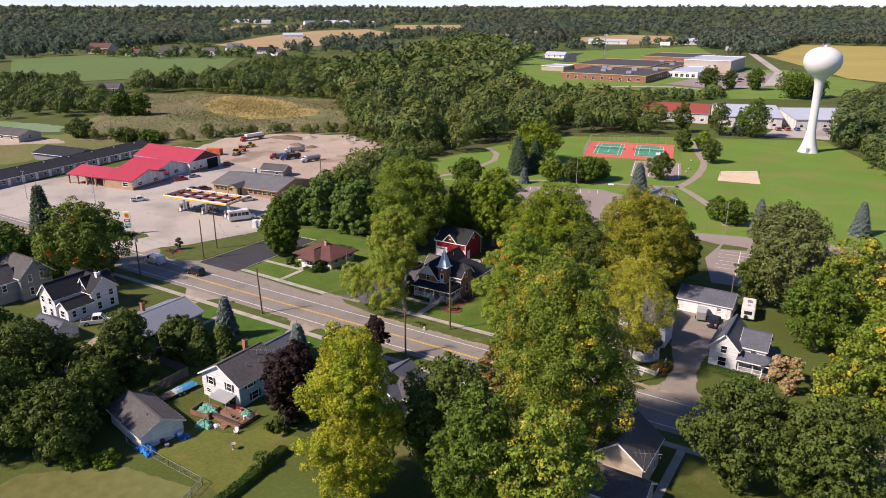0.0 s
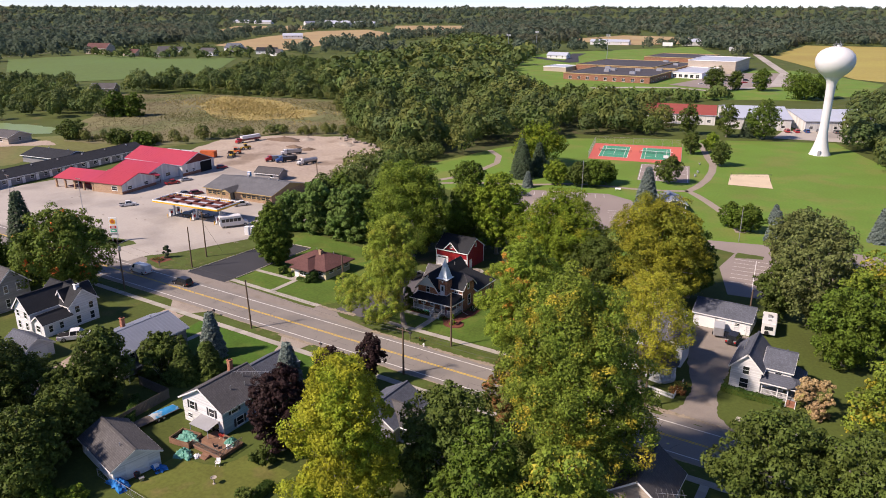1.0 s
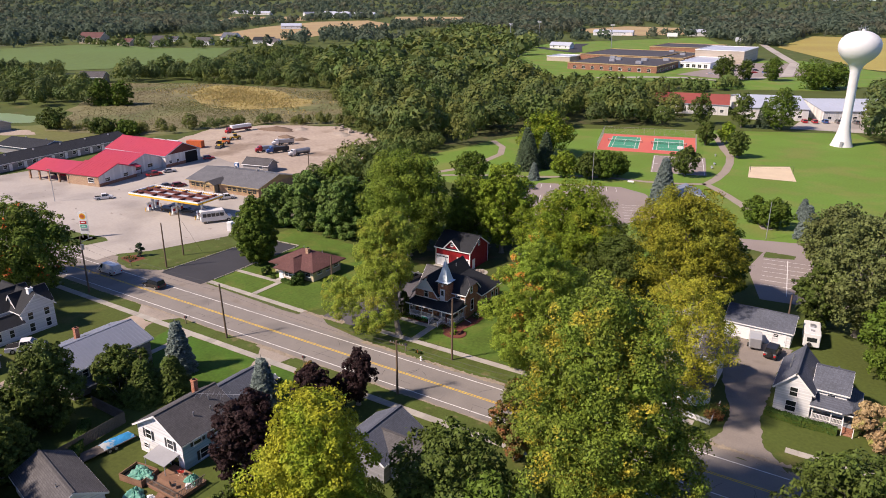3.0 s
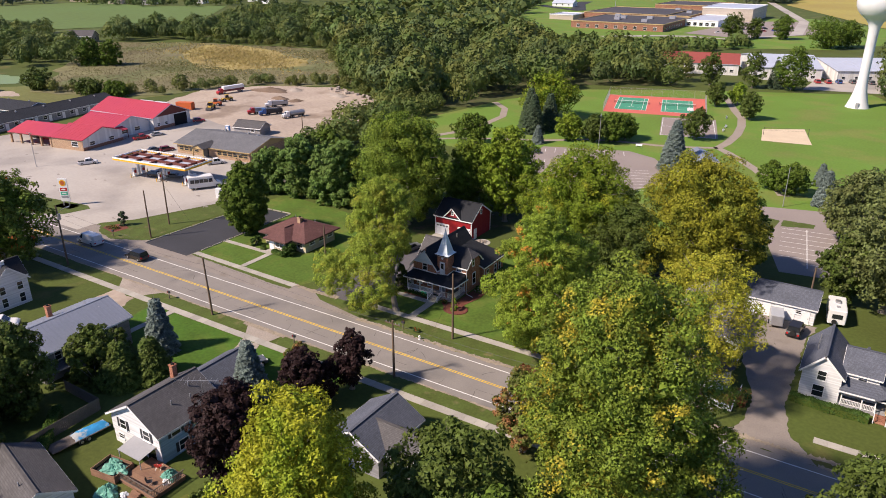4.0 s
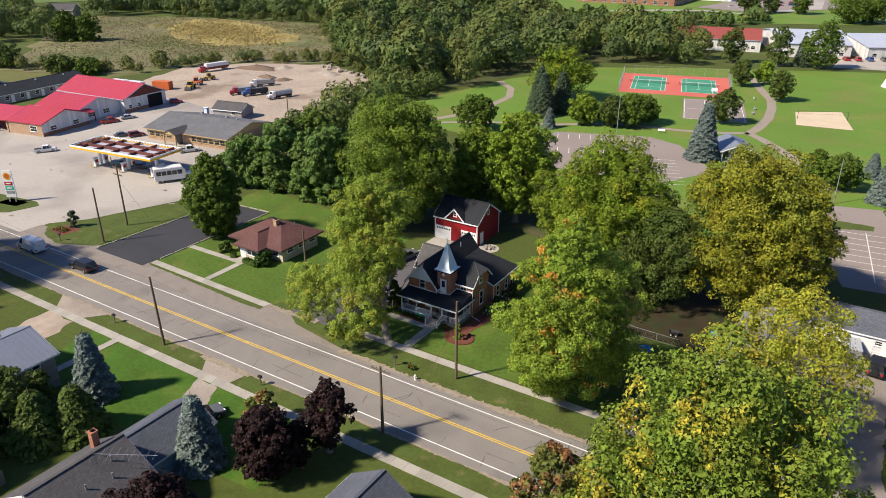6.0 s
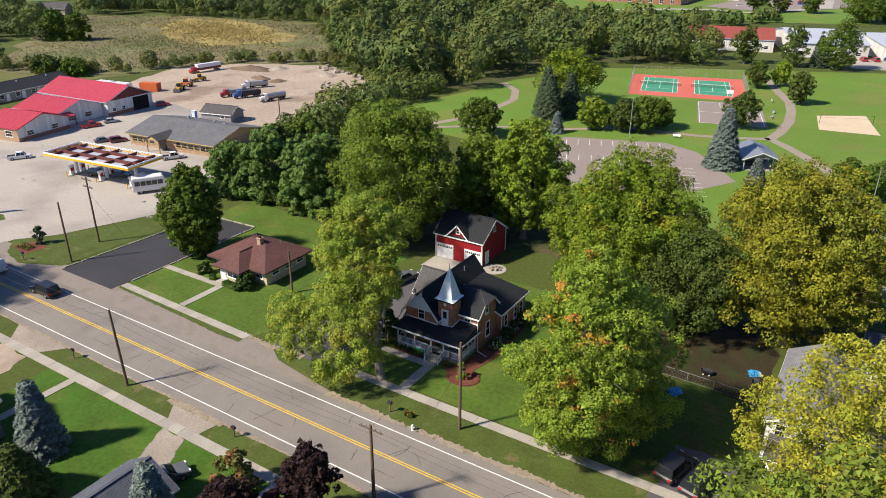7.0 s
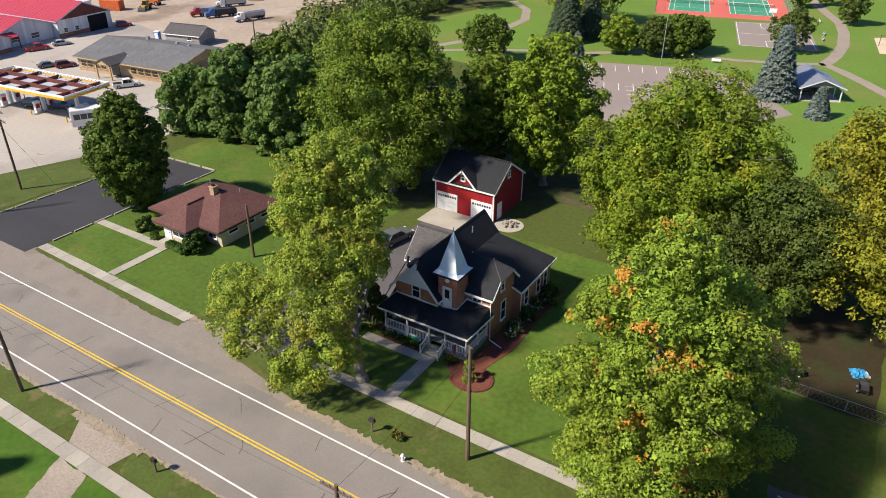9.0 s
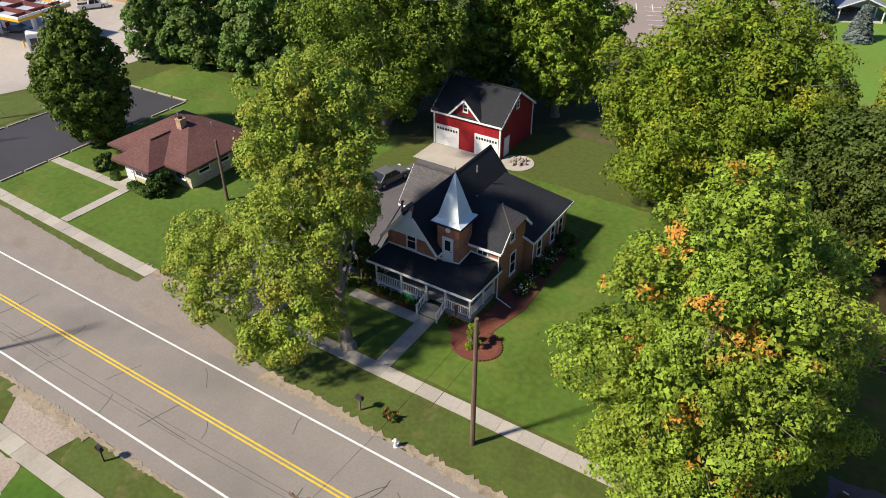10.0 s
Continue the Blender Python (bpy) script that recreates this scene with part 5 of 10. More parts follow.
def ring_box(face, c, w, h, z, t, o0, o1):
    """A rectangular casing round an opening w x h, t wide, as one closed piece."""
    (ux, uy), (ox, oy) = FACES[face]

    def at(u, zz, o):
        return c[0] + ux * u + ox * o, c[1] + uy * u + oy * o, zz

    inner = [(-w / 2, z - h / 2), (w / 2, z - h / 2), (w / 2, z + h / 2), (-w / 2, z + h / 2)]
    outer = [(-w / 2 - t, z - h / 2 - t), (w / 2 + t, z - h / 2 - t), (w / 2 + t, z + h / 2 + t), (-w / 2 - t, z + h / 2 + t)]
    p = [at(u, zz, o) for o in (o0, o1) for u, zz in inner + outer]
    f = []
    for i in range(4):
        j = (i + 1) % 4
        f += [(8 + i, 8 + j, 12 + j, 12 + i), (i, 4 + i, 4 + j, j), (4 + i, 12 + i, 12 + j, 4 + j), (i, j, 8 + j, 8 + i)]
    return Geo().add(p, f)


def window(parent, face, x, y, z, w, h, trim=PAINT_W, shutter=None, mullion=False):
    c, t = (x, y), 0.09
    win = part("window", ring_box(face, c, w, h, z, t, 0.0, 0.06), trim, parent)
    part("pane", fbox(Geo(), face, c, -w / 2, w / 2, z - h / 2, z + h / 2, -0.02, 0.02), GLASS_D, win)
    part("sill", fbox(Geo(), face, c, -w / 2 - t - 0.04, w / 2 + t + 0.04, z - h / 2 - t - 0.05, z - h / 2 - t, 0.0, 0.12), trim, win)
    part("meeting_rail", fbox(Geo(), face, c, -w / 2, w / 2, z - 0.03, z + 0.03, 0.0, 0.045), trim, win)
    if mullion:
        part("mullion", fbox(Geo(), face, c, -0.03, 0.03, z - h / 2, z + h / 2, 0.0, 0.048), trim, win)
    if shutter:
        for s in (-1, 1):
            a = s * (w / 2 + t + 0.2)
            part("shutter", fbox(Geo(), face, c, a - 0.18, a + 0.18, z - h / 2, z + h / 2, 0.0, 0.05), shutter, win)
    return win


def boards(parent, name, segs, w, h, material):
    for a, b in segs:
        part(name, Geo().beam(a, b, w, h), material, parent)


def door(parent, face, x, y, z, w, h, material=PAINT_W, trim=PAINT_W, lite=False):
    g = fbox(Geo(), face, (x, y), -w / 2, w / 2, z, z + h, -0.02, 0.05)
    d = part("door", g, material, parent)
    part("door_casing", ring_box(face, (x, y), w, h, z + h / 2, 0.1, 0.0, 0.07), trim, d)
    if lite:
        part("pane", fbox(Geo(), face, (x, y), -w * 0.32, w * 0.32, z + h * 0.5, z + h * 0.92, 0.05, 0.06), GLASS_D, d)
    part("handle", fbox(Geo(), face, (x, y), w * 0.36, w * 0.42, z + h * 0.45, z + h * 0.5, 0.05, 0.11), DARKMETAL, d)
    return d


def garage_door(parent, face, x, y, w, h, panes=0):
    d = part("garage_door", fbox(Geo(), face, (x, y), -w / 2, w / 2, 0.03, h + 0.03, 0.0, 0.02), PAINT_W, parent, "white sectional garage door")
    for i in range(4):
        part("door_section", fbox(Geo(), face, (x, y), -w / 2, w / 2, 0.04 + i * h / 4, 0.03 + (i + 1) * h / 4 - 0.02, 0.02, 0.05), PAINT_W, d)
    part("door_casing", ring_box(face, (x, y), w, h, h / 2 + 0.03, 0.13, 0.0, 0.07), PAINT_W, d)
    for i in range(panes):
        a = -w / 2 + (i + 0.5) * w / panes
        part("pane", fbox(Geo(), face, (x, y), a - w / panes * 0.34, a + w / panes * 0.34, h * 0.80, h * 0.93, 0.05, 0.06), GLASS_D, d)
    return d


def gable_walls(x0, x1, y0, y1, ze, zr, axis, z0=-0.1):
    g = Geo()
    if axis == "x":
        ym = (y0 + y1) / 2
        prof = [(y0, z0), (y1, z0), (y1, ze), (ym, zr), (y0, ze)]
        p = [(x0, a, b) for a, b in prof] + [(x1, a, b) for a, b in prof]
    else:
        xm = (x0 + x1) / 2
        prof = [(x0, z0), (x1, z0), (x1, ze), (xm, zr), (x0, ze)]
        p = [(a, y0, b) for a, b in prof] + [(a, y1, b) for a, b in prof]
    return g.add(p, [(4, 3, 2, 1, 0), (5, 6, 7, 8, 9)] + [(i, (i + 1) % 5, 5 + (i + 1) % 5, 5 + i) for i in range(5)])


def gable_roof(parent, x0, x1, y0, y1, ze, zr, axis, material, over=0.35, th=0.16, trim=PAINT_W, ribs=0.0):
    """One folded roof with eaves and rakes, and the boards along its edges."""
    half = ((y1 - y0) if axis == "x" else (x1 - x0)) / 2
    k = (zr - ze) / half
    zo, zt = ze - over * k + 0.06, zr + 0.08
    s0, s1, m = (y0 - over, y1 + over, (y0 + y1) / 2) if axis == "x" else (x0 - over, x1 + over, (x0 + x1) / 2)
    a, b = (x0 - over, x1 + over) if axis == "x" else (y0 - over, y1 + over)
    put = (lambda u, s, z: (u, s, z)) if axis == "x" else (lambda u, s, z: (s, u, z))
    prof = [(s0, zo), (m, zt), (s1, zo), (s1, zo - th), (m, zt - th), (s0, zo - th)]
    g = Geo().add([put(a, *q) for q in prof] + [put(b, *q) for q in prof],
                  [(0, 1, 4, 5), (1, 2, 3, 4), (11, 10, 7, 6), (10, 9, 8, 7)] + [(i, (i + 1) % 6, 6 + (i + 1) % 6, 6 + i) for i in range(6)])
    r = part("roof", g, material, parent)
    boards(r, "fascia", [(put(a, s, zo - 0.02), put(b, s, zo - 0.02)) for s in (s0, s1)], 0.05, 0.2, trim)
    boards(r, "rake_board", [(put(e, s, zo - 0.02), put(e, m, zt - 0.02)) for s in (s0, s1) for e in (a, b)], 0.06, 0.22, trim)
    part("ridge_cap", Geo().beam(put(a, m, zt + 0.03), put(b, m, zt + 0.03), 0.3, 0.06), material, r)
    if ribs:
        n = int((b - a) / ribs)
        for i in range(n):
            u = a + (i + 0.5) * (b - a) / n
            for s in (s0, s1):
                part("roof_seam", Geo().beam(put(u, s, zo + 0.05), put(u, m, zt + 0.05), 0.05, 0.06), material, r)
    return r


def gable_block(parent, x0, x1, y0, y1, ze, zr, axis, wall, roof, over=0.35, trim=PAINT_W, ribs=0.0):
    part("wall", gable_walls(x0, x1, y0, y1, ze, zr, axis), wall, parent)
    return gable_roof(parent, x0, x1, y0, y1, ze, zr, axis, roof, over, trim=trim, ribs=ribs)


def hip_roof(parent, x0, x1, y0, y1, ze, zr, material, inset, trim=PAINT_W, axis="x"):
    """Four planes over the eaves rectangle; inset: how far the ridge ends stand in."""
    xm, ym = (x0 + x1) / 2, (y0 + y1) / 2
    a, b = ((x0 + inset, ym, zr), (x1 - inset, ym, zr)) if axis == "x" else ((xm, y0 + inset, zr), (xm, y1 - inset, zr))
    c = [(x0, y0, ze), (x1, y0, ze), (x1, y1, ze), (x0, y1, ze)]
    p = c + [a, b] + [(x, y, ze - 0.12) for x, y, z in c]
    top = [(0, 1, 5, 4), (2, 3, 4, 5), (1, 2, 5), (3, 0, 4)] if axis == "x" else [(1, 2, 5, 4), (3, 0, 4, 5), (0, 1, 4), (2, 3, 5)]
    r = part("roof", Geo().add(p, top + [(i, 6 + i, 6 + (i + 1) % 4, (i + 1) % 4) for i in range(4)] + [(9, 8, 7, 6)]), material, parent)
    part("ridge_cap", Geo().beam((a[0], a[1], zr + 0.05), (b[0], b[1], zr + 0.05), 0.25, 0.06), material, r)
    boards(r, "fascia", [((*c[i][:2], ze - 0.03), (*c[(i + 1) % 4][:2], ze - 0.03)) for i in range(4)], 0.08, 0.2, trim)
    return r


def chimney(parent, x, y, z0, z1, w=0.6, material=BRICK):
    c = part("chimney", Geo().cbox(x, y, z0, w, w, z1 - z0).cbox(x, y, z1, w + 0.12, w + 0.12, 0.12), material, parent)
    part("flue", Geo().cbox(x, y, z1 + 0.12, w * 0.45, w * 0.45, 0.18), DARK_IN, c)


def railing(parent, a, b, z, h=0.85, gap=0.16, material=PAINT_W):
    """Top and bottom rails with balusters between two points."""
    a, b = Vector((*a, z)), Vector((*b, z))
    up = Vector((0, 0, 1))
    g = Geo().beam(a + up * h, b + up * h, 0.08, 0.07).beam(a + up * 0.15, b + up * 0.15, 0.06, 0.06)
    r = part("railing", g, material, parent)
    n = max(1, int((b - a).length / gap))
    me = mesh_of(Geo().cbox(0, 0, 0.12, 0.045, 0.045, h - 0.15), "baluster", material)
    for i in range(1, n):
        o = new("baluster", me)
        o.parent = r
        o.location = a.lerp(b, i / n)
    return r


def steps(parent, face, x, y, w, n, rise, run, material=CONCRETE):
    """A flight of n steps that comes down from a floor at n * rise."""
    for i in range(n):
        part("step", fbox(Geo(), face, (x, y), -w / 2, w / 2, 0, (n - i) * rise, i * run, (i + 1) * run), material, parent)


def vent_pipes(parent, pts):
    for x, y, z in pts:
        part("vent_pipe", Geo().tube((x, y, z - 0.2), (x, y, z + 0.45), 0.07, n=8), METAL, parent)

# ---- the brick house ----
def brick_house():
    e = thing("brick_house", "red brick house with black shingle roofs, spire tower and white porch", "house")
    # walls
    part("wall", gable_walls(-4.1, 0.3, 19.0, 31.0, 4.55, 7.3, "y"), BRICK, e)
    w = Geo()
    w.box(0.3, 21.1, -0.1, 4.65, 25.6, 4.75)
    w.prism([(0.3, 25.6), (5.35, 25.6), (5.35, 32.4), (0.3, 32.4)], -0.1, 3.3)
    part("wall", w, BRICK, e)
    # gable end of the east wing, with its clipped top
    part("wall", Geo().add([(4.65, 21.1, 4.7), (4.65, 25.6, 4.7), (4.65, 24.4, 6.0), (4.65, 22.3, 6.0), (4.3, 21.1, 4.7), (4.3, 25.6, 4.7), (4.3, 24.4, 6.0), (4.3, 22.3, 6.0)],
                           [(0, 1, 2, 3), (7, 6, 5, 4), (0, 3, 7, 4), (3, 2, 6, 7), (2, 1, 5, 6)]), BRICK, e)
    # main roof, gable to the road, with a clipped gable face
    r = part("roof", Geo().slab([(-4.6, 18.6, 4.15), (-4.6, 31.4, 4.15), (-1.9, 31.4, 7.4), (-1.9, 19.6, 7.4), (-2.4, 18.6, 6.8)], 0.16)
             .slab([(0.8, 18.6, 4.15), (0.8, 31.4, 4.15), (-1.9, 31.4, 7.4), (-1.9, 19.6, 7.4), (-1.4, 18.6, 6.8)], 0.16), SH_BLACK, e)
    for x in (-4.6, 0.8):
        boards(r, "fascia", [((x, 18.6, 4.13), (x, 31.4, 4.13)), ((x, 18.57, 4.13), (-1.9 + (-0.5 if x < -2 else 0.5), 18.57, 6.78)), ((x, 31.4, 4.13), (-1.9, 31.4, 7.38))], 0.06, 0.22, PAINT_W)
    part("gable_panel", Geo().add([(-3.9, 18.95, 4.75), (0.1, 18.95, 4.75), (-1.9, 18.95, 7.1), (-3.9, 19.0, 4.75), (0.1, 19.0, 4.75), (-1.9, 19.0, 7.1)], [(0, 1, 2), (5, 4, 3), (0, 2, 5, 3), (1, 4, 5, 2), (0, 3, 4, 1)]), SPIRE_M, e, "pale grey metal gable panel")
    # east wing roof, ridge along x, clipped at its end
    r = part("roof", Geo().slab([(0.2, 20.75, 4.62), (5.05, 20.75, 4.62), (5.05, 22.15, 6.0), (3.6, 23.35, 7.15), (-1.9, 23.35, 7.15)], 0.16)
             .slab([(0.2, 25.95, 4.62), (5.05, 25.95, 4.62), (5.05, 24.55, 6.0), (3.6, 23.35, 7.15), (-1.9, 23.35, 7.15)], 0.16), SH_BLACK, e)
    boards(r, "fascia", [((0.3, 20.73, 4.6), (5.05, 20.73, 4.6)), ((5.07, 20.75, 4.6), (5.07, 22.15, 5.98)), ((5.07, 25.95, 4.6), (5.07, 24.55, 5.98))], 0.06, 0.2, PAINT_W)
    part("clipped_gable", Geo().slab([(5.2, 22.0, 5.92), (5.2, 24.7, 5.92), (3.6, 23.35, 7.2)], 0.12), SH_GREY, e, "grey shingled clipped gable")
    # west wing, its ridge across the main one
    part("wall", gable_walls(-6.9, -4.05, 25.1, 29.7, 3.4, 5.7, "x"), BRICK, e)
    gable_roof(e, -6.9, -3.3, 25.1, 29.7, 3.4, 5.8, "x", SH_GREY, 0.35)
    # rear wing roof
    r = part("roof", Geo().slab([(5.7, 25.2, 3.35), (5.7, 32.8, 3.35), (0.6, 32.9, 3.5), (-0.6, 31.0, 5.45), (-0.6, 25.2, 5.45)], 0.16), SH_BLACK, e)
    boards(r, "fascia", [((5.72, 25.2, 3.33), (5.72, 32.8, 3.33)), ((5.7, 32.85, 3.33), (0.6, 32.95, 3.48)), ((4.7, 25.18, 3.7), (5.7, 25.18, 3.33))], 0.06, 0.2, PAINT_W)
    # tower
    t = part("tower", Geo().box(0.3, 19.35, 2.9, 2.2, 21.3, 6.7), BRICK, e, "square brick tower")
    part("spire", Geo().add([(-0.1, 19.05, 6.78), (2.5, 19.05, 6.78), (2.5, 21.65, 6.78), (-0.1, 21.65, 6.78), (0.25, 19.4, 7.0), (2.15, 19.4, 7.0), (2.15, 21.3, 7.0), (0.25, 21.3, 7.0), (1.2, 20.35, 10.7)],
                            [(3, 2, 1, 0), (0, 1, 5, 4), (1, 2, 6, 5), (2, 3, 7, 6), (3, 0, 4, 7), (4, 5, 8), (5, 6, 8), (6, 7, 8), (7, 4, 8)]), SPIRE_M, t, "pale blue-grey tin spire")
    part("spire_eave", Geo().box(-0.15, 19.0, 6.62, 2.55, 21.7, 6.78), SH_BLACK, t)
    part("spire_finial", Geo().tube((1.2, 20.35, 10.6), (1.2, 20.35, 11.05), 0.05, 0.02, 8), METAL, t)
    part("medallion", Geo().tube((1.25, 19.35, 6.2), (1.25, 19.28, 6.2), 0.2, n=16), PAINT_W, t)
    part("tower_trim", Geo().box(0.28, 19.28, 6.45, 2.26, 19.35, 6.62).box(2.2, 19.35, 6.45, 2.26, 21.3, 6.62), PAINT_W, t)
    door(t, "S", 1.25, 19.35, 3.35, 0.75, 2.1, PAINT_W, PAINT_W, lite=True)
    # windows
    window(e, "S", -1.85, 19.0, 4.35, 0.75, 1.4)
    window(e, "S", 3.3, 21.1, 4.1, 0.8, 0.9, mullion=True)
    window(e, "E", 4.65, 23.3, 5.0, 0.6, 1.35)
    window(e, "E", 4.65, 23.6, 2.0, 0.8, 1.9)
    for y in (27.0, 29.6, 31.2):
        window(e, "E", 5.35, y, 1.7, 0.7, 1.5)
    window(e, "W", -4.1, 22.5, 4.2, 0.8, 1.3)
    window(e, "W", -4.1, 26.5, 2.0, 0.8, 1.6)
    for x in (-2.9, -0.9):
        window(e, "S", x, 19.0, 1.9, 0.8, 1.5)
    window(e, "S", 3.4, 21.1, 1.9, 0.9, 1.5)
    door(e, "S", 1.25, 19.35, 0.55, 0.95, 2.05, PAINT_GREY, PAINT_W, lite=True)
    part("wall", Geo().box(0.3, 19.37, -0.1, 2.2, 21.1, 2.9), BRICK, e)
    # vents, pipes and downspouts
    vent_pipes(e, [(0.7, 24.6, 6.0), (-1.0, 27.5, 6.9), (3.0, 24.6, 6.0)])
    part("downspout", Geo().tube((4.75, 21.0, 4.5), (4.75, 21.0, 0.2), 0.05, n=6).tube((4.75, 21.0, 0.2), (6.2, 20.6, 0.08), 0.05, n=6), PAINT_W, e)
    part("downspout", Geo().tube((0.42, 19.0, 4.2), (0.42, 18.95, 3.3), 0.045, n=6), PAINT_W, e)
    part("downspout", Geo().tube((5.45, 25.7, 3.2), (5.45, 25.7, 0.1), 0.045, n=6), PAINT_W, e)
    # porch
    p = part("porch_deck", Geo().prism([(-4.3, 17.3), (0.6, 17.3), (0.6, 17.9), (2.2, 17.9), (2.2, 17.3), (4.5, 17.3), (4.5, 22.0), (4.65, 22.0), (4.65, 21.1), (2.2, 21.1), (2.2, 19.3), (0.3, 19.0), (-4.3, 19.0)], 0.38, 0.55), PAINT_GREY, e, "grey board porch floor")
    part("porch_skirt", Geo().box(-4.25, 17.4, 0, 0.6, 17.45, 0.38).box(2.2, 17.4, 0, 4.45, 17.45, 0.38).box(4.38, 17.4, 0, 4.43, 21.1, 0.38), CONCRETE, p)
    g = Geo().slab([(-4.75, 16.95, 2.72), (0.75, 16.95, 2.72), (0.75, 16.95, 2.72), (4.75, 16.95, 2.72), (2.3, 19.3, 3.5), (0.3, 19.0, 3.4), (-4.1, 19.0, 3.4)], 0.1)
    g.slab([(4.75, 16.95, 2.72), (4.85, 21.4, 2.72), (4.6, 21.2, 3.6), (2.2, 21.2, 3.62), (2.2, 19.2, 3.48)], 0.1)
    pr = part("porch_roof", g, SH_BLACK, e, "low black porch roof")
    boards(pr, "fascia", [((-4.78, 16.93, 2.7), (4.78, 16.93, 2.7)), ((4.8, 16.93, 2.7), (4.88, 21.4, 2.7)), ((-4.78, 16.93, 2.7), (-4.15, 19.0, 3.38))], 0.07, 0.18, PAINT_W)
    boards(pr, "flashing", [((-4.1, 18.97, 3.55), (0.35, 18.97, 3.52)), ((2.25, 19.3, 3.6), (2.25, 21.1, 3.74)), ((2.2, 21.07, 3.76), (4.7, 21.07, 3.74)), ((0.35, 19.3, 3.5), (2.2, 19.3, 3.58))], 0.06, 0.14, PAINT_W)
    post = mesh_of(Geo().cbox(0, 0, 0.55, 0.13, 0.13, 2.05).cbox(0, 0, 0.55, 0.2, 0.2, 0.12).cbox(0, 0, 2.5, 0.2, 0.2, 0.1), "porch_post", PAINT_W)
    for x, y in ((-4.2, 17.4), (-1.8, 17.4), (0.55, 17.4), (2.25, 17.4), (4.4, 17.4), (4.4, 19.4), (4.42, 21.0), (-4.2, 18.9)):
        o = new("porch_post", post)
        o.parent, o.location = e, (x, y, 0)
    boards(e, "porch_beam", [((-4.2, 17.4, 2.66), (4.4, 17.4, 2.66)), ((4.4, 17.4, 2.66), (4.4, 21.0, 2.66))], 0.12, 0.14, PAINT_W)
    for a, b in (((-4.2, 17.4), (-1.8, 17.4)), ((-1.8, 17.4), (0.5, 17.4)), ((2.3, 17.4), (4.4, 17.4)), ((4.4, 17.4), (4.4, 19.4)), ((4.4, 19.4), (4.4, 21.0)), ((-4.2, 17.4), (-4.2, 18.9))):
        railing(e, a, b, 0.55, 0.9)
    steps(e, "S", 1.4, 17.3, 1.7, 3, 0.18, 0.32, CONCRETE)
    for x in (0.5, 2.3):
        h = part("stair_railing", Geo().beam((x, 17.35, 1.45), (x, 16.1, 0.95), 0.08, 0.08).beam((x, 17.35, 0.75), (x, 16.1, 0.2), 0.06, 0.06).cbox(x, 16.1, 0, 0.12, 0.12, 1.05), PAINT_W, e)
        for i in range(6):
            f = (i + 0.5) / 6
            part("baluster", Geo().cbox(x, 17.3 - 1.2 * f, 0.7 - 0.5 * f, 0.04, 0.04, 0.75), PAINT_W, h)
    # outside stair on the west wall
    st = part("outside_stair", Geo().beam((-5.5, 17.0, 0.3), (-5.0, 22.5, 4.3), 0.07, 0.3).beam((-4.5, 17.0, 0.3), (-4.2, 22.5, 4.3), 0.07, 0.3).box(-5.3, 22.4, 4.1, -4.1, 24.0, 4.25), WOOD_GREY, e, "weathered wooden outside stair")
    for i in range(16):
        f = i / 16
        part("tread", Geo().box(-5.5 + 0.4 * f, 17.0 + 5.5 * f, 0.2 + 4.0 * f, -4.4 + 0.2 * f, 17.3 + 5.5 * f, 0.26 + 4.0 * f), WOOD_GREY, st)
    part("stair_handrail", Geo().beam((-5.5, 17.0, 1.3), (-5.0, 22.5, 5.2), 0.06, 0.08).cbox(-5.5, 17.05, 0, 0.1, 0.1, 1.3).cbox(-5.1, 22.4, 0, 0.12, 0.12, 5.2), WOOD_GREY, st)
    return e


brick_house()


def red_barn():
    e = thing("red_barn", "dark red board barn with black roof and two white garage doors", "barn")
    x0, x1, y0, y1 = -14.5, -6.4, 41.8, 49.2
    part("wall", gable_walls(x0, x1, y0, y1, 4.0, 6.45, "x"), BARN_RED, e)
    gable_roof(e, x0, x1, y0, y1, 4.0, 6.45, "x", SH_BLACK, 0.28)
    part("dormer_wall", Geo().add([(-12.5, y0 - 0.02, 3.9), (-8.75, y0 - 0.02, 3.9), (-10.65, y0 - 0.02, 5.85), (-12.5, 44, 3.9), (-8.75, 44, 3.9), (-10.65, 44.6, 5.85)], [(0, 1, 2), (5, 4, 3), (0, 2, 5, 3), (1, 4, 5, 2), (0, 3, 4, 1)]), BARN_RED, e)
    r = part("dormer_roof", Geo().slab([(-12.75, y0 - 0.3, 3.78), (-10.65, y0 - 0.3, 5.98), (-10.65, 45.3, 5.98), (-12.75, 42.2, 3.95)], 0.14).slab([(-8.5, y0 - 0.3, 3.78), (-10.65, y0 - 0.3, 5.98), (-10.65, 45.3, 5.98), (-8.5, 42.2, 3.95)], 0.14), SH_BLACK, e)
    boards(r, "fascia", [((-12.75, y0 - 0.32, 3.76), (-10.65, y0 - 0.32, 5.96)), ((-8.5, y0 - 0.32, 3.76), (-10.65, y0 - 0.32, 5.96))], 0.06, 0.2, PAINT_W)
    garage_door(e, "S", -12.85, y0, 2.7, 2.2, 8)
    garage_door(e, "S", -8.0, y0, 2.6, 2.2, 8)
    door(e, "E", x1, 43.3, 0.0, 0.9, 2.0, PAINT_W, PAINT_W)
    window(e, "S", -10.6, y0 - 0.02, 4.9, 0.45, 0.7)
    window(e, "E", x1, 45.5, 5.0, 0.5, 0.7)
    for x, y in ((x0, y0), (x1, y0), (x1, y1)):
        part("corner_board", Geo().cbox(x, y, 0, 0.16, 0.16, 3.9), PAINT_W, e)


red_barn()


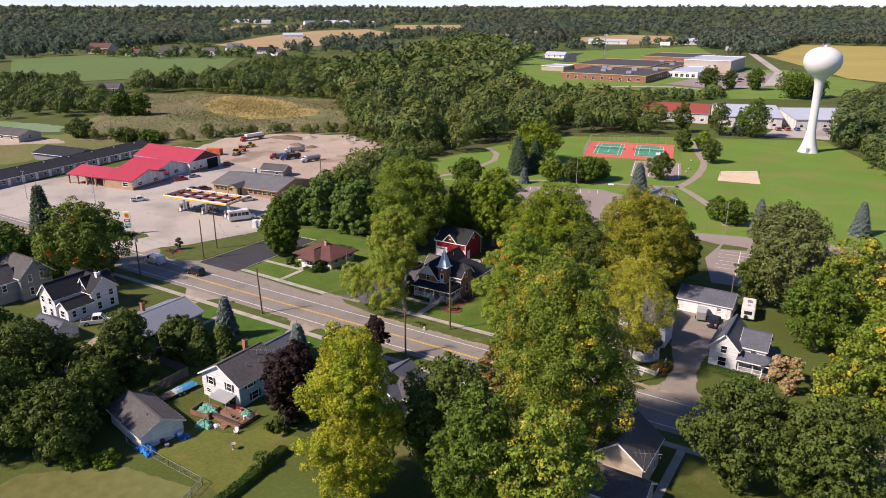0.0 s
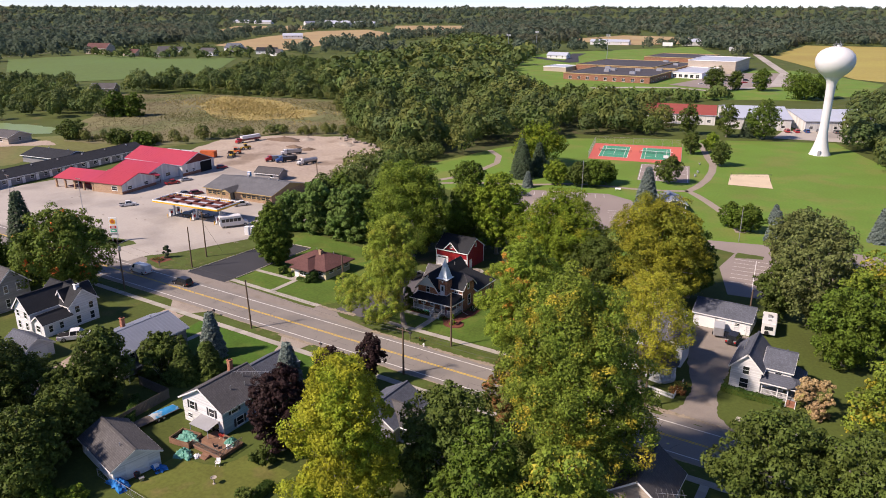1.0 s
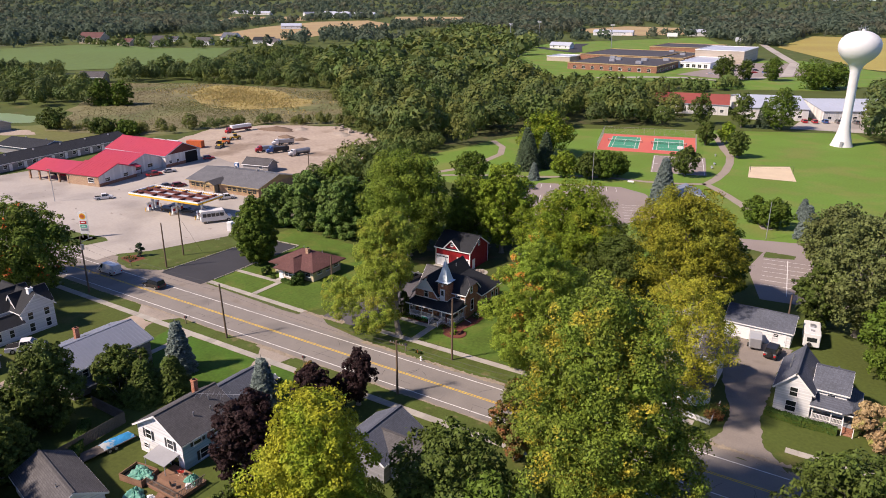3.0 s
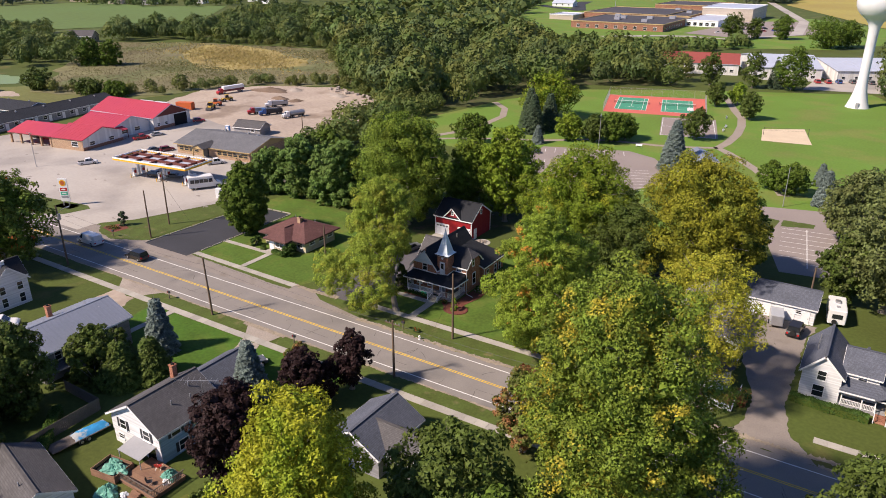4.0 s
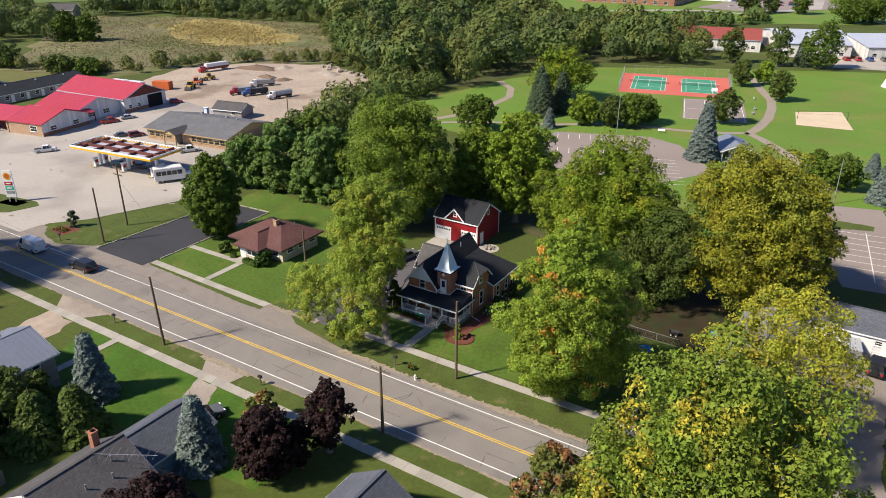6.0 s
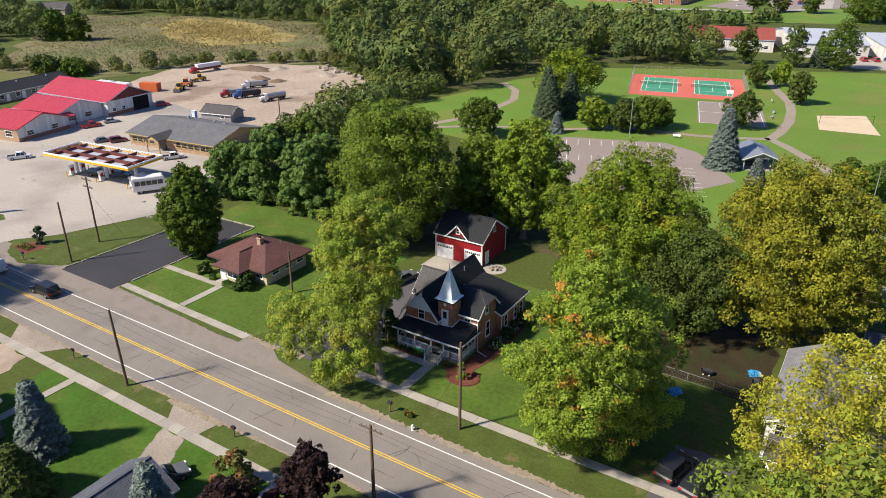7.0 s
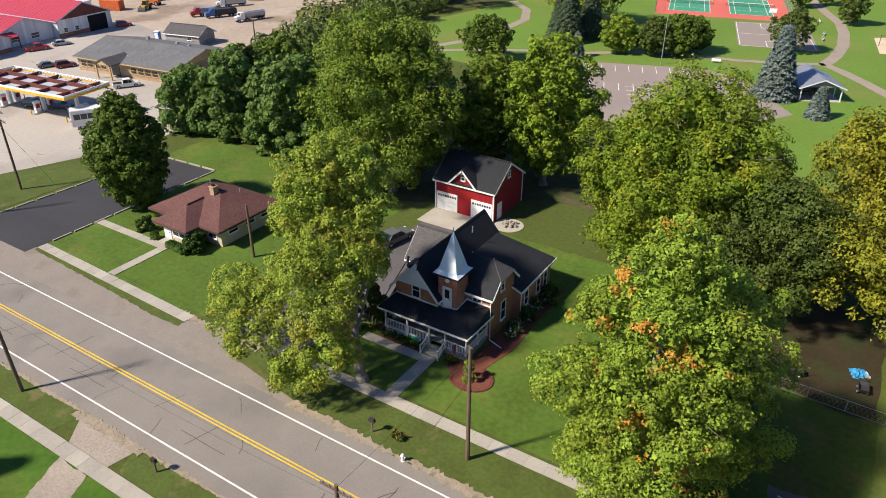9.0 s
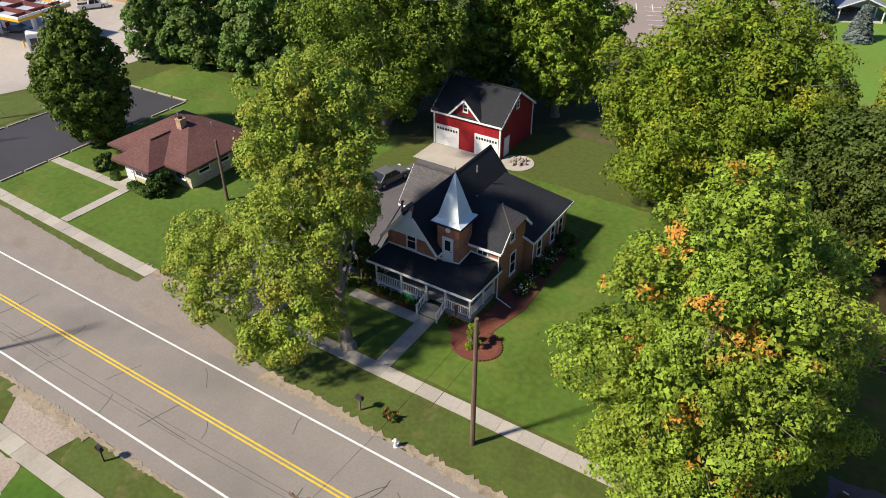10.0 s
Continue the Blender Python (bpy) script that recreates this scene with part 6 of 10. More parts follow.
def ranch_house():
    e = thing("ranch_house", "low cream brick ranch house with red-brown hip roof", "house")
    part("wall", Geo().box(-39.2, 20.2, -0.1, -29.0, 28.3, 2.45).box(-36.2, 18.2, -0.1, -32.0, 20.3, 2.4), BRICK_CREAM, e)
    hip_roof(e, -40.0, -28.2, 19.3, 29.2, 2.45, 4.6, SH_BROWN, 4.6, trim=TRIM_BRN)
    hip_roof(e, -36.9, -31.3, 17.4, 25.6, 2.42, 4.0, SH_BROWN, 2.9, axis="y", trim=TRIM_BRN)
    chimney(e, -33.2, 23.6, 4.0, 5.1, 0.7, BRICK_TAN)
    vent_pipes(e, [(-36, 25.5, 4.2), (-31.6, 26, 3.9)])
    window(e, "S", -33.6, 18.2, 1.45, 1.9, 1.1, mullion=True)
    door(e, "S", -35.5, 18.2, 0.1, 0.95, 2.05, PAINT_W)
    window(e, "S", -30.4, 20.2, 1.4, 1.2, 1.1)
    window(e, "S", -38.0, 20.2, 1.4, 1.2, 1.1)
    for y in (22.0, 24.6, 27.0):
        window(e, "E", -29.0, y, 1.55, 1.3, 0.7)
    part("step", Geo().box(-36.1, 17.0, 0, -34.6, 18.2, 0.16), CONCRETE, e)


ranch_house()


def house_white_right():
    e = thing("white_house", "white clapboard house with slate roof and corner porch", "house")
    gable_block(e, 54.1, 58.5, 18.8, 27.6, 4.0, 6.3, "y", SIDING_W, SH_SLATE, 0.35)
    gable_block(e, 58.5, 62.4, 20.8, 26.0, 4.0, 6.0, "x", SIDING_W, SH_SLATE, 0.3)
    window(e, "S", 56.3, 18.8, 3.45, 0.9, 1.2)
    window(e, "S", 56.2, 18.8, 1.3, 1.2, 1.5)
    window(e, "S", 60.6, 20.8, 3.3, 0.9, 1.0)
    window(e, "S", 60.9, 20.8, 1.4, 1.1, 1.3)
    window(e, "E", 62.4, 23.4, 3.0, 0.8, 1.2)
    for y in (21, 25):
        window(e, "W", 54.1, y, 3.3, 0.8, 1.1)
        window(e, "W", 54.1, y, 1.3, 0.8, 1.4)
    door(e, "S", 59.3, 20.8, 0.4, 0.9, 2.0, PAINT_W, lite=True)
    part("porch_deck", Geo().box(58.5, 18.6, 0, 63.6, 20.8, 0.4).box(62.4, 20.8, 0, 63.9, 25.0, 0.4), PAINT_GREY, e)
    r = part("porch_roof", Geo().slab([(58.4, 18.2, 2.45), (64.2, 18.2, 2.45), (62.4, 20.9, 3.1), (58.4, 20.9, 3.1)], 0.12).slab([(64.2, 18.2, 2.45), (64.2, 25.4, 2.45), (62.4, 25.4, 3.1), (62.4, 20.9, 3.1)], 0.12), SH_SLATE, e)
    boards(r, "fascia", [((58.4, 18.18, 2.43), (64.2, 18.18, 2.43)), ((64.22, 18.2, 2.43), (64.22, 25.4, 2.43))], 0.06, 0.18, PAINT_W)
    part("porch_gable", Geo().slab([(62.2, 17.9, 2.45), (63.2, 17.9, 3.0), (63.2, 19.8, 3.0), (62.2, 19.8, 2.45)], 0.1).slab([(64.2, 17.9, 2.45), (63.2, 17.9, 3.0), (63.2, 19.8, 3.0), (64.2, 19.8, 2.45)], 0.1), SH_SLATE, r)
    for x, y in ((58.8, 18.7), (61.0, 18.7), (62.4, 18.7), (63.8, 18.7), (63.8, 21.5), (63.8, 24.8)):
        part("porch_post", Geo().cbox(x, y, 0.4, 0.13, 0.13, 2.05), PAINT_W, e)
    railing(e, (58.8, 18.7), (62.4, 18.7), 0.4, 0.8)
    for i in range(5):
        part("step", Geo().box(62.5, 18.6 - 0.3 * (i + 1), 0, 63.7, 18.6 - 0.3 * i, 0.4 - 0.08 * i), BRICK_BRN, e)
    for x in (62.45, 63.75):
        part("stair_railing", Geo().beam((x, 18.6, 1.3), (x, 16.9, 0.9), 0.07, 0.07).cbox(x, 16.95, 0, 0.1, 0.1, 0.95), PAINT_W, e)
    vent_pipes(e, [(55.2, 22, 5.5), (55.2, 23.6, 5.5), (55.2, 25.2, 5.5)])
    gable_block(e, 59.5, 62.0, 26.0, 29.0, 2.4, 3.6, "y", SIDING_W, SH_SLATE, 0.25)


house_white_right()


def white_garage():
    e = thing("white_garage", "long white garage with dark slate roof", "garage")
    gable_block(e, 43.6, 53.5, 39.5, 46.2, 2.7, 4.3, "x", SIDING_W, SH_SLATE, 0.3)
    garage_door(e, "S", 46.0, 39.5, 2.6, 2.1)
    garage_door(e, "S", 49.4, 39.5, 2.6, 2.1)
    door(e, "S", 52.3, 39.5, 0, 0.9, 2.0)
    window(e, "S", 51.3, 39.5, 1.7, 0.7, 0.5)


white_garage()


def turret_house():
    e = thing("porch_house", "pale house with grey roof and round corner porch", "house")
    gable_block(e, 36.8, 43.6, 19.0, 33.0, 4.8, 6.6, "y", SIDING_W, SH_PALE, 0.35)
    gable_block(e, 43.6, 46.2, 21.0, 26.0, 4.6, 6.6, "x", SIDING_W, SH_GREY, 0.3)
    for x in (38.0, 41.5):
        window(e, "S", x, 19.0, 3.9, 0.8, 1.3)
        window(e, "S", x, 19.0, 1.5, 0.9, 1.5)
    window(e, "E", 46.2, 23.5, 3.6, 0.8, 1.3)
    window(e, "E", 43.6, 29.5, 3.6, 0.8, 1.3)
    cx, cy = 44.2, 16.4
    part("porch_deck", Geo().tube((cx, cy, 0), (cx, cy, 0.55), 2.4, n=20).box(37.5, 16.4, 0, 44.2, 19.0, 0.55), PAINT_W, e)
    r = part("porch_roof", Geo().lathe([(2.75, 2.75), (2.75, 2.87), (1.9, 3.25), (1.85, 4.4), (2.1, 4.4), (0.02, 6.3)], 20, cx, cy).slab([(37.2, 15.9, 2.75), (43.0, 15.9, 2.75), (43.0, 19.0, 3.4), (37.2, 19.0, 3.4)], 0.12), SH_GREY, e)
    for i in range(9):
        a = -2.6 + i * 0.42
        part("porch_post", Geo().cbox(cx + 2.25 * math.cos(a), cy + 2.25 * math.sin(a), 0.55, 0.12, 0.12, 2.25), PAINT_W, e)
        if i < 8:
            b = a + 0.42
            railing(e, (cx + 2.25 * math.cos(a), cy + 2.25 * math.sin(a)), (cx + 2.25 * math.cos(b), cy + 2.25 * math.sin(b)), 0.55, 0.8)
    for x in (38, 40):
        part("porch_post", Geo().cbox(x, 16.3, 0.55, 0.12, 0.12, 2.2), PAINT_W, e)
    railing(e, (37.6, 16.4), (42.0, 16.4), 0.55, 0.8)


turret_house()


def blue_house():
    e = thing("split_level_house", "two-storey house with white gable, pale blue sides and grey shingle roof", "house")
    part("wall", Geo().box(-9.6, -32.3, -0.1, -1.6, -24.2, 4.0), SIDING_B, e)
    part("wall", Geo().box(-9.65, -32.42, 1.75, -1.55, -32.3, 4.0).box(-9.62, -32.36, -0.1, -1.58, -32.3, 1.75), SIDING_W, e)
    part("wall", Geo().add([(-9.65, -32.42, 4.0), (-1.55, -32.42, 4.0), (-5.6, -32.42, 6.3), (-9.65, -32.2, 4.0), (-1.55, -32.2, 4.0), (-5.6, -32.2, 6.3)], [(0, 1, 2), (5, 4, 3), (0, 2, 5, 3), (1, 4, 5, 2)]), SIDING_W, e)
    gable_roof(e, -9.6, -1.6, -32.3, -24.2, 4.0, 6.3, "y", SH_GREY, 0.5)
    for x in (-7.6, -3.6):
        window(e, "S", x, -32.42, 3.0, 1.0, 1.2, shutter=DARKMETAL)
    window(e, "S", -8.4, -32.36, 1.1, 0.8, 0.6)
    for y in (-30.2, -27.2):
        window(e, "E", -1.6, y, 3.1, 1.1, 0.9, shutter=DARKMETAL)
    window(e, "E", -1.6, -29.4, 1.0, 1.2, 1.2, shutter=DARKMETAL)
    door(e, "S", -3.2, -32.36, 0, 1.5, 1.6, GLASS_D, PAINT_W)
    part("awning", Geo().slab([(-5.9, -34.6, 1.75), (-2.2, -34.6, 1.75), (-2.2, -32.4, 2.15), (-5.9, -32.4, 2.15)], 0.06).cbox(-5.8, -34.5, 0, 0.07, 0.07, 1.7).cbox(-2.3, -34.5, 0, 0.07, 0.07, 1.7), PAINT_GREY, e, "grey corrugated awning")
    chimney(e, -7.4, -25.4, 5.0, 6.9, 0.6, BRICK)
    vent_pipes(e, [(-3.4, -29, 5.2), (-4.2, -26.0, 5.7), (-3.0, -26.8, 5.0)])
    gable_block(e, -10.6, -4.6, -24.2, -15.0, 2.5, 4.2, "y", SIDING_B, SH_SLATE, 0.35)
    a = part("roof_antenna", Geo().tube((-2.9, -25.2, 4.6), (-2.9, -25.2, 6.4), 0.025, n=6).tube((-5.6, -26.8, 6.3), (-0.6, -23.9, 6.3), 0.02, n=6), METAL, e, "old television antenna")
    for i in range(9):
        f = i / 8
        x, y = -5.4 + 4.6 * f, -26.7 + 2.7 * f
        part("antenna_rod", Geo().tube((x - 0.5 * (1 - 0.4 * f), y + 0.8 * (1 - 0.4 * f), 6.3), (x + 0.5 * (1 - 0.4 * f), y - 0.8 * (1 - 0.4 * f), 6.3), 0.012, n=5), METAL, a)
    return e


blue_house()


def back_shed():
    e = thing("shed", "white shed with grey shingle roof and blue tarp along its side", "shed", at=pose(-9.0, -43.0, 0, rz=-12))
    gable_block(e, -5.0, 5.0, -3.0, 3.0, 2.3, 3.8, "x", SIDING_W, SH_GREY, 0.35)
    garage_door(e, "E", 5.0, 0, 2.6, 2.0)
    vent_pipes(e, [(2.5, -0.8, 3.5)])


back_shed()


def grey_house():
    e = thing("grey_house", "grey-sided house with blue-grey standing seam metal roof", "house")
    gable_block(e, -36.6, -27.2, -30.2, -17.6, 4.3, 6.0, "y", SIDING_G, METAL_GREY, 0.45, ribs=0.6)
    for y in (-28, -23.8, -19.8):
        window(e, "E", -27.2, y, 3.3, 0.8, 1.2)
    for y in (-26, -21):
        window(e, "E", -27.2, y, 1.1, 0.9, 1.2)
    for x in (-34, -30):
        window(e, "S", x, -30.2, 3.2, 0.9, 1.2)
    chimney(e, -34.2, -24.5, 5.0, 6.8, 0.6)
    vent_pipes(e, [(-33, -20.0, 5.6), (-30.6, -19.5, 5.2)])
    part("porch_roof", Geo().slab([(-27.2, -30.4, 2.6), (-27.2, -27.0, 2.6), (-25.2, -27.0, 2.1), (-25.2, -30.4, 2.1)], 0.1), SH_SLATE, e)
    for y in (-30.2, -27.2):
        part("porch_post", Geo().cbox(-25.4, y, 0, 0.1, 0.1, 2.1), PAINT_W, e)


grey_house()


def farm_house():
    e = thing("farmhouse", "white farmhouse with black cross-gabled roofs and white chimney", "house")
    gable_block(e, -62.0, -52.4, -23.0, -17.6, 4.4, 6.8, "x", SIDING_W, SH_BLACK, 0.35)
    gable_block(e, -60.5, -55.5, -28.6, -19.0, 4.4, 6.9, "y", SIDING_W, SH_BLACK, 0.35)
    gable_block(e, -55.5, -52.2, -28.2, -23.0, 2.7, 3.9, "y", SIDING_W, SH_BLACK, 0.3)
    gable_block(e, -57.4, -54.0, -22.6, -17.0, 4.4, 6.6, "y", SIDING_W, SH_BLACK, 0.3)
    chimney(e, -53.6, -20.4, 4.5, 7.4, 0.75, PAINT_W)
    for y in (-21.6, -18.9):
        window(e, "E", -52.4, y, 3.2, 0.8, 1.2)
        window(e, "E", -52.4, y, 1.2, 0.8, 1.4)
    for y in (-27, -25):
        window(e, "E", -52.2, y, 1.4, 0.7, 1.2)
    for x in (-59.3, -56.9):
        window(e, "S", x, -28.6, 3.5, 0.8, 1.2)
        window(e, "S", x, -28.6, 1.3, 0.8, 1.4)
    window(e, "S", -54.0, -28.2, 1.4, 1.2, 1.2)


farm_house()


def grey_gable_house():
    e = thing("grey_gable_house", "old grey house with steep gables and tall windows", "house")
    gable_block(e, -80.0, -70.0, -27.0, -20.5, 5.2, 8.2, "x", SIDING_G, SH_GREY, 0.4)
    gable_block(e, -77.0, -71.5, -32.0, -27.0, 4.6, 7.2, "y", SIDING_G, SH_GREY, 0.35)
    for y in (-25, -22.6):
        window(e, "E", -70.0, y, 4.4, 0.7, 1.4)
        window(e, "E", -70.0, y, 1.6, 0.7, 1.5)
    window(e, "E", -71.5, -29.5, 3.2, 0.8, 1.3)


grey_gable_house()


def small_garage():
    e = thing("small_garage", "small white garage with dark roof", "garage")
    gable_block(e, -52.0, -45.2, -35.6, -30.6, 2.3, 3.8, "x", SIDING_W, SH_SLATE, 0.3)
    garage_door(e, "E", -45.2, -33.1, 2.5, 2.0)


small_garage()


def road_house():
    e = thing("grey_roof_house", "low house with dark grey cross-gabled shingle roof", "house")
    gable_block(e, 12.6, 19.4, -21.8, -14.0, 2.9, 4.9, "y", SIDING_G, SH_SLATE, 0.4)
    gable_block(e, 16.0, 22.6, -20.6, -16.2, 2.9, 4.5, "x", SIDING_G, SH_GREY, 0.4)
    for y in (-19, -16):
        window(e, "W", 12.6, y, 1.5, 0.9, 1.2)
    window(e, "E", 22.6, -18.4, 1.5, 1.2, 1.2)
    for x in (14.4, 17.6):
        window(e, "N", x, -14.0, 1.5, 0.9, 1.2)


road_house()


def corner_house():
    e = thing("grey_gable_cottage", "cottage with steep dark grey roof and tan front", "house")
    gable_block(e, 48.6, 55.0, -20.5, -13.0, 4.2, 6.6, "y", SIDING_T, SH_GREY, 0.4)
    gable_block(e, 49.5, 56.5, -26.0, -20.5, 2.6, 4.4, "x", SIDING_T, SH_GREY, 0.35)
    window(e, "E", 55.0, -17.0, 3.2, 0.8, 1.2)
    window(e, "E", 55.0, -15.0, 1.3, 0.9, 1.2)
    window(e, "N", 51.8, -13.0, 3.6, 0.8, 1.2)
    a = part("roof_antenna", Geo().tube((55.2, -21.0, 3.8), (55.2, -21.0, 6.6), 0.025, n=6).tube((54.0, -21.6, 6.5), (57.0, -20.2, 6.5), 0.02, n=6), METAL, e)
    for i in range(6):
        x, y = 54.2 + 0.5 * i, -21.5 + 0.24 * i
        part("antenna_rod", Geo().tube((x - 0.4, y + 0.8, 6.5), (x + 0.4, y - 0.8, 6.5), 0.012, n=5), METAL, a)


corner_house()


def brick_cottage():
    e = thing("brick_cottage", "small red brick building with grey roof beside a car park", "house")
    gable_block(e, 74.0, 86.0, 76.0, 86.0, 3.0, 5.2, "x", BRICK_BRN, SH_GREY, 0.4)
    for x in (77, 81):
        window(e, "S", x, 76.0, 1.6, 1.2, 1.2)
    window(e, "W", 74.0, 80.5, 1.6, 1.2, 1.2)


brick_cottage()

# ---- filling station and works ----
def canopy():
    e = thing("fuel_canopy", "open steel fuel canopy with yellow and white fascia on white columns", "canopy", at=pose(-90.6, 37.2, 0, rz=7))
    L, W, z0, z1 = 11.6, 4.4, 4.5, 5.3
    f = Geo()
    for a, b in (((-L, -W), (L, -W)), ((L, -W), (L, W)), ((L, W), (-L, W)), ((-L, W), (-L, -W))):
        f.beam((*a, z1), (*b, z1), 0.12, 0.34)
    part("fascia", f, PAINT_W, e, "white upper fascia")
    f = Geo()
    for a, b in (((-L, -W), (L, -W)), ((L, -W), (L, W)), ((L, W), (-L, W)), ((-L, W), (-L, -W))):
        f.beam((*a, z1 - 0.34), (*b, z1 - 0.34), 0.14, 0.4)
    part("fascia", f, YELLOW_P, e, "yellow lower fascia")
    part("deck", Geo().box(-L + 0.1, -W + 0.1, z0, L - 0.1, W - 0.1, z0 + 0.15), METAL_WHITE, e)
    for y in (-1.6, 1.6):
        part("beam", Geo().box(-L + 0.2, y - 0.15, z0 + 0.15, L - 0.2, y + 0.15, z1 - 0.05), RUST_M, e)
    for x in (-9.5, -4.8, 0, 4.8, 9.5):
        part("beam", Geo().box(x - 0.15, -W + 0.2, z0 + 0.15, x + 0.15, W - 0.2, z1 - 0.15), RUST_M, e)
    for i in range(28):
        x = -L + 0.5 + i * (2 * L - 1) / 27
        part("strut", Geo().beam((x, W - 0.1, z1 - 0.05), (x, W - 0.9, z0 + 0.2), 0.1, 0.1), METAL, e)
    for x in (-8.4, 0, 8.4):
        part("column", Geo().cbox(x, 0, 0, 0.5, 0.5, z0), PAINT_W, e)
        part("island", Geo().cbox(x, 0, 0, 1.3, 4.4, 0.18), CONCRETE, e)
        for y in (-1.3, 1.3):
            p = part("fuel_pump", Geo().cbox(x, y, 0.18, 0.5, 0.95, 1.55).cbox(x, y, 1.73, 0.6, 1.05, 0.35), PAINT_W, e, "white fuel pump")
            part("pump_panel", Geo().box(x + 0.25, y - 0.35, 0.9, x + 0.27, y + 0.35, 1.6), RED_P, p)
        for y in (-2.6, 2.6):
            part("bollard", Geo().tube((x, y, 0), (x, y, 1.0), 0.1, n=10), YELLOW_P, e)


canopy()


def store():
    e = thing("store", "long brick store with low grey roof and timber eaves", "shop", at=pose(-97.5, 66.0, 0, rz=7))
    L, W = 12.6, 8.6
    part("wall", gable_walls(-L, L, -W, W, 2.9, 4.9, "x"), BRICK_TAN, e)
    gable_roof(e, -L, L, -W, W, 2.9, 4.9, "x", SH_STORE, 0.7, trim=PAINT_TAN)
    part("gable_board", Geo().add([(L + 0.02, -W, 2.9), (L + 0.02, W, 2.9), (L + 0.02, 0, 4.8), (L - 0.05, -W, 2.9), (L - 0.05, W, 2.9), (L - 0.05, 0, 4.8)], [(0, 1, 2), (5, 4, 3), (0, 2, 5, 3), (1, 4, 5, 2), (0, 3, 4, 1)]), PAINT_TAN, e)
    part("eave_band", Geo().box(-L, -W - 0.06, 2.2, L, -W, 2.75), PAINT_TAN, e)
    for x in (-11, -9.2, -7.4, -5.6, 2.4, 4.2, 6.0, 7.8, 9.6, 11.2):
        window(e, "S", x, -W, 1.55, 1.4, 1.1, PAINT_TAN)
    part("porch_roof", Geo().slab([(-4.6, -W - 3.2, 2.9), (-2.4, -W - 3.2, 4.0), (-2.4, -W + 3, 4.0), (-4.6, -W + 1, 2.9)], 0.15).slab([(-0.2, -W - 3.2, 2.9), (-2.4, -W - 3.2, 4.0), (-2.4, -W + 3, 4.0), (-0.2, -W + 1, 2.9)], 0.15), SH_GREY, e)
    part("porch_gable", Geo().add([(-4.4, -W - 3.0, 2.85), (-0.4, -W - 3.0, 2.85), (-2.4, -W - 3.0, 3.85), (-4.4, -W - 2.9, 2.85), (-0.4, -W - 2.9, 2.85), (-2.4, -W - 2.9, 3.85)], [(0, 1, 2), (5, 4, 3), (0, 2, 5, 3), (1, 4, 5, 2), (0, 3, 4, 1)]), PAINT_TAN, e)
    for x in (-4.2, -0.6):
        part("porch_post", Geo().cbox(x, -W - 2.9, 0, 0.25, 0.25, 2.8), PAINT_TAN, e)
    door(e, "S", -2.4, -W, 0, 2.0, 2.2, GLASS_D, DARKMETAL)
    for x, y in ((3, 3), (7, 2), (-6, 4)):
        part("roof_vent", Geo().cbox(x, y, 3.9, 0.6, 0.6, 0.8), METAL, e)


store()


def back_shop():
    e = thing("back_shop", "small grey-roofed outbuilding behind the store", "shed", at=pose(-109, 84, 0, rz=12))
    gable_block(e, -4.6, 4.6, -2.8, 2.8, 2.4, 3.9, "x", SIDING_G, SH_GREY, 0.4)
    window(e, "S", 2, -2.8, 1.6, 1.2, 1.0)


back_shop()


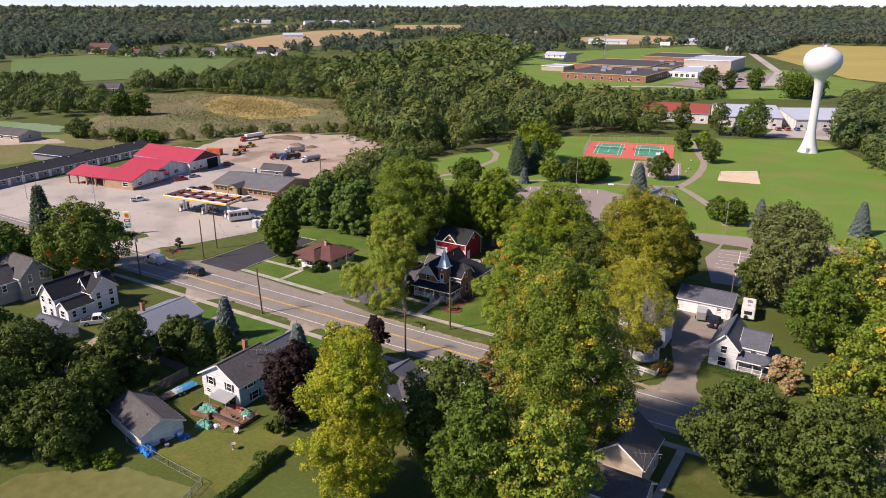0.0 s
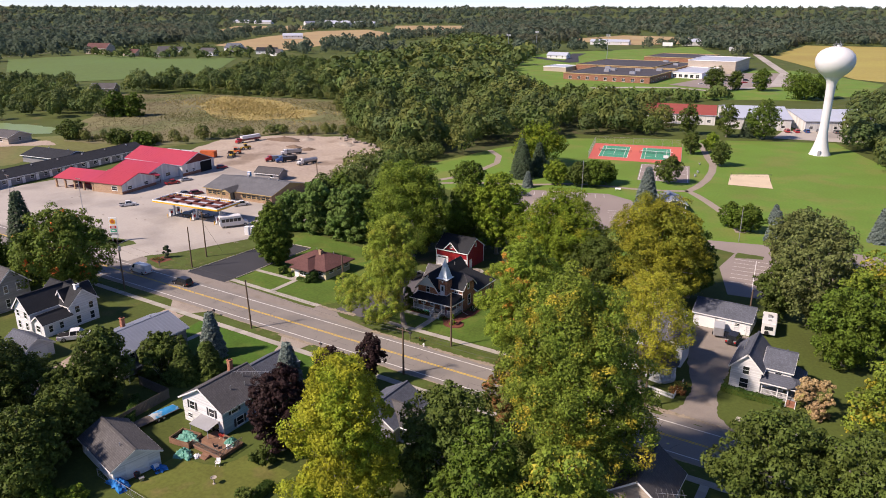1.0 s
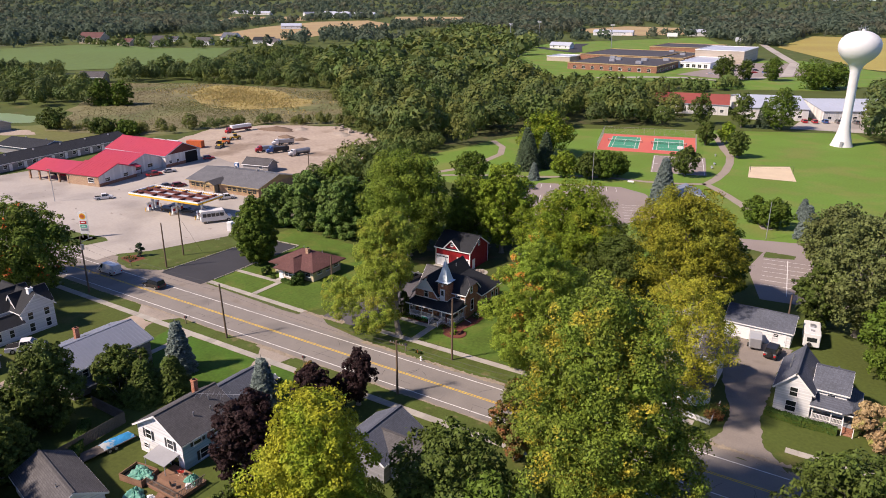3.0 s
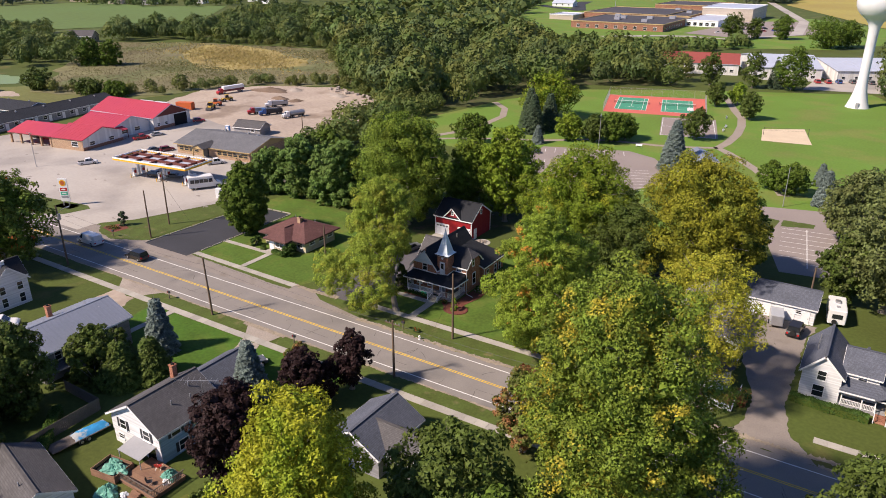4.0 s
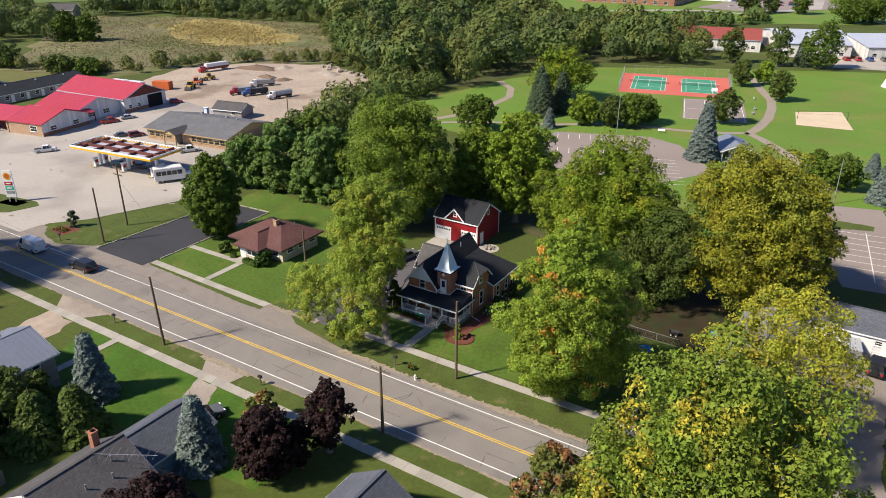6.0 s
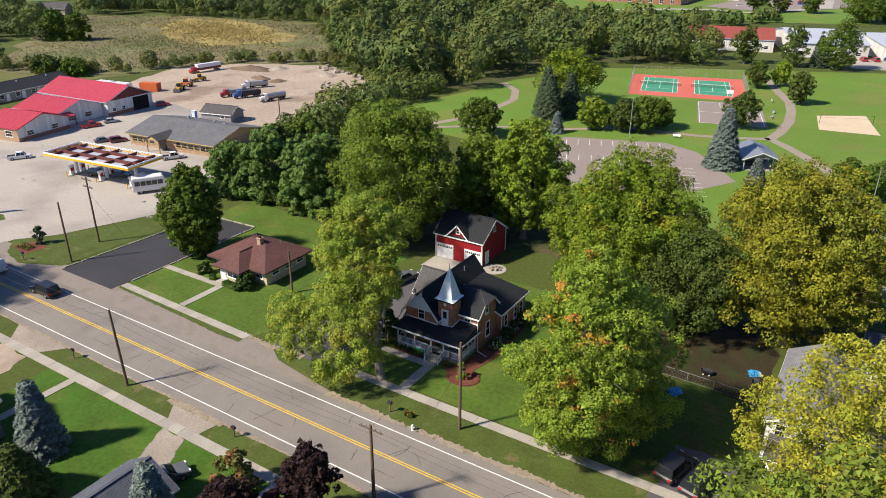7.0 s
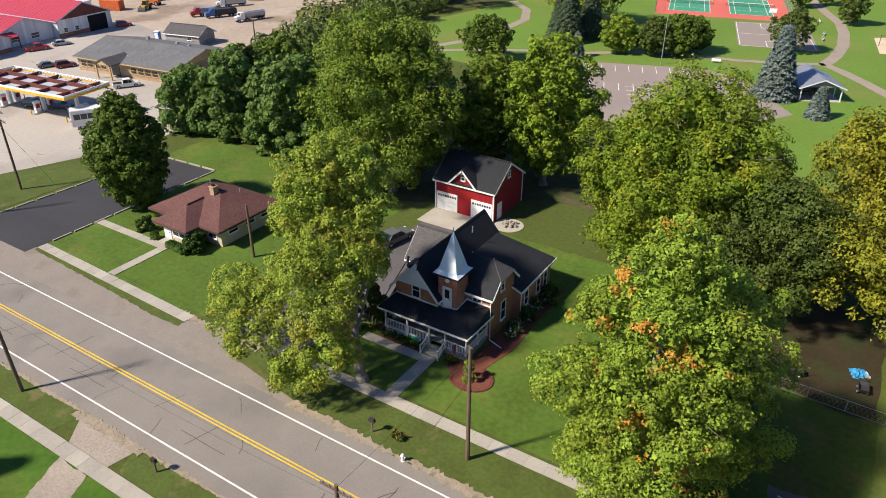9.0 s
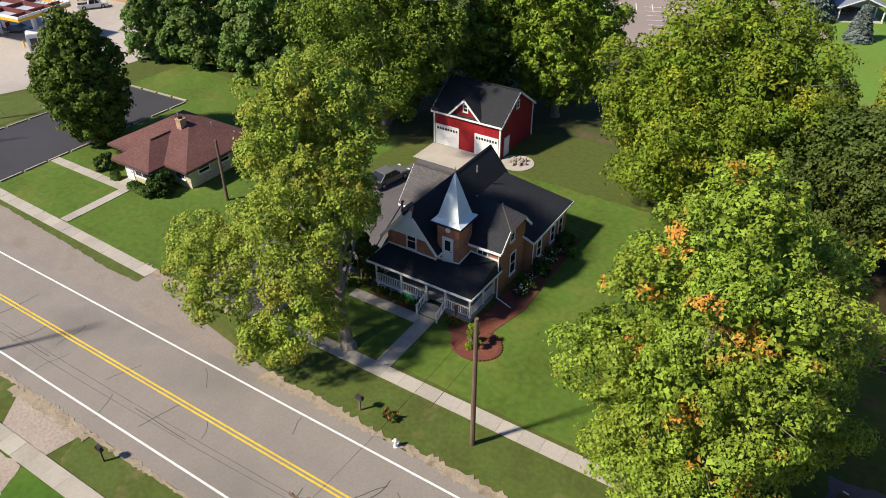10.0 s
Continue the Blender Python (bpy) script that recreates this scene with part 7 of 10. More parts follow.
def red_works():
    e = thing("red_roof_garage", "white steel workshop with red metal roof and wide open door", "workshop", at=pose(-151.5, 76.0, 0, rz=4))
    gable_block(e, -14.5, 14.0, -7.4, 7.4, 4.0, 7.1, "x", STEEL_W, METAL_RED, 0.4, trim=METAL_WHITE, ribs=1.2)
    part("gable_cladding", Geo().add([(14.03, -7.4, 4.0), (14.03, 7.4, 4.0), (14.03, 0, 7.05), (13.9, -7.4, 4.0), (13.9, 7.4, 4.0), (13.9, 0, 7.05)], [(0, 1, 2), (5, 4, 3), (0, 2, 5, 3), (1, 4, 5, 2), (0, 3, 4, 1)]), RUST_M, e)
    # Dark slab on the closed wall; its colour stands for inner shade.
    part("door_opening", fbox(Geo(), "E", (14.0, 3.4), -2.6, 2.6, 0.0, 3.7, -0.1, 0.06), DARK_IN, e, "doorway with its inner shade as a dark slab")
    part("base_wall", Geo().box(13.95, -7.42, 0, 14.06, 0.8, 1.0), BRICK_BRN, e)
    for y in (-5.5, -2.5):
        window(e, "E", 14.0, y, 1.6, 1.0, 0.9)
    e2 = thing("red_roof_office", "white office wing with red metal roof", "workshop", at=pose(-146.0, 62.0, 0, rz=7))
    gable_block(e2, -9.0, 7.5, -6.8, 6.8, 3.4, 5.6, "x", STEEL_W, METAL_RED, 0.4, trim=METAL_WHITE, ribs=1.2)
    for y in (-3, 2):
        window(e2, "E", 7.5, y, 1.5, 2.0, 1.1)
    part("porch_roof", Geo().slab([(7.5, -6.6, 3.3), (7.5, -3.4, 3.3), (9.8, -3.4, 2.6), (9.8, -6.6, 2.6)], 0.12), METAL_RED, e2)
    for y in (-6.4, -3.6):
        part("porch_post", Geo().cbox(9.6, y, 0, 0.15, 0.15, 2.6), RUST_M, e2)
    e3 = thing("red_roof_bays", "brick service building with red metal roof and open bays", "workshop", at=pose(-143.2, 48.0, 0, rz=10))
    gable_block(e3, -2.0, 10.0, -7.2, 7.2, 3.3, 5.5, "x", STEEL_W, METAL_RED, 0.4, trim=METAL_RED, ribs=1.2)
    part("base_wall", Geo().box(9.95, -7.25, 0, 10.06, 7.2, 0.9), BRICK_BRN, e3)
    part("base_wall", Geo().box(-2.0, -7.3, 0, 10.0, -7.2, 3.0), BRICK_TAN, e3)
    for y in (-4, 3):
        window(e3, "E", 10.0, y, 1.6, 1.8, 1.0)
    window(e3, "S", 7.0, -7.3, 1.8, 2.2, 1.3)
    part("wall", Geo().box(-18.0, -1.0, -0.1, -2.0, 5.0, 3.2), BRICK_TAN, e3)
    r = part("roof", Geo().slab([(-18.6, -7.8, 3.2), (-2.0, -7.8, 3.2), (-2.0, -0.6, 5.2), (-18.6, -0.6, 5.2)], 0.16).slab([(-18.6, 5.6, 3.2), (-2.0, 5.6, 3.2), (-2.0, -0.6, 5.2), (-18.6, -0.6, 5.2)], 0.16), METAL_RED, e3)
    part("fascia", Geo().beam((-18.6, -7.82, 3.2), (-2.0, -7.82, 3.2), 0.06, 0.25), RUST_M, r)
    for x in (-18.0, -14.0, -10.0, -6.0, -2.2):
        part("pier", Geo().cbox(x, -7.2, 0, 0.5, 0.5, 3.1), BRICK_TAN, e3)
    for x in (-16.0, -8.0, -4.0):
        # Bays are dark slabs on solid brick, coloured like unlit insides.
        part("bay_opening", fbox(Geo(), "S", (x, -1.0), -1.6, 1.6, 0, 2.8, -0.05, 0.03), DARK_IN, e3)
    part("bay_door", fbox(Geo(), "S", (-12.0, -1.0), -1.6, 1.6, 0, 2.8, 0.0, 0.05), RED_P, e3)


red_works()


def motel(name, label, x, y, rz, L, W, n):
    e = thing(name, label, "building", at=pose(x, y, 0, rz=rz))
    gable_block(e, -W / 2, W / 2, -L / 2, L / 2, 2.8, 4.6, "y", SIDING_G, SH_BLACK, 0.6)
    for i in range(n):
        yy = -L / 2 + (i + 0.5) * L / n
        window(e, "E", W / 2, yy - 0.9, 1.5, 1.3, 1.1)
        door(e, "E", W / 2, yy + 1.0, 0, 0.9, 2.0)
    for i in range(n // 2):
        part("roof_vent", Geo().cbox(1.2, -L / 2 + (i + 0.5) * 2 * L / n, 4.0, 0.4, 0.4, 0.7), METAL, e)
    return e


motel("long_low_building", "long low white building with black shingle roof", -181.5, 46.0, 8, 82, 11, 16)
motel("low_building", "low white building with black shingle roof", -199.5, 61.5, 98, 21, 13, 4)


def pavilion():
    e = thing("picnic_pavilion", "open park pavilion with grey gable roof on white posts", "pavilion", at=pose(17.6, 118.6, 0, rz=25))
    part("wall", Geo().box(-3.2, 2.0, 0, 3.2, 4.6, 2.5), SIDING_G, e)
    gable_roof(e, -3.6, 3.6, -5.0, 5.0, 2.6, 4.0, "y", METAL_GREY, 0.4)
    part("gable_board", Geo().add([(-3.6, -5.0, 2.6), (3.6, -5.0, 2.6), (0, -5.0, 3.9), (-3.6, -4.9, 2.6), (3.6, -4.9, 2.6), (0, -4.9, 3.9)], [(0, 1, 2), (5, 4, 3), (0, 2, 5, 3), (1, 4, 5, 2), (0, 3, 4, 1)]), SIDING_G, e)
    part("floor_slab", Geo().box(-3.6, -5, 0, 3.6, 5, 0.08), CONCRETE, e)
    for x in (-3.4, 3.4):
        for y in (-4.8, -1.6, 1.6):
            part("post", Geo().cbox(x, y, 0, 0.18, 0.18, 2.6), PAINT_W, e)


pavilion()


def water_tower():
    e = thing("water_tower", "tall white water tower with ball tank on flared stem", "water tower", at=pose(45.9, 231.5, 0))
    stem = [(4.0, 0.0), (3.6, 0.9), (2.9, 3.0), (2.2, 5.8), (1.75, 9.0), (1.6, 13.0), (1.6, 24.0), (1.75, 27.5), (2.3, 29.3), (3.4, 30.6)]
    part("stem", Geo().lathe(stem, 40), TOWER_W, e, smooth=True)
    ball = [(3.4, 30.6), (4.9, 31.8), (6.2, 33.3), (6.9, 34.8), (7.1, 36.2), (6.95, 37.6), (6.4, 38.9), (5.3, 40.1), (3.8, 41.0), (2.0, 41.6), (0.01, 41.8)]
    part("tank", Geo().lathe(ball, 48), TOWER_W, e, smooth=True)
    part("hatch", Geo().tube((0.3, 0, 41.6), (0.3, 0, 42.3), 0.6, n=16), TOWER_W, e)
    part("roof_rail", Geo().lathe([(1.6, 42.6), (1.65, 42.6), (1.65, 42.68), (1.6, 42.68)], 20), METAL, e)
    for i in range(8):
        a = i * math.tau / 8
        part("rail_post", Geo().tube((1.62 * math.cos(a), 1.62 * math.sin(a), 41.5), (1.62 * math.cos(a), 1.62 * math.sin(a), 42.7), 0.05, n=6), METAL, e)
    for x, h in ((-0.8, 1.8), (0.6, 2.4), (1.1, 1.6)):
        part("antenna", Geo().tube((x, 0.5, 41.5), (x, 0.5, 41.7 + h), 0.06, n=6), METAL, e)
    part("stem_door", Geo().box(-0.5, -3.95, 0, 0.5, -3.3, 2.1), PAINT_GREY, e)


water_tower()


def school():
    e = thing("school", "low red brick school with flat roofs and cream gymnasium", "school")
    for x0, y0, x1, y1, h, m in ((-166, 470, -95, 548, 5.0, BRICK_BRN), (-190, 556, -118, 640, 5.5, BRICK_BRN), (-160, 665, -100, 735, 7.5, BRICK_BRN), (-118, 560, -100, 640, 5.0, BRICK_BRN),
                              (-98, 594, -57, 660, 10.5, SIDING_T), (-95, 530, -70, 594, 4.6, PAINT_W), (-213, 534, -191, 562, 4.0, SIDING_T)):
        b = part("block", Geo().box(x0, y0, -0.2, x1, y1, h), m, e)
        part("roof", Geo().box(x0 + 0.6, y0 + 0.6, h, x1 - 0.6, y1 - 0.6, h + 0.1), ROOF_DARK if m is BRICK_BRN else METAL_WHITE, b)
        part("coping", Geo().beam((x0, y0, h + 0.5), (x1, y0, h + 0.5), 0.6, 0.6).beam((x1, y0, h + 0.5), (x1, y1, h + 0.5), 0.6, 0.6).beam((x0, y0, h + 0.5), (x0, y1, h + 0.5), 0.6, 0.6).beam((x0, y1, h + 0.5), (x1, y1, h + 0.5), 0.6, 0.6), PAINT_TAN if m is BRICK_BRN else PAINT_W, b)
    for i in range(9):
        window(e, "S", -160 + i * 7.4, 470, 2.0, 2.4, 2.2, mullion=True)
    for i in range(8):
        window(e, "E", -95, 474 + i * 6.5, 2.0, 1.8, 2.0)
    for i in range(5):
        window(e, "S", -92 + i * 4.6, 530, 2.0, 2.6, 2.4, mullion=True)
    for x, y in ((-140, 500), (-120, 520), (-115, 490), (-150, 530), (-105, 530), (-128, 630), (-140, 515), (-110, 600)):
        part("roof_unit", Geo().cbox(x, y, 5.1, 4.5, 3.5, 2.0), METAL, e)


school()


def works(name, label, x, y, rz, L, W, ze, zr, roof, n):
    e = thing(name, label, "warehouse", at=pose(x, y, 0, rz=rz))
    gable_block(e, -L / 2, L / 2, -W / 2, W / 2, ze, zr, "x", STEEL_W, roof, 0.4, trim=METAL_WHITE, ribs=2.0)
    for i in range(n):
        window(e, "S", -L / 2 + (i + 0.5) * L / n, -W / 2, 1.9, 1.6, 1.2)
    part("dock_door", fbox(Geo(), "S", (L * 0.2, -W / 2), -1.6, 1.6, 0, 3.2, 0, 0.06), PAINT_GREY, e)


works("red_roof_warehouse", "white warehouse with dull red metal roof", -26.0, 296.0, 12, 34, 28, 5.0, 8.2, mat("dull_red_metal", (0.30, 0.075, 0.055), 0.6, 0.12, 0.08, 0.8, 0.05), 6)
works("white_warehouse", "white steel warehouse with pale metal roof", 7.5, 305.0, 18, 28, 46, 5.5, 8.6, METAL_WHITE, 4)
works("white_warehouse", "long white steel warehouse with pale metal roof", 38.0, 316.0, 30, 34, 42, 5.0, 7.8, METAL_WHITE, 6)


def far_house(label, x, y, rz, L, W, ze, zr, wall, roof):
    e = thing("far_house", label, "house", at=pose(x, y, 0, rz=rz))
    gable_block(e, -L / 2, L / 2, -W / 2, W / 2, ze, zr, "x", wall, roof, 0.5)
    for i in (-1, 0, 1):
        window(e, "S", i * L / 3.4, -W / 2, ze * 0.6, 1.3, 1.4)
    window(e, "E", L / 2, 0, ze * 0.6, 1.3, 1.4)


FAR_L = "distant pale house or barn among trees"
far_house(FAR_L, -792, 470, 20, 30, 18, 7, 13, SIDING_T, SH_BROWN)
far_house(FAR_L, -690, 490, 40, 18, 12, 6, 11, SIDING_W, SH_GREY)
far_house(FAR_L, -676, 472, 10, 14, 10, 4, 7, SIDING_G, SH_GREY)
far_house(FAR_L, -735, 540, 30, 16, 10, 4, 7, SIDING_W, SH_GREY)
far_house(FAR_L, -665, 575, 0, 24, 14, 6, 12, SIDING_W, SH_SLATE)
far_house(FAR_L, -640, 560, 15, 22, 12, 4, 8, SIDING_G, SH_GREY)
far_house(FAR_L, -612, 580, 25, 26, 12, 4, 8, SIDING_W, SH_BLACK)
far_house(FAR_L, -575, 560, 5, 14, 10, 4, 8, SIDING_W, SH_GREY)
far_house(FAR_L, -389, 208, 30, 16, 9, 4, 7, SIDING_T, SH_GREY)
far_house(FAR_L, -320, 402, 30, 16, 10, 5, 8, SIDING_W, SH_GREY)
far_house(FAR_L, -905, 935, 40, 36, 18, 6, 10, SIDING_W, METAL_WHITE)
far_house(FAR_L, -262, 74, 8, 22, 11, 3, 5, SIDING_T, SH_GREY)
far_house(FAR_L, -282, 58, 8, 18, 9, 3.5, 6, SIDING_W, SH_BROWN)
far_house(FAR_L, -720, 465, 10, 20, 12, 4, 8, SIDING_T, SH_BROWN)
far_house(FAR_L, -650, 520, 20, 18, 12, 5, 9, SIDING_W, SH_GREY)
far_house(FAR_L, -1380, 1640, 20, 60, 30, 9, 16, STEEL_W, METAL_WHITE)
far_house(FAR_L, -1460, 1720, 20, 80, 30, 9, 16, STEEL_W, METAL_WHITE)
far_house(FAR_L, -1540, 1700, 60, 60, 24, 8, 14, STEEL_W, METAL_GREY)
far_house(FAR_L, -1320, 1680, 10, 70, 26, 9, 15, STEEL_W, METAL_WHITE)
far_house(FAR_L, -1900, 1730, 20, 70, 26, 9, 14, STEEL_W, METAL_WHITE)
far_house(FAR_L, -1760, 1700, 20, 60, 24, 9, 14, STEEL_W, METAL_WHITE)
far_house(FAR_L, -270, 700, 0, 24, 12, 4, 7, SIDING_W, METAL_WHITE)
far_house(FAR_L, -330, 1040, 10, 60, 18, 5, 8, STEEL_W, METAL_WHITE)
far_house(FAR_L, -210, 1090, 20, 40, 16, 6, 10, STEEL_W, METAL_WHITE)


# ---- sports courts ----
def tennis():
    e = thing("tennis_courts", "two green tennis courts on a red slab", "tennis court")
    c = [(-39.0, 207.6), (-4.6, 217.5), (4.0, 182.5), (-29.6, 174.7)]
    part("slab", Geo().prism(c[::-1], 0.0, 0.06), COURT_RED, e)
    o = Vector((-29.6, 174.7))
    u, v = Vector((33.6, 7.8)).normalized(), Vector((-9.0, 34.0)).normalized()

    def at(a, b):
        q = o + u * a + v * b
        return q.x, q.y

    for a0 in (3.4, 19.6):
        k = part("court", Geo().prism([at(a0, 6), at(a0 + 10.97, 6), at(a0 + 10.97, 29.8), at(a0, 29.8)], 0.06, 0.066), COURT_GREEN, e, "green tennis court")
        g = Geo()
        for a, b in (((0, 6), (10.97, 6)), ((0, 29.8), (10.97, 29.8)), ((0, 6), (0, 29.8)), ((10.97, 6), (10.97, 29.8)), ((1.37, 6), (1.37, 29.8)), ((9.6, 6), (9.6, 29.8)),
                     ((1.37, 11.5), (9.6, 11.5)), ((1.37, 24.3), (9.6, 24.3)), ((5.48, 11.5), (5.48, 24.3))):
            g.strip([at(a0 + a[0], a[1]), at(a0 + b[0], b[1])], 0.14, 0.072)
        part("court_marking", g, WHITELINE, k)
        p0, p1 = at(a0 - 0.9, 17.9), at(a0 + 11.9, 17.9)
        mesh = Geo()
        for i in range(9):
            mesh.beam((*p0, 0.12 + i * 0.105), (*p1, 0.12 + i * 0.105), 0.01, 0.02)
        for i in range(65):
            q = Vector(p0).lerp(Vector(p1), i / 64)
            mesh.box(q.x - 0.01, q.y - 0.01, 0.1, q.x + 0.01, q.y + 0.01, 1.0)
        n = part("net", mesh, mat("tennis_net", (0.05, 0.06, 0.05), 0.9, 0.1), e)
        part("net_tape", Geo().beam((*p0, 1.06), (*p1, 1.06), 0.05, 0.08), PAINT_W, n)
        for q in (p0, p1):
            part("net_post", Geo().tube((*q, 0), (*q, 1.1), 0.05, n=8), DARKMETAL, n)


tennis()


def chain_fence(label, pts, h, gap):
    e = thing("chain_link_fence", label, "fence")
    for i in range(len(pts) - 1):
        a, b = Vector((*pts[i], 0)), Vector((*pts[i + 1], 0))
        n = max(1, round((b - a).length / gap))
        for k in range(n + 1):
            q = a.lerp(b, k / n)
            part("fence_post", Geo().tube((q.x, q.y, 0), (q.x, q.y, h), 0.04, n=6), METAL, e)
        up = Vector((0, 0, h))
        part("top_rail", Geo().tube(a + up, b + up, 0.03, n=5), METAL, e)
        part("bottom_rail", Geo().tube(a + up * 0.04, b + up * 0.04, 0.02, n=5), METAL, e)
        wire = Geo()
        m = int((b - a).length / 0.35)
        for k in range(m):
            p, q = a.lerp(b, k / m), a.lerp(b, min(1, (k + h / 0.7) / m))
            wire.beam(p, q + up * min(1, (m - k) * 0.7 / h), 0.007, 0.007)
            p, q = a.lerp(b, 1 - k / m), a.lerp(b, max(0, 1 - (k + h / 0.7) / m))
            wire.beam(p, q + up * min(1, (m - k) * 0.7 / h), 0.007, 0.007)
        part("mesh_wire", wire, METAL, e)
    return e


chain_fence("tall chain-link fence round the tennis courts", [(4.0, 182.5), (-4.6, 217.5), (-39.0, 207.6), (-29.6, 174.7)], 3.0, 4.0)
chain_fence("low chain-link fence behind a garden", [(-8.2, -46.9), (1.2, -47.3), (7.9, -47.5), (9.2, -52.0), (10.0, -58.0)], 1.1, 2.5)
chain_fence("low chain-link fence across a back garden", [(15.0, 30.4), (24.7, 28.5), (36.0, 28.1)], 1.1, 2.8)

g = Geo()
o, u, v = Vector((-2.0, 149.2)), Vector((16.5, 4.1)).normalized(), Vector((-6.8, 26.1)).normalized()
for a, b in (((0.4, 0.4), (16.4, 0.4)), ((16.4, 0.4), (16.4, 26.4)), ((16.4, 26.4), (0.4, 26.4)), ((0.4, 26.4), (0.4, 0.4)), ((0.4, 13.4), (16.4, 13.4)), ((6.2, 0.4), (6.2, 6.2)), ((10.6, 0.4), (10.6, 6.2)), ((6.2, 6.2), (10.6, 6.2)), ((6.2, 26.4), (6.2, 20.6)), ((10.6, 26.4), (10.6, 20.6)), ((6.2, 20.6), (10.6, 20.6))):
    p, q = o + u * a[0] + v * a[1], o + u * b[0] + v * b[1]
    g.strip([(p.x, p.y), (q.x, q.y)], 0.16, 0.056)
structure("court_marking", g, WHITELINE, "white basketball court lines", "road marking")


def hoop(x, y, rz):
    e = thing("basketball_hoop", "basketball hoop with white backboard on a steel pole", "hoop", at=pose(x, y, 0, rz=rz))
    part("pole", Geo().tube((0, 0, 0), (0, 0, 3.0), 0.07, n=8).tube((0, 0, 3.0), (0, 1.2, 3.3), 0.05, n=8), METAL, e)
    part("backboard", Geo().box(-0.9, 1.2, 2.9, 0.9, 1.25, 3.95), PAINT_W, e)
    part("rim", Geo().lathe([(0.22, 3.04), (0.25, 3.04), (0.25, 3.07), (0.22, 3.07)], 14, 0, 1.5), ORANGE_P, e)


hoop(6.4, 151.0, 15)
hoop(-0.6, 178.0, 195)


def volleyball_net():
    e = thing("volleyball_net", "volleyball posts and net on the sand court", "net")
    for x, y in ((25.0, 166.2), (37.0, 170.6)):
        part("post", Geo().tube((x, y, 0), (x, y, 2.5), 0.06, n=8), DARKMETAL, e)
    part("net", Geo().beam((25.0, 166.2, 2.4), (37.0, 170.6, 2.4), 0.02, 0.06).beam((25.0, 166.2, 1.6), (37.0, 170.6, 1.6), 0.02, 0.03), WOOD_GREY, e)


volleyball_net()

# ---- painted lines ----
g = Geo().strip([(ROAD_X0, 3.78), (ROAD_X1, 3.78)], 0.145, 0.041)
structure("edge_line", g, WHITELINE, "white painted edge line", "road marking")
g = Geo().strip([(ROAD_X0, -3.35), (ROAD_X1, -3.35)], 0.145, 0.041)
structure("edge_line", g, WHITELINE, "white painted edge line", "road marking")
for y in (0.42, 0.14):
    structure("centre_line", Geo().strip([(ROAD_X0, y), (ROAD_X1, y)], 0.125, 0.041), YELLOWLINE, "double yellow centre line", "road marking")


def bays(o, along, out, n, gap, length, z=0.04):
    """White parking bay lines as one mesh."""
    g = Geo()
    o, a, b = Vector(o), Vector(along).normalized(), Vector(out).normalized()
    for i in range(n):
        p = o + a * gap * i
        q = p + b * length
        g.strip([(p.x, p.y), (q.x, q.y)], 0.12, z)
    p, q = o, o + a * gap * (n - 1)
    structure("bay_lines", g, WHITELINE, "white parking bay lines", "road marking")


bays((-24.5, 115.6), (22, 8.6), (3.4, -8.8), 9, 2.7, 4.6)
bays((-19.5, 104), (17, 5.6), (3.4, -8.8), 6, 2.7, 4.6)
bays((-8, 106), (5.5, -13), (8.8, 3.4), 7, 2.5, 4.8)
bays((-8, 106), (5.5, -13), (-8.8, -3.4), 7, 2.5, 4.8)
bays((7.5, 108), (5.5, -13), (-8.8, -3.4), 8, 2.5, 4.8)
structure("bay_lines", Geo().strip([(-8, 106), (-2.2, 92)], 0.14, 0.041), WHITELINE, "white parking bay lines", "road marking")
bays((47.5, 82), (0.8, -7), (7, 0.8), 8, 2.6, 5.0)
bays((47.5, 82), (0.8, -7), (-7, -0.8), 7, 2.6, 4.6)
structure("bay_lines", Geo().strip([(47.4, 83), (50.0, 62)], 0.14, 0.041), WHITELINE, "white parking bay lines", "road marking")


def stadium_light(x, y, h):
    e = thing("stadium_light", "tall floodlight pole at a school playing field", "floodlight", "stadium lights", pose(x, y, 0))
    part("pole", Geo().tube((0, 0, 0), (0, 0, h), 0.35, 0.18, 8), METAL, e)
    for z in (h - 0.4, h - 1.6):
        part("lamp_bar", Geo().box(-2.4, -0.15, z - 0.15, 2.4, 0.15, z + 0.15), METAL, e)
        for i in range(5):
            part("lamp_head", Geo().cbox(-2.1 + i * 1.05, 0.25, z - 0.4, 0.7, 0.4, 0.8), LAMP_W, e)


stadium_light(-216, 710, 27)
stadium_light(-330, 690, 26)
stadium_light(-345, 800, 26)
flat("running_track", [(-300, 690), (-232, 640), (-226, 652), (-262, 740), (-276, 800), (-290, 790), (-248, 665), (-296, 705)], 0.35, BLACKTOP, "dark running track beside the stadium", "track")


def scoreboard(x, y, rz):
    e = thing("scoreboard", "white scoreboard on two steel posts", "scoreboard", at=pose(x, y, 0, rz=rz))
    part("panel", Geo().box(-7, -0.2, 3, 7, 0.2, 8), PAINT_W, e)
    for q in (-5, 5):
        part("post", Geo().box(q - 0.2, 0.2, 0, q + 0.2, 0.5, 7), METAL, e)


scoreboard(-225, 985, 10)
scoreboard(-118, 905, 30)


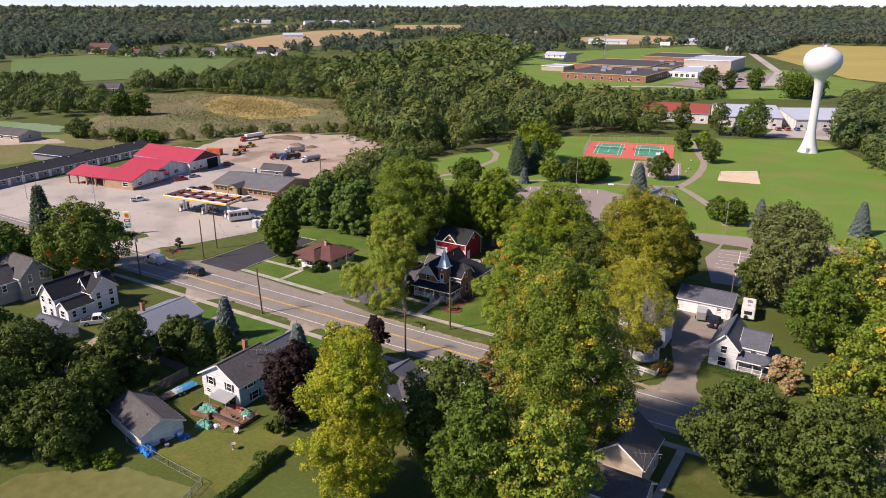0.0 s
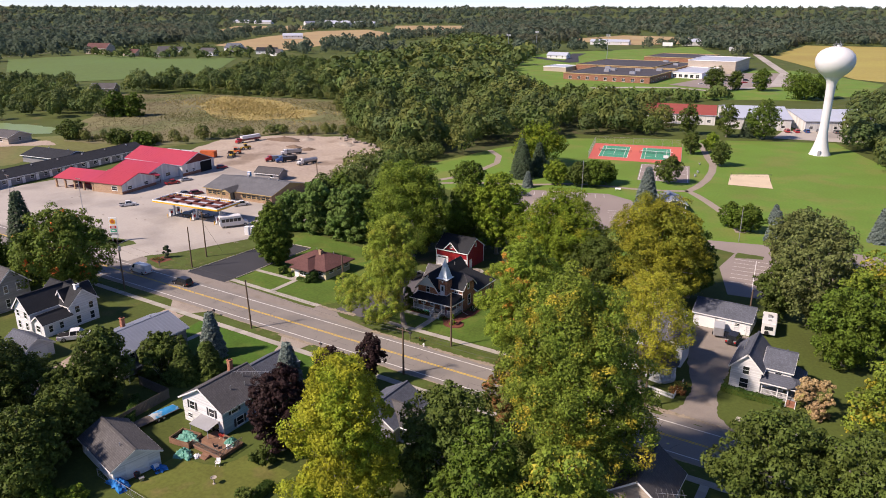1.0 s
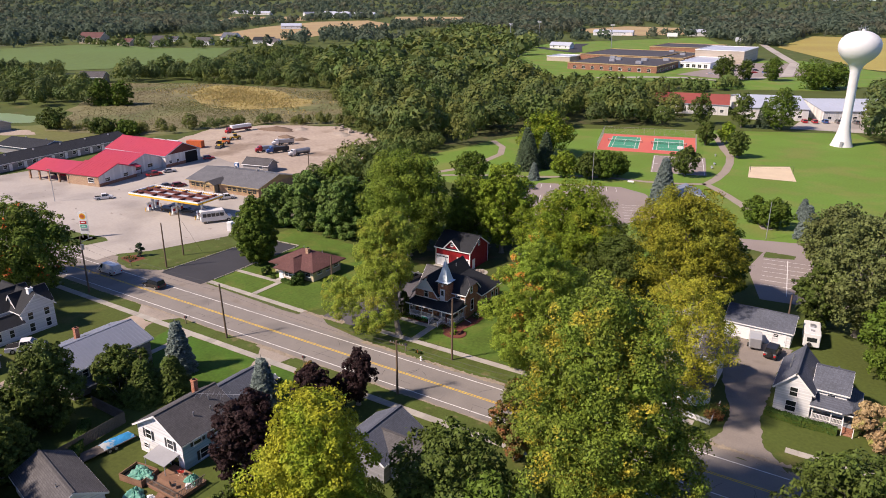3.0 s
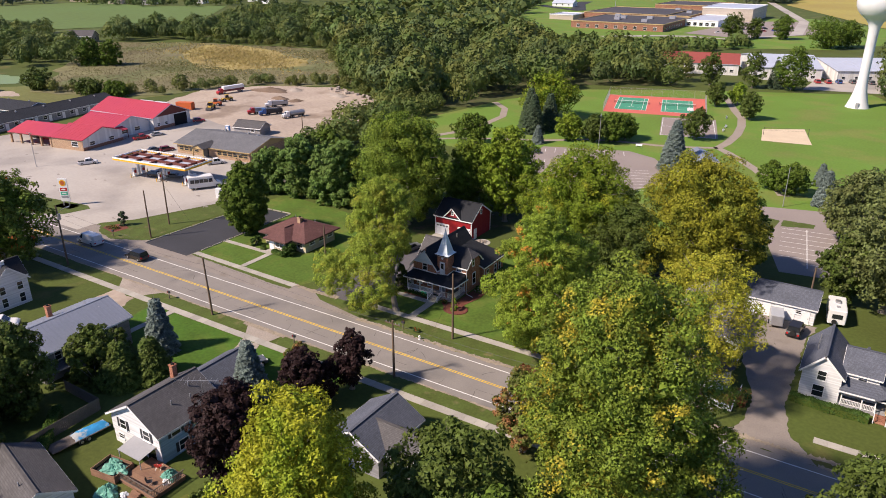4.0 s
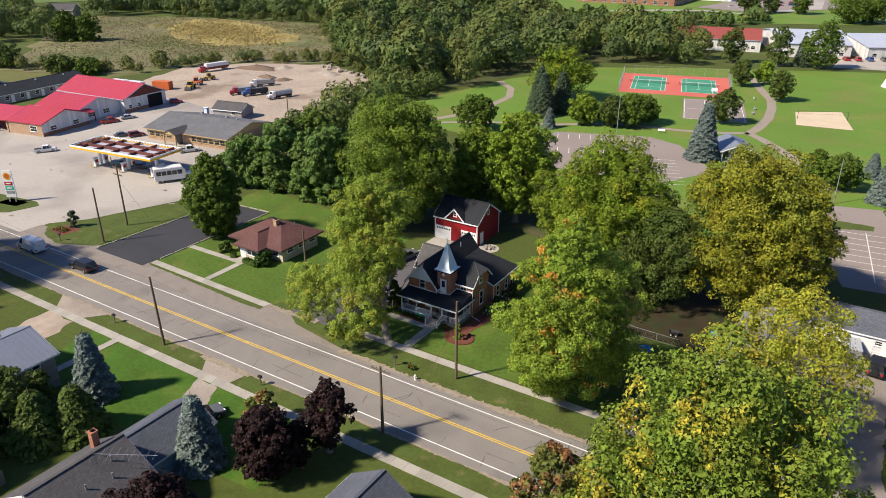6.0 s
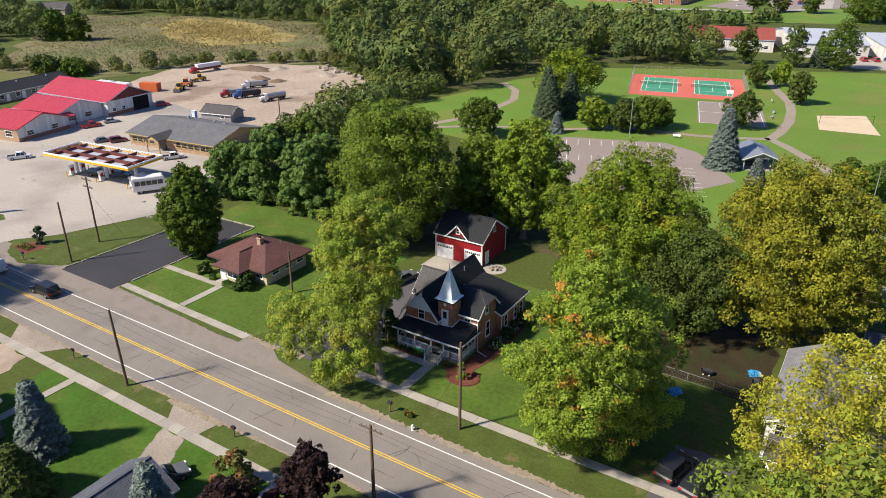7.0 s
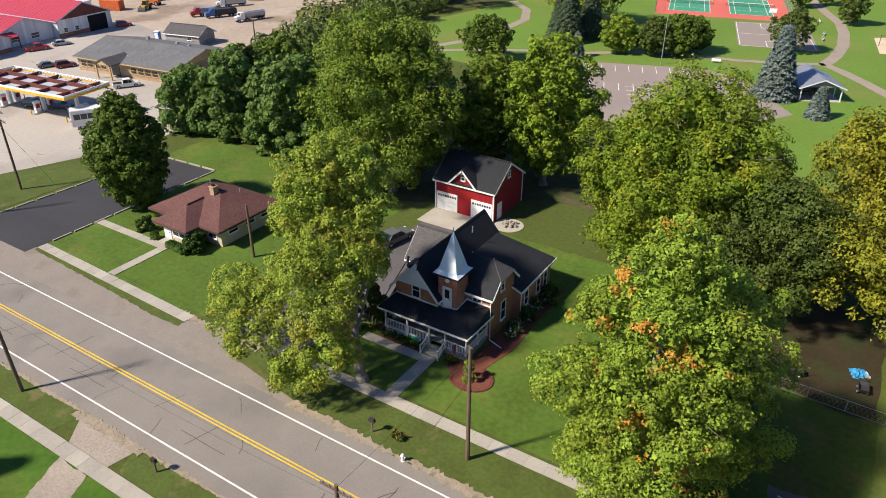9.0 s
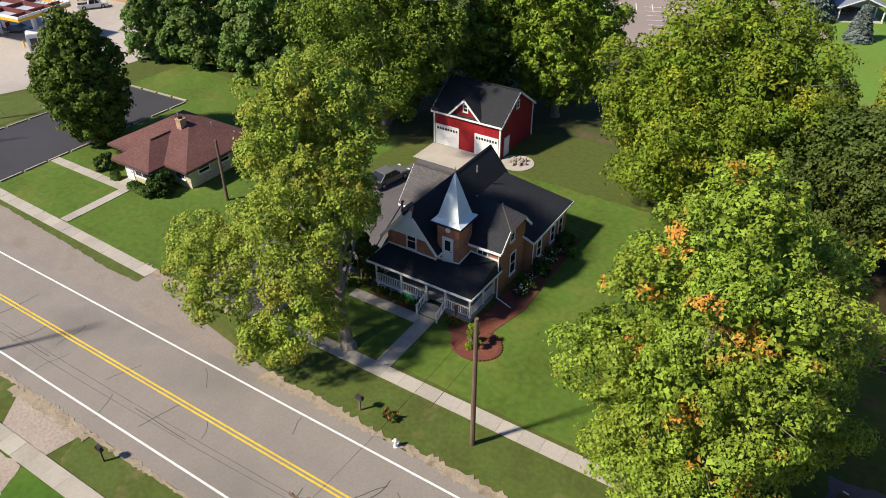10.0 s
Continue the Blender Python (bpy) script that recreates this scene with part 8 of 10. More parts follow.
def goal(x, y, rz):
    e = thing("soccer_goal", "white soccer goal on the school field", "goal", at=pose(x, y, 0.15, rz=rz))
    g = Geo().tube((-3.6, 0, 0), (-3.6, 0, 2.4), 0.08).tube((3.6, 0, 0), (3.6, 0, 2.4), 0.08).tube((-3.6, 0, 2.4), (3.6, 0, 2.4), 0.08)
    for q in (-3.6, 3.6):
        g.tube((q, 0, 2.4), (q, 2.0, 0), 0.05).tube((q, 0, 0.05), (q, 2.0, 0.05), 0.05)
    part("frame", g, PAINT_W, e)


goal(-179, 425, 25)

# ---- vehicles ----
def wheel(parent, x, y, r, w):
    t = part("wheel", Geo().tube((x, y - w / 2, r), (x, y + w / 2, r), r, n=16), RUBBER, parent)
    part("rim", Geo().tube((x, y - w / 2 - 0.012, r), (x, y + w / 2 + 0.012, r), r * 0.58, n=12), METAL, t)


def side_prism(profile, y0, y1):
    g = Geo()
    n = len(profile)
    return g.add([(x, y0, z) for x, z in profile] + [(x, y1, z) for x, z in profile],
                 [tuple(range(n)), tuple(range(2 * n - 1, n - 1, -1))] + [(i, n + i, n + (i + 1) % n, (i + 1) % n) for i in range(n)])


def cabin_geo(bottom, top, w0, w1, z0, z1):
    """A tapered glass house between two rectangles."""
    (a0, a1), (b0, b1) = bottom, top
    g = Geo()
    return g.add([(a0, -w0, z0), (a1, -w0, z0), (a1, w0, z0), (a0, w0, z0), (b0, -w1, z1), (b1, -w1, z1), (b1, w1, z1), (b0, w1, z1)],
                 [(3, 2, 1, 0), (4, 5, 6, 7), (0, 1, 5, 4), (1, 2, 6, 5), (2, 3, 7, 6), (3, 0, 4, 7)])


CARS = {
    # length, width, belt height, total height, cabin foot (rear, front), cabin top, body profile
    "suv": (4.7, 1.88, 0.98, 1.70, (-2.2, 1.25), (-1.95, 0.45), 0.36),
    "sedan": (4.7, 1.82, 0.88, 1.42, (-1.75, 1.15), (-1.05, 0.35), 0.33),
    "pickup": (5.7, 1.98, 1.08, 1.85, (-0.75, 1.55), (-0.6, 0.85), 0.40),
    "van": (5.6, 2.02, 1.15, 2.10, (-2.7, 2.0), (-2.65, 1.1), 0.36),
    "jeep": (4.2, 1.85, 1.05, 1.82, (-1.75, 0.85), (-1.7, 0.55), 0.40)}


def car(kind, paint, label, x, y, rz, name="car", group=""):
    L, W, belt, H, foot, top, r = CARS[kind]
    e = thing(name, label, "car" if kind != "pickup" else "pickup truck", group, pose(x, y, 0.03, rz=rz) @ Matrix.Scale(0.84 if x < -75 else 1.0, 4))
    h = L / 2
    hood = belt - (0.06 if kind != "sedan" else 0.02)
    prof = [(-h, 0.42), (-h + 0.1, 0.28), (h - 0.12, 0.28), (h, 0.45), (h - 0.02, 0.72), (h - 0.3, hood - 0.08), (foot[1] + 0.1, belt), (-h + 0.12, belt), (-h, belt - 0.15)]
    body = part("body", side_prism(prof, -W / 2, W / 2), CP[paint], e, bevel=0.06)
    g = part("glasshouse", cabin_geo(foot, top, W / 2 - 0.05, W / 2 - 0.2, belt - 0.02, H - 0.05), GLASS_D, e, "dark car windows")
    for s in (-1, 1):
        w0, w1 = s * (W / 2 - 0.06), s * (W / 2 - 0.2)
        m = (foot[0] + foot[1]) / 2
        boards(e, "pillar", [((foot[0], w0, belt), (top[0], w1, H - 0.03)), ((foot[1], w0, belt), (top[1], w1, H - 0.03)), ((m, w0, belt), (m + 0.05, w1, H - 0.03))], 0.09, 0.06, CP[paint])
        if kind == "van":
            k = 0.02 * s
            part("side_panel", Geo().add([(foot[0], w0 + k, belt), (0.9, w0 + k, belt), (0.7, w1 + k, H - 0.05), (top[0], w1 + k, H - 0.05), (foot[0], w0, belt), (0.9, w0, belt), (0.7, w1, H - 0.05), (top[0], w1, H - 0.05)],
                                         [(0, 1, 2, 3), (7, 6, 5, 4), (0, 4, 5, 1), (1, 5, 6, 2), (2, 6, 7, 3), (3, 7, 4, 0)]), CP[paint], e)
    if kind == "van":
        part("rear_panel", Geo().slab([(foot[0] - 0.02, -W / 2 + 0.06, belt), (foot[0] - 0.02, W / 2 - 0.06, belt), (top[0] - 0.02, W / 2 - 0.2, H - 0.05), (top[0] - 0.02, -W / 2 + 0.2, H - 0.05)], 0.02), CP[paint], e)
    part("roof", Geo().box(top[0] - 0.05, -W / 2 + 0.17, H - 0.07, top[1] + 0.05, W / 2 - 0.17, H), CP[paint], e, bevel=0.03)
    for s in (-1, 1):
        for xx in (-h * 0.60, h * 0.64):
            wheel(e, xx, s * (W / 2 - 0.1), r, 0.22)
        part("headlight", Geo().box(h - 0.16, s * (W / 2 - 0.25) - 0.17, 0.62, h - 0.01, s * (W / 2 - 0.25) + 0.17, 0.76), LAMP_W, e)
        part("tail_light", Geo().box(-h - 0.01, s * (W / 2 - 0.2) - 0.14, 0.65, -h + 0.08, s * (W / 2 - 0.2) + 0.14, 0.9), LAMP_R, e)
        part("mirror", Geo().box(foot[1] - 0.35, s * (W / 2 + 0.08) - 0.09, belt, foot[1] - 0.2, s * (W / 2 + 0.08) + 0.09, belt + 0.16), CP[paint], e)
    part("bumper", Geo().box(h - 0.08, -W / 2 + 0.1, 0.3, h + 0.05, W / 2 - 0.1, 0.5), DARKMETAL, e)
    if kind == "pickup":
        part("bed", Geo().box(-h + 0.12, -W / 2 + 0.12, belt - 0.02, foot[0] - 0.1, W / 2 - 0.12, belt + 0.012), DARK_IN, e)
    if kind == "jeep":
        part("spare_wheel", Geo().tube((-h - 0.22, 0, 1.0), (-h, 0, 1.0), 0.38, n=16), RUBBER, e)
    return e


car("van", "white", "white delivery van driving on the road", -67.0, 2.0, 180, "van")
car("suv", "black", "black sport utility car driving on the road", -53.0, 2.0, 180)
car("pickup", "white", "white pickup truck on the forecourt", -119.0, 35.3, 60)
car("pickup", "red", "red pickup truck beside the red-roofed garage", -131.0, 60.4, 75)
car("sedan", "silver", "silver sedan beside the red-roofed garage", -131.0, 66.0, 70)
car("suv", "red", "red car before the workshop door", -136.0, 86.0, 60)
car("pickup", "white", "white pickup truck beside the store", -90.8, 53.4, 60)
car("suv", "black", "black car at the fuel pumps", -94.0, 37.4, 20)
car("sedan", "grey", "dark grey car at the fuel pumps", -89.5, 39.4, 30)
car("suv", "white", "white car at the fuel pumps", -80.5, 40.4, 60)
car("sedan", "grey", "dark car parked before the store", -116.0, 53.5, 70)
car("suv", "maroon", "maroon car parked before the store", -113.0, 55.5, 70)
car("sedan", "grey", "dark car parked behind the brick house", -13.6, 31.8, 80)
car("suv", "black", "black car parked in a shady drive", 30.5, 13.0, 75)
car("suv", "black", "black car parked in a shady drive", 33.0, 12.2, 75)
car("jeep", "black", "black off-road car parked before a garage", 51.6, 35.6, 85)
car("pickup", "white", "white pickup truck parked beside the farmhouse", -47.5, -25.5, 50)
car("sedan", "grey", "grey car parked near a dark roof", -8.4, -13.4, 70)
for x, y, c in ((27, 283, "red"), (31, 284.5, "red"), (35, 287, "blue"), (40, 290, "grey"), (47, 292, "grey")):
    car("suv", c, "car parked beside the white works", x, y, 110)
for i in range(12):
    car("suv" if i % 2 else "sedan", ("white", "grey", "silver", "black", "red", "blue")[i % 6], "car parked beside the school", -60 + 6.5 * (i % 6) + 4 * (i // 6), 486 + 7 * (i % 6) + 26 * (i // 6), 40)
car("sedan", "grey", "dark car parked in the park car park", -25.5, 108.5, 30)


def shuttle_bus():
    e = thing("shuttle_bus", "white shuttle bus with dark side windows", "bus", at=pose(-76.6, 37.6, 0.03, rz=58) @ Matrix.Scale(1.08, 4))
    part("body", side_prism([(-3.4, 0.45), (1.9, 0.45), (2.0, 2.3), (1.7, 2.85), (-3.3, 2.85), (-3.4, 2.6)], -1.15, 1.15), CP["white"], e, bevel=0.08)
    part("nose", side_prism([(1.9, 0.4), (3.5, 0.4), (3.5, 0.95), (3.2, 1.2), (2.6, 1.3), (2.0, 2.1), (1.9, 2.1)], -0.98, 0.98), CP["white"], e, bevel=0.06)
    part("windscreen", Geo().slab([(2.62, -0.85, 1.34), (2.62, 0.85, 1.34), (2.08, 0.85, 2.1), (2.08, -0.85, 2.1)], 0.03), GLASS_D, e)
    for s in (-1, 1):
        for i in range(5):
            part("window", Geo().box(-3.0 + 0.95 * i, s * 1.16 - 0.012, 1.5, -2.15 + 0.95 * i, s * 1.16 + 0.012, 2.3), GLASS_D, e)
        for x in (-2.1, 2.6):
            wheel(e, x, s * 0.98, 0.40, 0.3)
        part("headlight", Geo().box(3.4, s * 0.7 - 0.15, 0.7, 3.52, s * 0.7 + 0.15, 0.9), LAMP_W, e)
    part("rear_window", Geo().box(-3.43, -0.7, 1.5, -3.4, 0.7, 2.3), GLASS_D, e)


shuttle_bus()


def camper():
    e = thing("camper_trailer", "white camper trailer with roof vents parked beside a garage", "camper", at=pose(56.0, 43.6, 0, rz=97))
    part("body", side_prism([(-2.9, 0.5), (2.6, 0.5), (3.0, 1.2), (2.6, 2.75), (-2.9, 2.75)], -1.2, 1.2), CP["white"], e, bevel=0.1)
    for s in (-1, 1):
        wheel(e, 0.0, s * 1.05, 0.36, 0.24)
        part("window", Geo().box(-1.8, s * 1.21 - 0.012, 1.4, -0.6, s * 1.21 + 0.012, 2.1), GLASS_D, e)
    part("window", Geo().box(-2.93, -0.7, 1.4, -2.9, 0.7, 2.1), GLASS_D, e)
    part("spare_wheel", Geo().tube((-3.15, 0.3, 0.9), (-2.9, 0.3, 0.9), 0.36, n=16), RUBBER, e)
    part("roof_unit", Geo().cbox(0.2, 0, 2.75, 0.9, 0.7, 0.28), METAL, e)
    part("roof_vent", Geo().cbox(-1.6, 0, 2.75, 0.5, 0.5, 0.14), PAINT_GREY, e)
    part("tow_bar", Geo().beam((3.0, 0, 0.55), (4.0, 0, 0.5), 0.12, 0.1), DARKMETAL, e)


camper()


def cargo_trailer():
    e = thing("cargo_trailer", "small grey enclosed cargo trailer", "trailer", at=pose(48.7, 37.2, 0, rz=100))
    part("body", side_prism([(-1.6, 0.45), (1.6, 0.45), (1.9, 0.9), (1.6, 2.1), (-1.6, 2.1)], -0.9, 0.9), CP["silver"], e, bevel=0.06)
    for s in (-1, 1):
        wheel(e, -0.1, s * 0.98, 0.33, 0.2)
    part("rear_door", Geo().box(-1.64, -0.8, 0.55, -1.6, 0.8, 2.0), METAL, e)


cargo_trailer()


def big_truck(label, x, y, rz, cab, box, dump=True):
    e = thing("dump_truck" if dump else "tank_truck", label, "truck", at=pose(x, y, 0.03, rz=rz) @ Matrix.Scale(0.74, 4))
    part("chassis", Geo().box(-6.5, -0.5, 0.7, 4.6, 0.5, 1.0), DARKMETAL, e)
    part("cab", side_prism([(1.6, 0.9), (3.4, 0.9), (3.4, 2.2), (2.9, 3.1), (1.6, 3.1)], -1.15, 1.15), cab, e, bevel=0.06)
    part("hood", side_prism([(3.3, 0.7), (4.9, 0.7), (4.9, 1.6), (4.6, 1.9), (3.3, 2.1)], -0.9, 0.9), cab, e, bevel=0.08)
    part("windscreen", Geo().slab([(3.44, -0.9, 2.25), (3.44, 0.9, 2.25), (2.98, 0.9, 3.0), (2.98, -0.9, 3.0)], 0.03), GLASS_D, e)
    part("grille", Geo().box(4.88, -0.6, 0.8, 4.95, 0.6, 1.7), METAL, e)
    if dump:
        b = part("dump_box", side_prism([(-6.4, 1.2), (1.2, 1.1), (1.3, 2.9), (-6.4, 2.7)], -1.2, 1.2), box, e)
        part("load", Geo().box(-6.2, -1.1, 2.6, 1.1, 1.1, 2.75), DARK_IN, b)
        for i in range(6):
            for s in (-1, 1):
                part("rib", Geo().box(-6.0 + i * 1.35, s * 1.22 - 0.05, 1.2, -5.85 + i * 1.35, s * 1.22 + 0.05, 2.75), box, b)
    else:
        part("tank", Geo().tube((-6.4, 0, 2.0), (1.2, 0, 2.0), 1.05, n=20), box, e, smooth=False)
        part("walkway", Geo().box(-6.0, -0.3, 3.02, 0.8, 0.3, 3.1), METAL, e)
    for s in (-1, 1):
        for xx in (-5.4, -4.2, -0.2, 0.95, 3.9):
            wheel(e, xx, s * 0.95, 0.5, 0.4)
    for s in (-1, 1):
        part("exhaust", Geo().tube((1.5, s * 0.9, 1.2), (1.5, s * 0.9, 3.6), 0.08, n=8), METAL, e)


big_truck("red-cabbed dump truck with steel box in the dirt yard", -129.0, 105.5, 245, CP["red"], METAL)
big_truck("blue-cabbed dump truck with dark box in the dirt yard", -124.5, 106.5, 247, CP["blue"], DARKMETAL)
big_truck("white dump truck with steel box in the dirt yard", -133.0, 118.0, 240, CP["white"], METAL)
big_truck("steel tank truck in the dirt yard", -114.8, 107.5, 255, CP["white"], METAL, False)


def semi_trailer():
    e = thing("semi_trailer", "long red and white semi trailer with red tractor", "trailer", at=pose(-168.5, 130.0, 0, rz=262) @ Matrix.Scale(0.72, 4))
    part("box", Geo().box(-7.5, -1.25, 2.3, 5.5, 1.25, 4.0), CP["white"], e, bevel=0.05)
    part("lower_box", Geo().box(-7.5, -1.26, 1.2, 5.5, 1.26, 2.3), CP["maroon"], e)
    part("cab", side_prism([(6.0, 0.6), (9.2, 0.6), (9.2, 1.6), (8.2, 2.0), (7.8, 3.0), (6.0, 3.0)], -1.15, 1.15), CP["red"], e, bevel=0.06)
    part("windscreen", Geo().slab([(8.24, -0.9, 2.05), (8.24, 0.9, 2.05), (7.86, 0.9, 2.9), (7.86, -0.9, 2.9)], 0.03), GLASS_D, e)
    for s in (-1, 1):
        for xx in (-6.2, -5.0, 5.2, 6.3, 8.5):
            wheel(e, xx, s * 1.0, 0.5, 0.4)


semi_trailer()


def loader(label, x, y, rz, paint):
    e = thing("wheel_loader", label, "machine", at=pose(x, y, 0, rz=rz) @ Matrix.Scale(0.8, 4))
    part("body", side_prism([(-2.8, 0.8), (0.4, 0.8), (0.4, 1.7), (-2.6, 1.9), (-2.8, 1.5)], -0.9, 0.9), paint, e, bevel=0.05)
    part("cab", cabin_geo((-1.0, 0.5), (-0.9, 0.4), 0.75, 0.65, 1.7, 3.0), GLASS_D, e)
    part("cab_roof", Geo().box(-1.1, -0.8, 3.0, 0.6, 0.8, 3.12), paint, e)
    part("front_body", side_prism([(0.5, 0.7), (2.2, 0.7), (2.0, 1.5), (0.5, 1.5)], -0.6, 0.6), paint, e)
    for s in (-1, 1):
        part("arm", Geo().beam((1.2, s * 0.55, 1.7), (3.2, s * 0.55, 0.9), 0.2, 0.35), paint, e)
        for xx in (-1.9, 1.5):
            wheel(e, xx, s * 0.95, 0.75, 0.55)
    part("bucket", side_prism([(3.0, 0.2), (4.2, 0.2), (3.6, 0.45), (3.2, 1.3), (3.0, 1.2)], -1.3, 1.3), DARKMETAL, e)


loader("yellow wheel loader in the dirt yard", -149.0, 102.5, 300, YELLOW_M)
loader("orange loader beside the red-roofed workshop", -153.0, 108.0, 200, ORANGE_P)
loader("yellow grader at the edge of the dirt yard", -156.0, 116.0, 250, YELLOW_M)


def container(label, x, y, rz, paint):
    e = thing("steel_container", label, "container", at=pose(x, y, 0, rz=rz))
    part("box", Geo().box(-3, -1.2, 0.1, 3, 1.2, 2.6), paint, e)
    for i in range(12):
        for s in (-1, 1):
            part("rib", Geo().box(-2.8 + i * 0.5, s * 1.2 - 0.04, 0.15, -2.6 + i * 0.5, s * 1.2 + 0.04, 2.55), paint, e)
    for y0 in (-0.6, 0.6):
        part("door", Geo().box(3.0, y0 - 0.55, 0.2, 3.05, y0 + 0.55, 2.5), paint, e)


container("rust-orange steel container in the yard", -156.5, 97.5, 20, ORANGE_P)
container("white container in the yard", -163.5, 92.5, 8, CP["white"])
container("white container in the yard", -170.5, 91.5, 8, CP["white"])


def boat_trailer():
    e = thing("boat_trailer", "boat under a faded blue tarp on a flat trailer", "trailer", at=pose(-13.2, -34.6, 0, rz=-96))
    part("bed", Geo().box(-3.3, -0.95, 0.45, 3.3, 0.95, 0.55), WOOD_GREY, e)
    t = Geo()
    prof = [(-0.85, 0.55), (-0.8, 0.85), (-0.35, 1.15), (0.1, 1.2), (0.5, 1.05), (0.85, 0.55)]
    xs = [-3.2, -2.5, -1.7, -0.9, -0.1, 0.7]
    for i, x in enumerate(xs):
        k = (0.5, 0.85, 1.0, 0.9, 1.05, 0.45)[i]
        t.v += [(x + 0.1 * math.sin(3 * j), y * (0.9 + 0.1 * k), 0.55 + (z - 0.55) * k * (0.45 + 0.25 * math.sin(2.3 * j + 1.7 * i))) for j, (y, z) in enumerate(prof)]
    t.f = [(i * 6 + j, i * 6 + j + 1, i * 6 + j + 7, i * 6 + j + 6) for i in range(5) for j in range(5)]
    part("tarp", t, TARP_S, e, "creased faded blue tarp", smooth=True)
    for s in (-1, 1):
        for x in (-0.6, 0.2):
            wheel(e, x, s * 1.05, 0.32, 0.2)
    part("tow_bar", Geo().beam((3.3, 0.5, 0.5), (4.5, 0, 0.5), 0.1, 0.1).beam((3.3, -0.5, 0.5), (4.5, 0, 0.5), 0.1, 0.1), DARKMETAL, e)


boat_trailer()

# ---- poles, wires, signs ----
def utility_pole(x, y, h, label, arm=None, lean=(0, 0), m=POLE_W):
    e = thing("utility_pole", label, "pole", "utility poles", pose(x, y, 0))
    part("pole", Geo().tube((0, 0, -0.2), (lean[0], lean[1], h), 0.17 if m is POLE_W else 0.10, 0.12 if m is POLE_W else 0.07, 10), m, e)
    if arm is not None:
        for z in arm:
            a = part("crossarm", Geo().beam((lean[0] - 1.2, lean[1], z), (lean[0] + 1.2, lean[1], z), 0.1, 0.12), POLE_W, e)
            for s in (-1, -0.5, 0.5, 1):
                part("insulator", Geo().tube((lean[0] + s, lean[1], z), (lean[0] + s, lean[1], z + 0.2), 0.05, n=8), METAL, a)
    return e


DARK_POLE = "dark wooden utility pole beside the road"
utility_pole(10.4, 7.6, 10.2, DARK_POLE)
utility_pole(-24.4, -5.7, 9.4, DARK_POLE, lean=(-0.5, 0))
utility_pole(9.2, -5.0, 8.3, DARK_POLE, [7.9])
utility_pole(-61.0, -6.3, 11.0, "dark wooden utility pole with a transformer")
utility_pole(-59.8, 10.0, 9.6, "bare wooden pole beside a parking pad")
utility_pole(-63.0, 16.8, 11.0, "wooden pole with crossarms beside the forecourt", [10.6, 9.4])
utility_pole(45.0, 5.6, 10.5, DARK_POLE, [10.0])
utility_pole(-24.5, 20.5, 6.4, "dark wooden pole beside the ranch house")
utility_pole(-128.0, 26.6, 9.0, "steel light pole on the forecourt", [8.8], m=METAL)
utility_pole(-150.0, 18.0, 9.0, "steel light pole on the forecourt", [8.8], m=METAL)
utility_pole(-88.0, 84.0, 8.0, "wooden pole behind the store", [7.6])
utility_pole(41.0, 96.0, 9.0, "pale steel pole beside the park car park", m=METAL)
utility_pole(-11.8, 123.5, 10.0, "pale light pole beside the park car park", m=METAL)
utility_pole(52.0, 47.5, 6.0, "pole behind a garage")
t = thing("transformer", "grey transformer can on a wooden pole", "transformer", at=pose(-61.0, -6.3, 0))
part("can", Geo().tube((0.35, 0, 8.6), (0.35, 0, 9.6), 0.28, n=12), METAL, t)
part("street_light_arm", Geo().tube((0, 0, 9.9), (0.2, 1.6, 10.3), 0.05, n=6).cbox(0.2, 1.9, 10.2, 0.25, 0.6, 0.14), METAL, t)


def wire(label, pts, r=0.014, sag=0.5):
    line = [Vector(pts[0])]
    for a, b in zip(pts, pts[1:]):
        a, b = Vector(a), Vector(b)
        line += [a.lerp(b, i / 10) - Vector((0, 0, sag * 4 * i / 10 * (1 - i / 10))) for i in range(1, 11)]
    g = Geo()
    for p in line:
        g.v += [(p.x + r * u, p.y + r * u, p.z + r * w) for u, w in ((-0.7, 0), (0, 1), (0.7, 0), (0, -1))]
    g.f = [(4 * i + k, 4 * i + (k + 1) % 4, 4 * i + 4 + (k + 1) % 4, 4 * i + 4 + k) for i in range(len(line) - 1) for k in range(4)]
    tagged(part("overhead_wire", g, DARKMETAL), label, "wire")


wire("thin dark overhead wires along the road", [(-61, -6.3, 10.4), (-24.9, -5.7, 9.2), (9.2, -5.0, 7.9), (45, -5.2, 9.4)])
wire("thin dark overhead wire along the road", [(-61, -6.3, 9.0), (-24.9, -5.7, 8.2), (9.2, -5.0, 7.4), (45, -5.2, 8.6)], sag=0.7)
wire("thin overhead wire across the road", [(9.2, -5.0, 8.1), (10.4, 7.6, 9.8)], sag=0.2)
wire("thin guy wire from a pole to the lawn", [(10.4, 7.6, 7.5), (6.6, 8.6, 0.1)], 0.016, 0.0)
wire("thin guy wire from a pole to the lawn", [(-63, 16.8, 8.5), (-61, 20.2, 0.1)], 0.016, 0.0)
wire("thin service wire to the ranch house", [(-24.5, 20.5, 6.0), (-29.0, 24.0, 3.0)], sag=0.15)


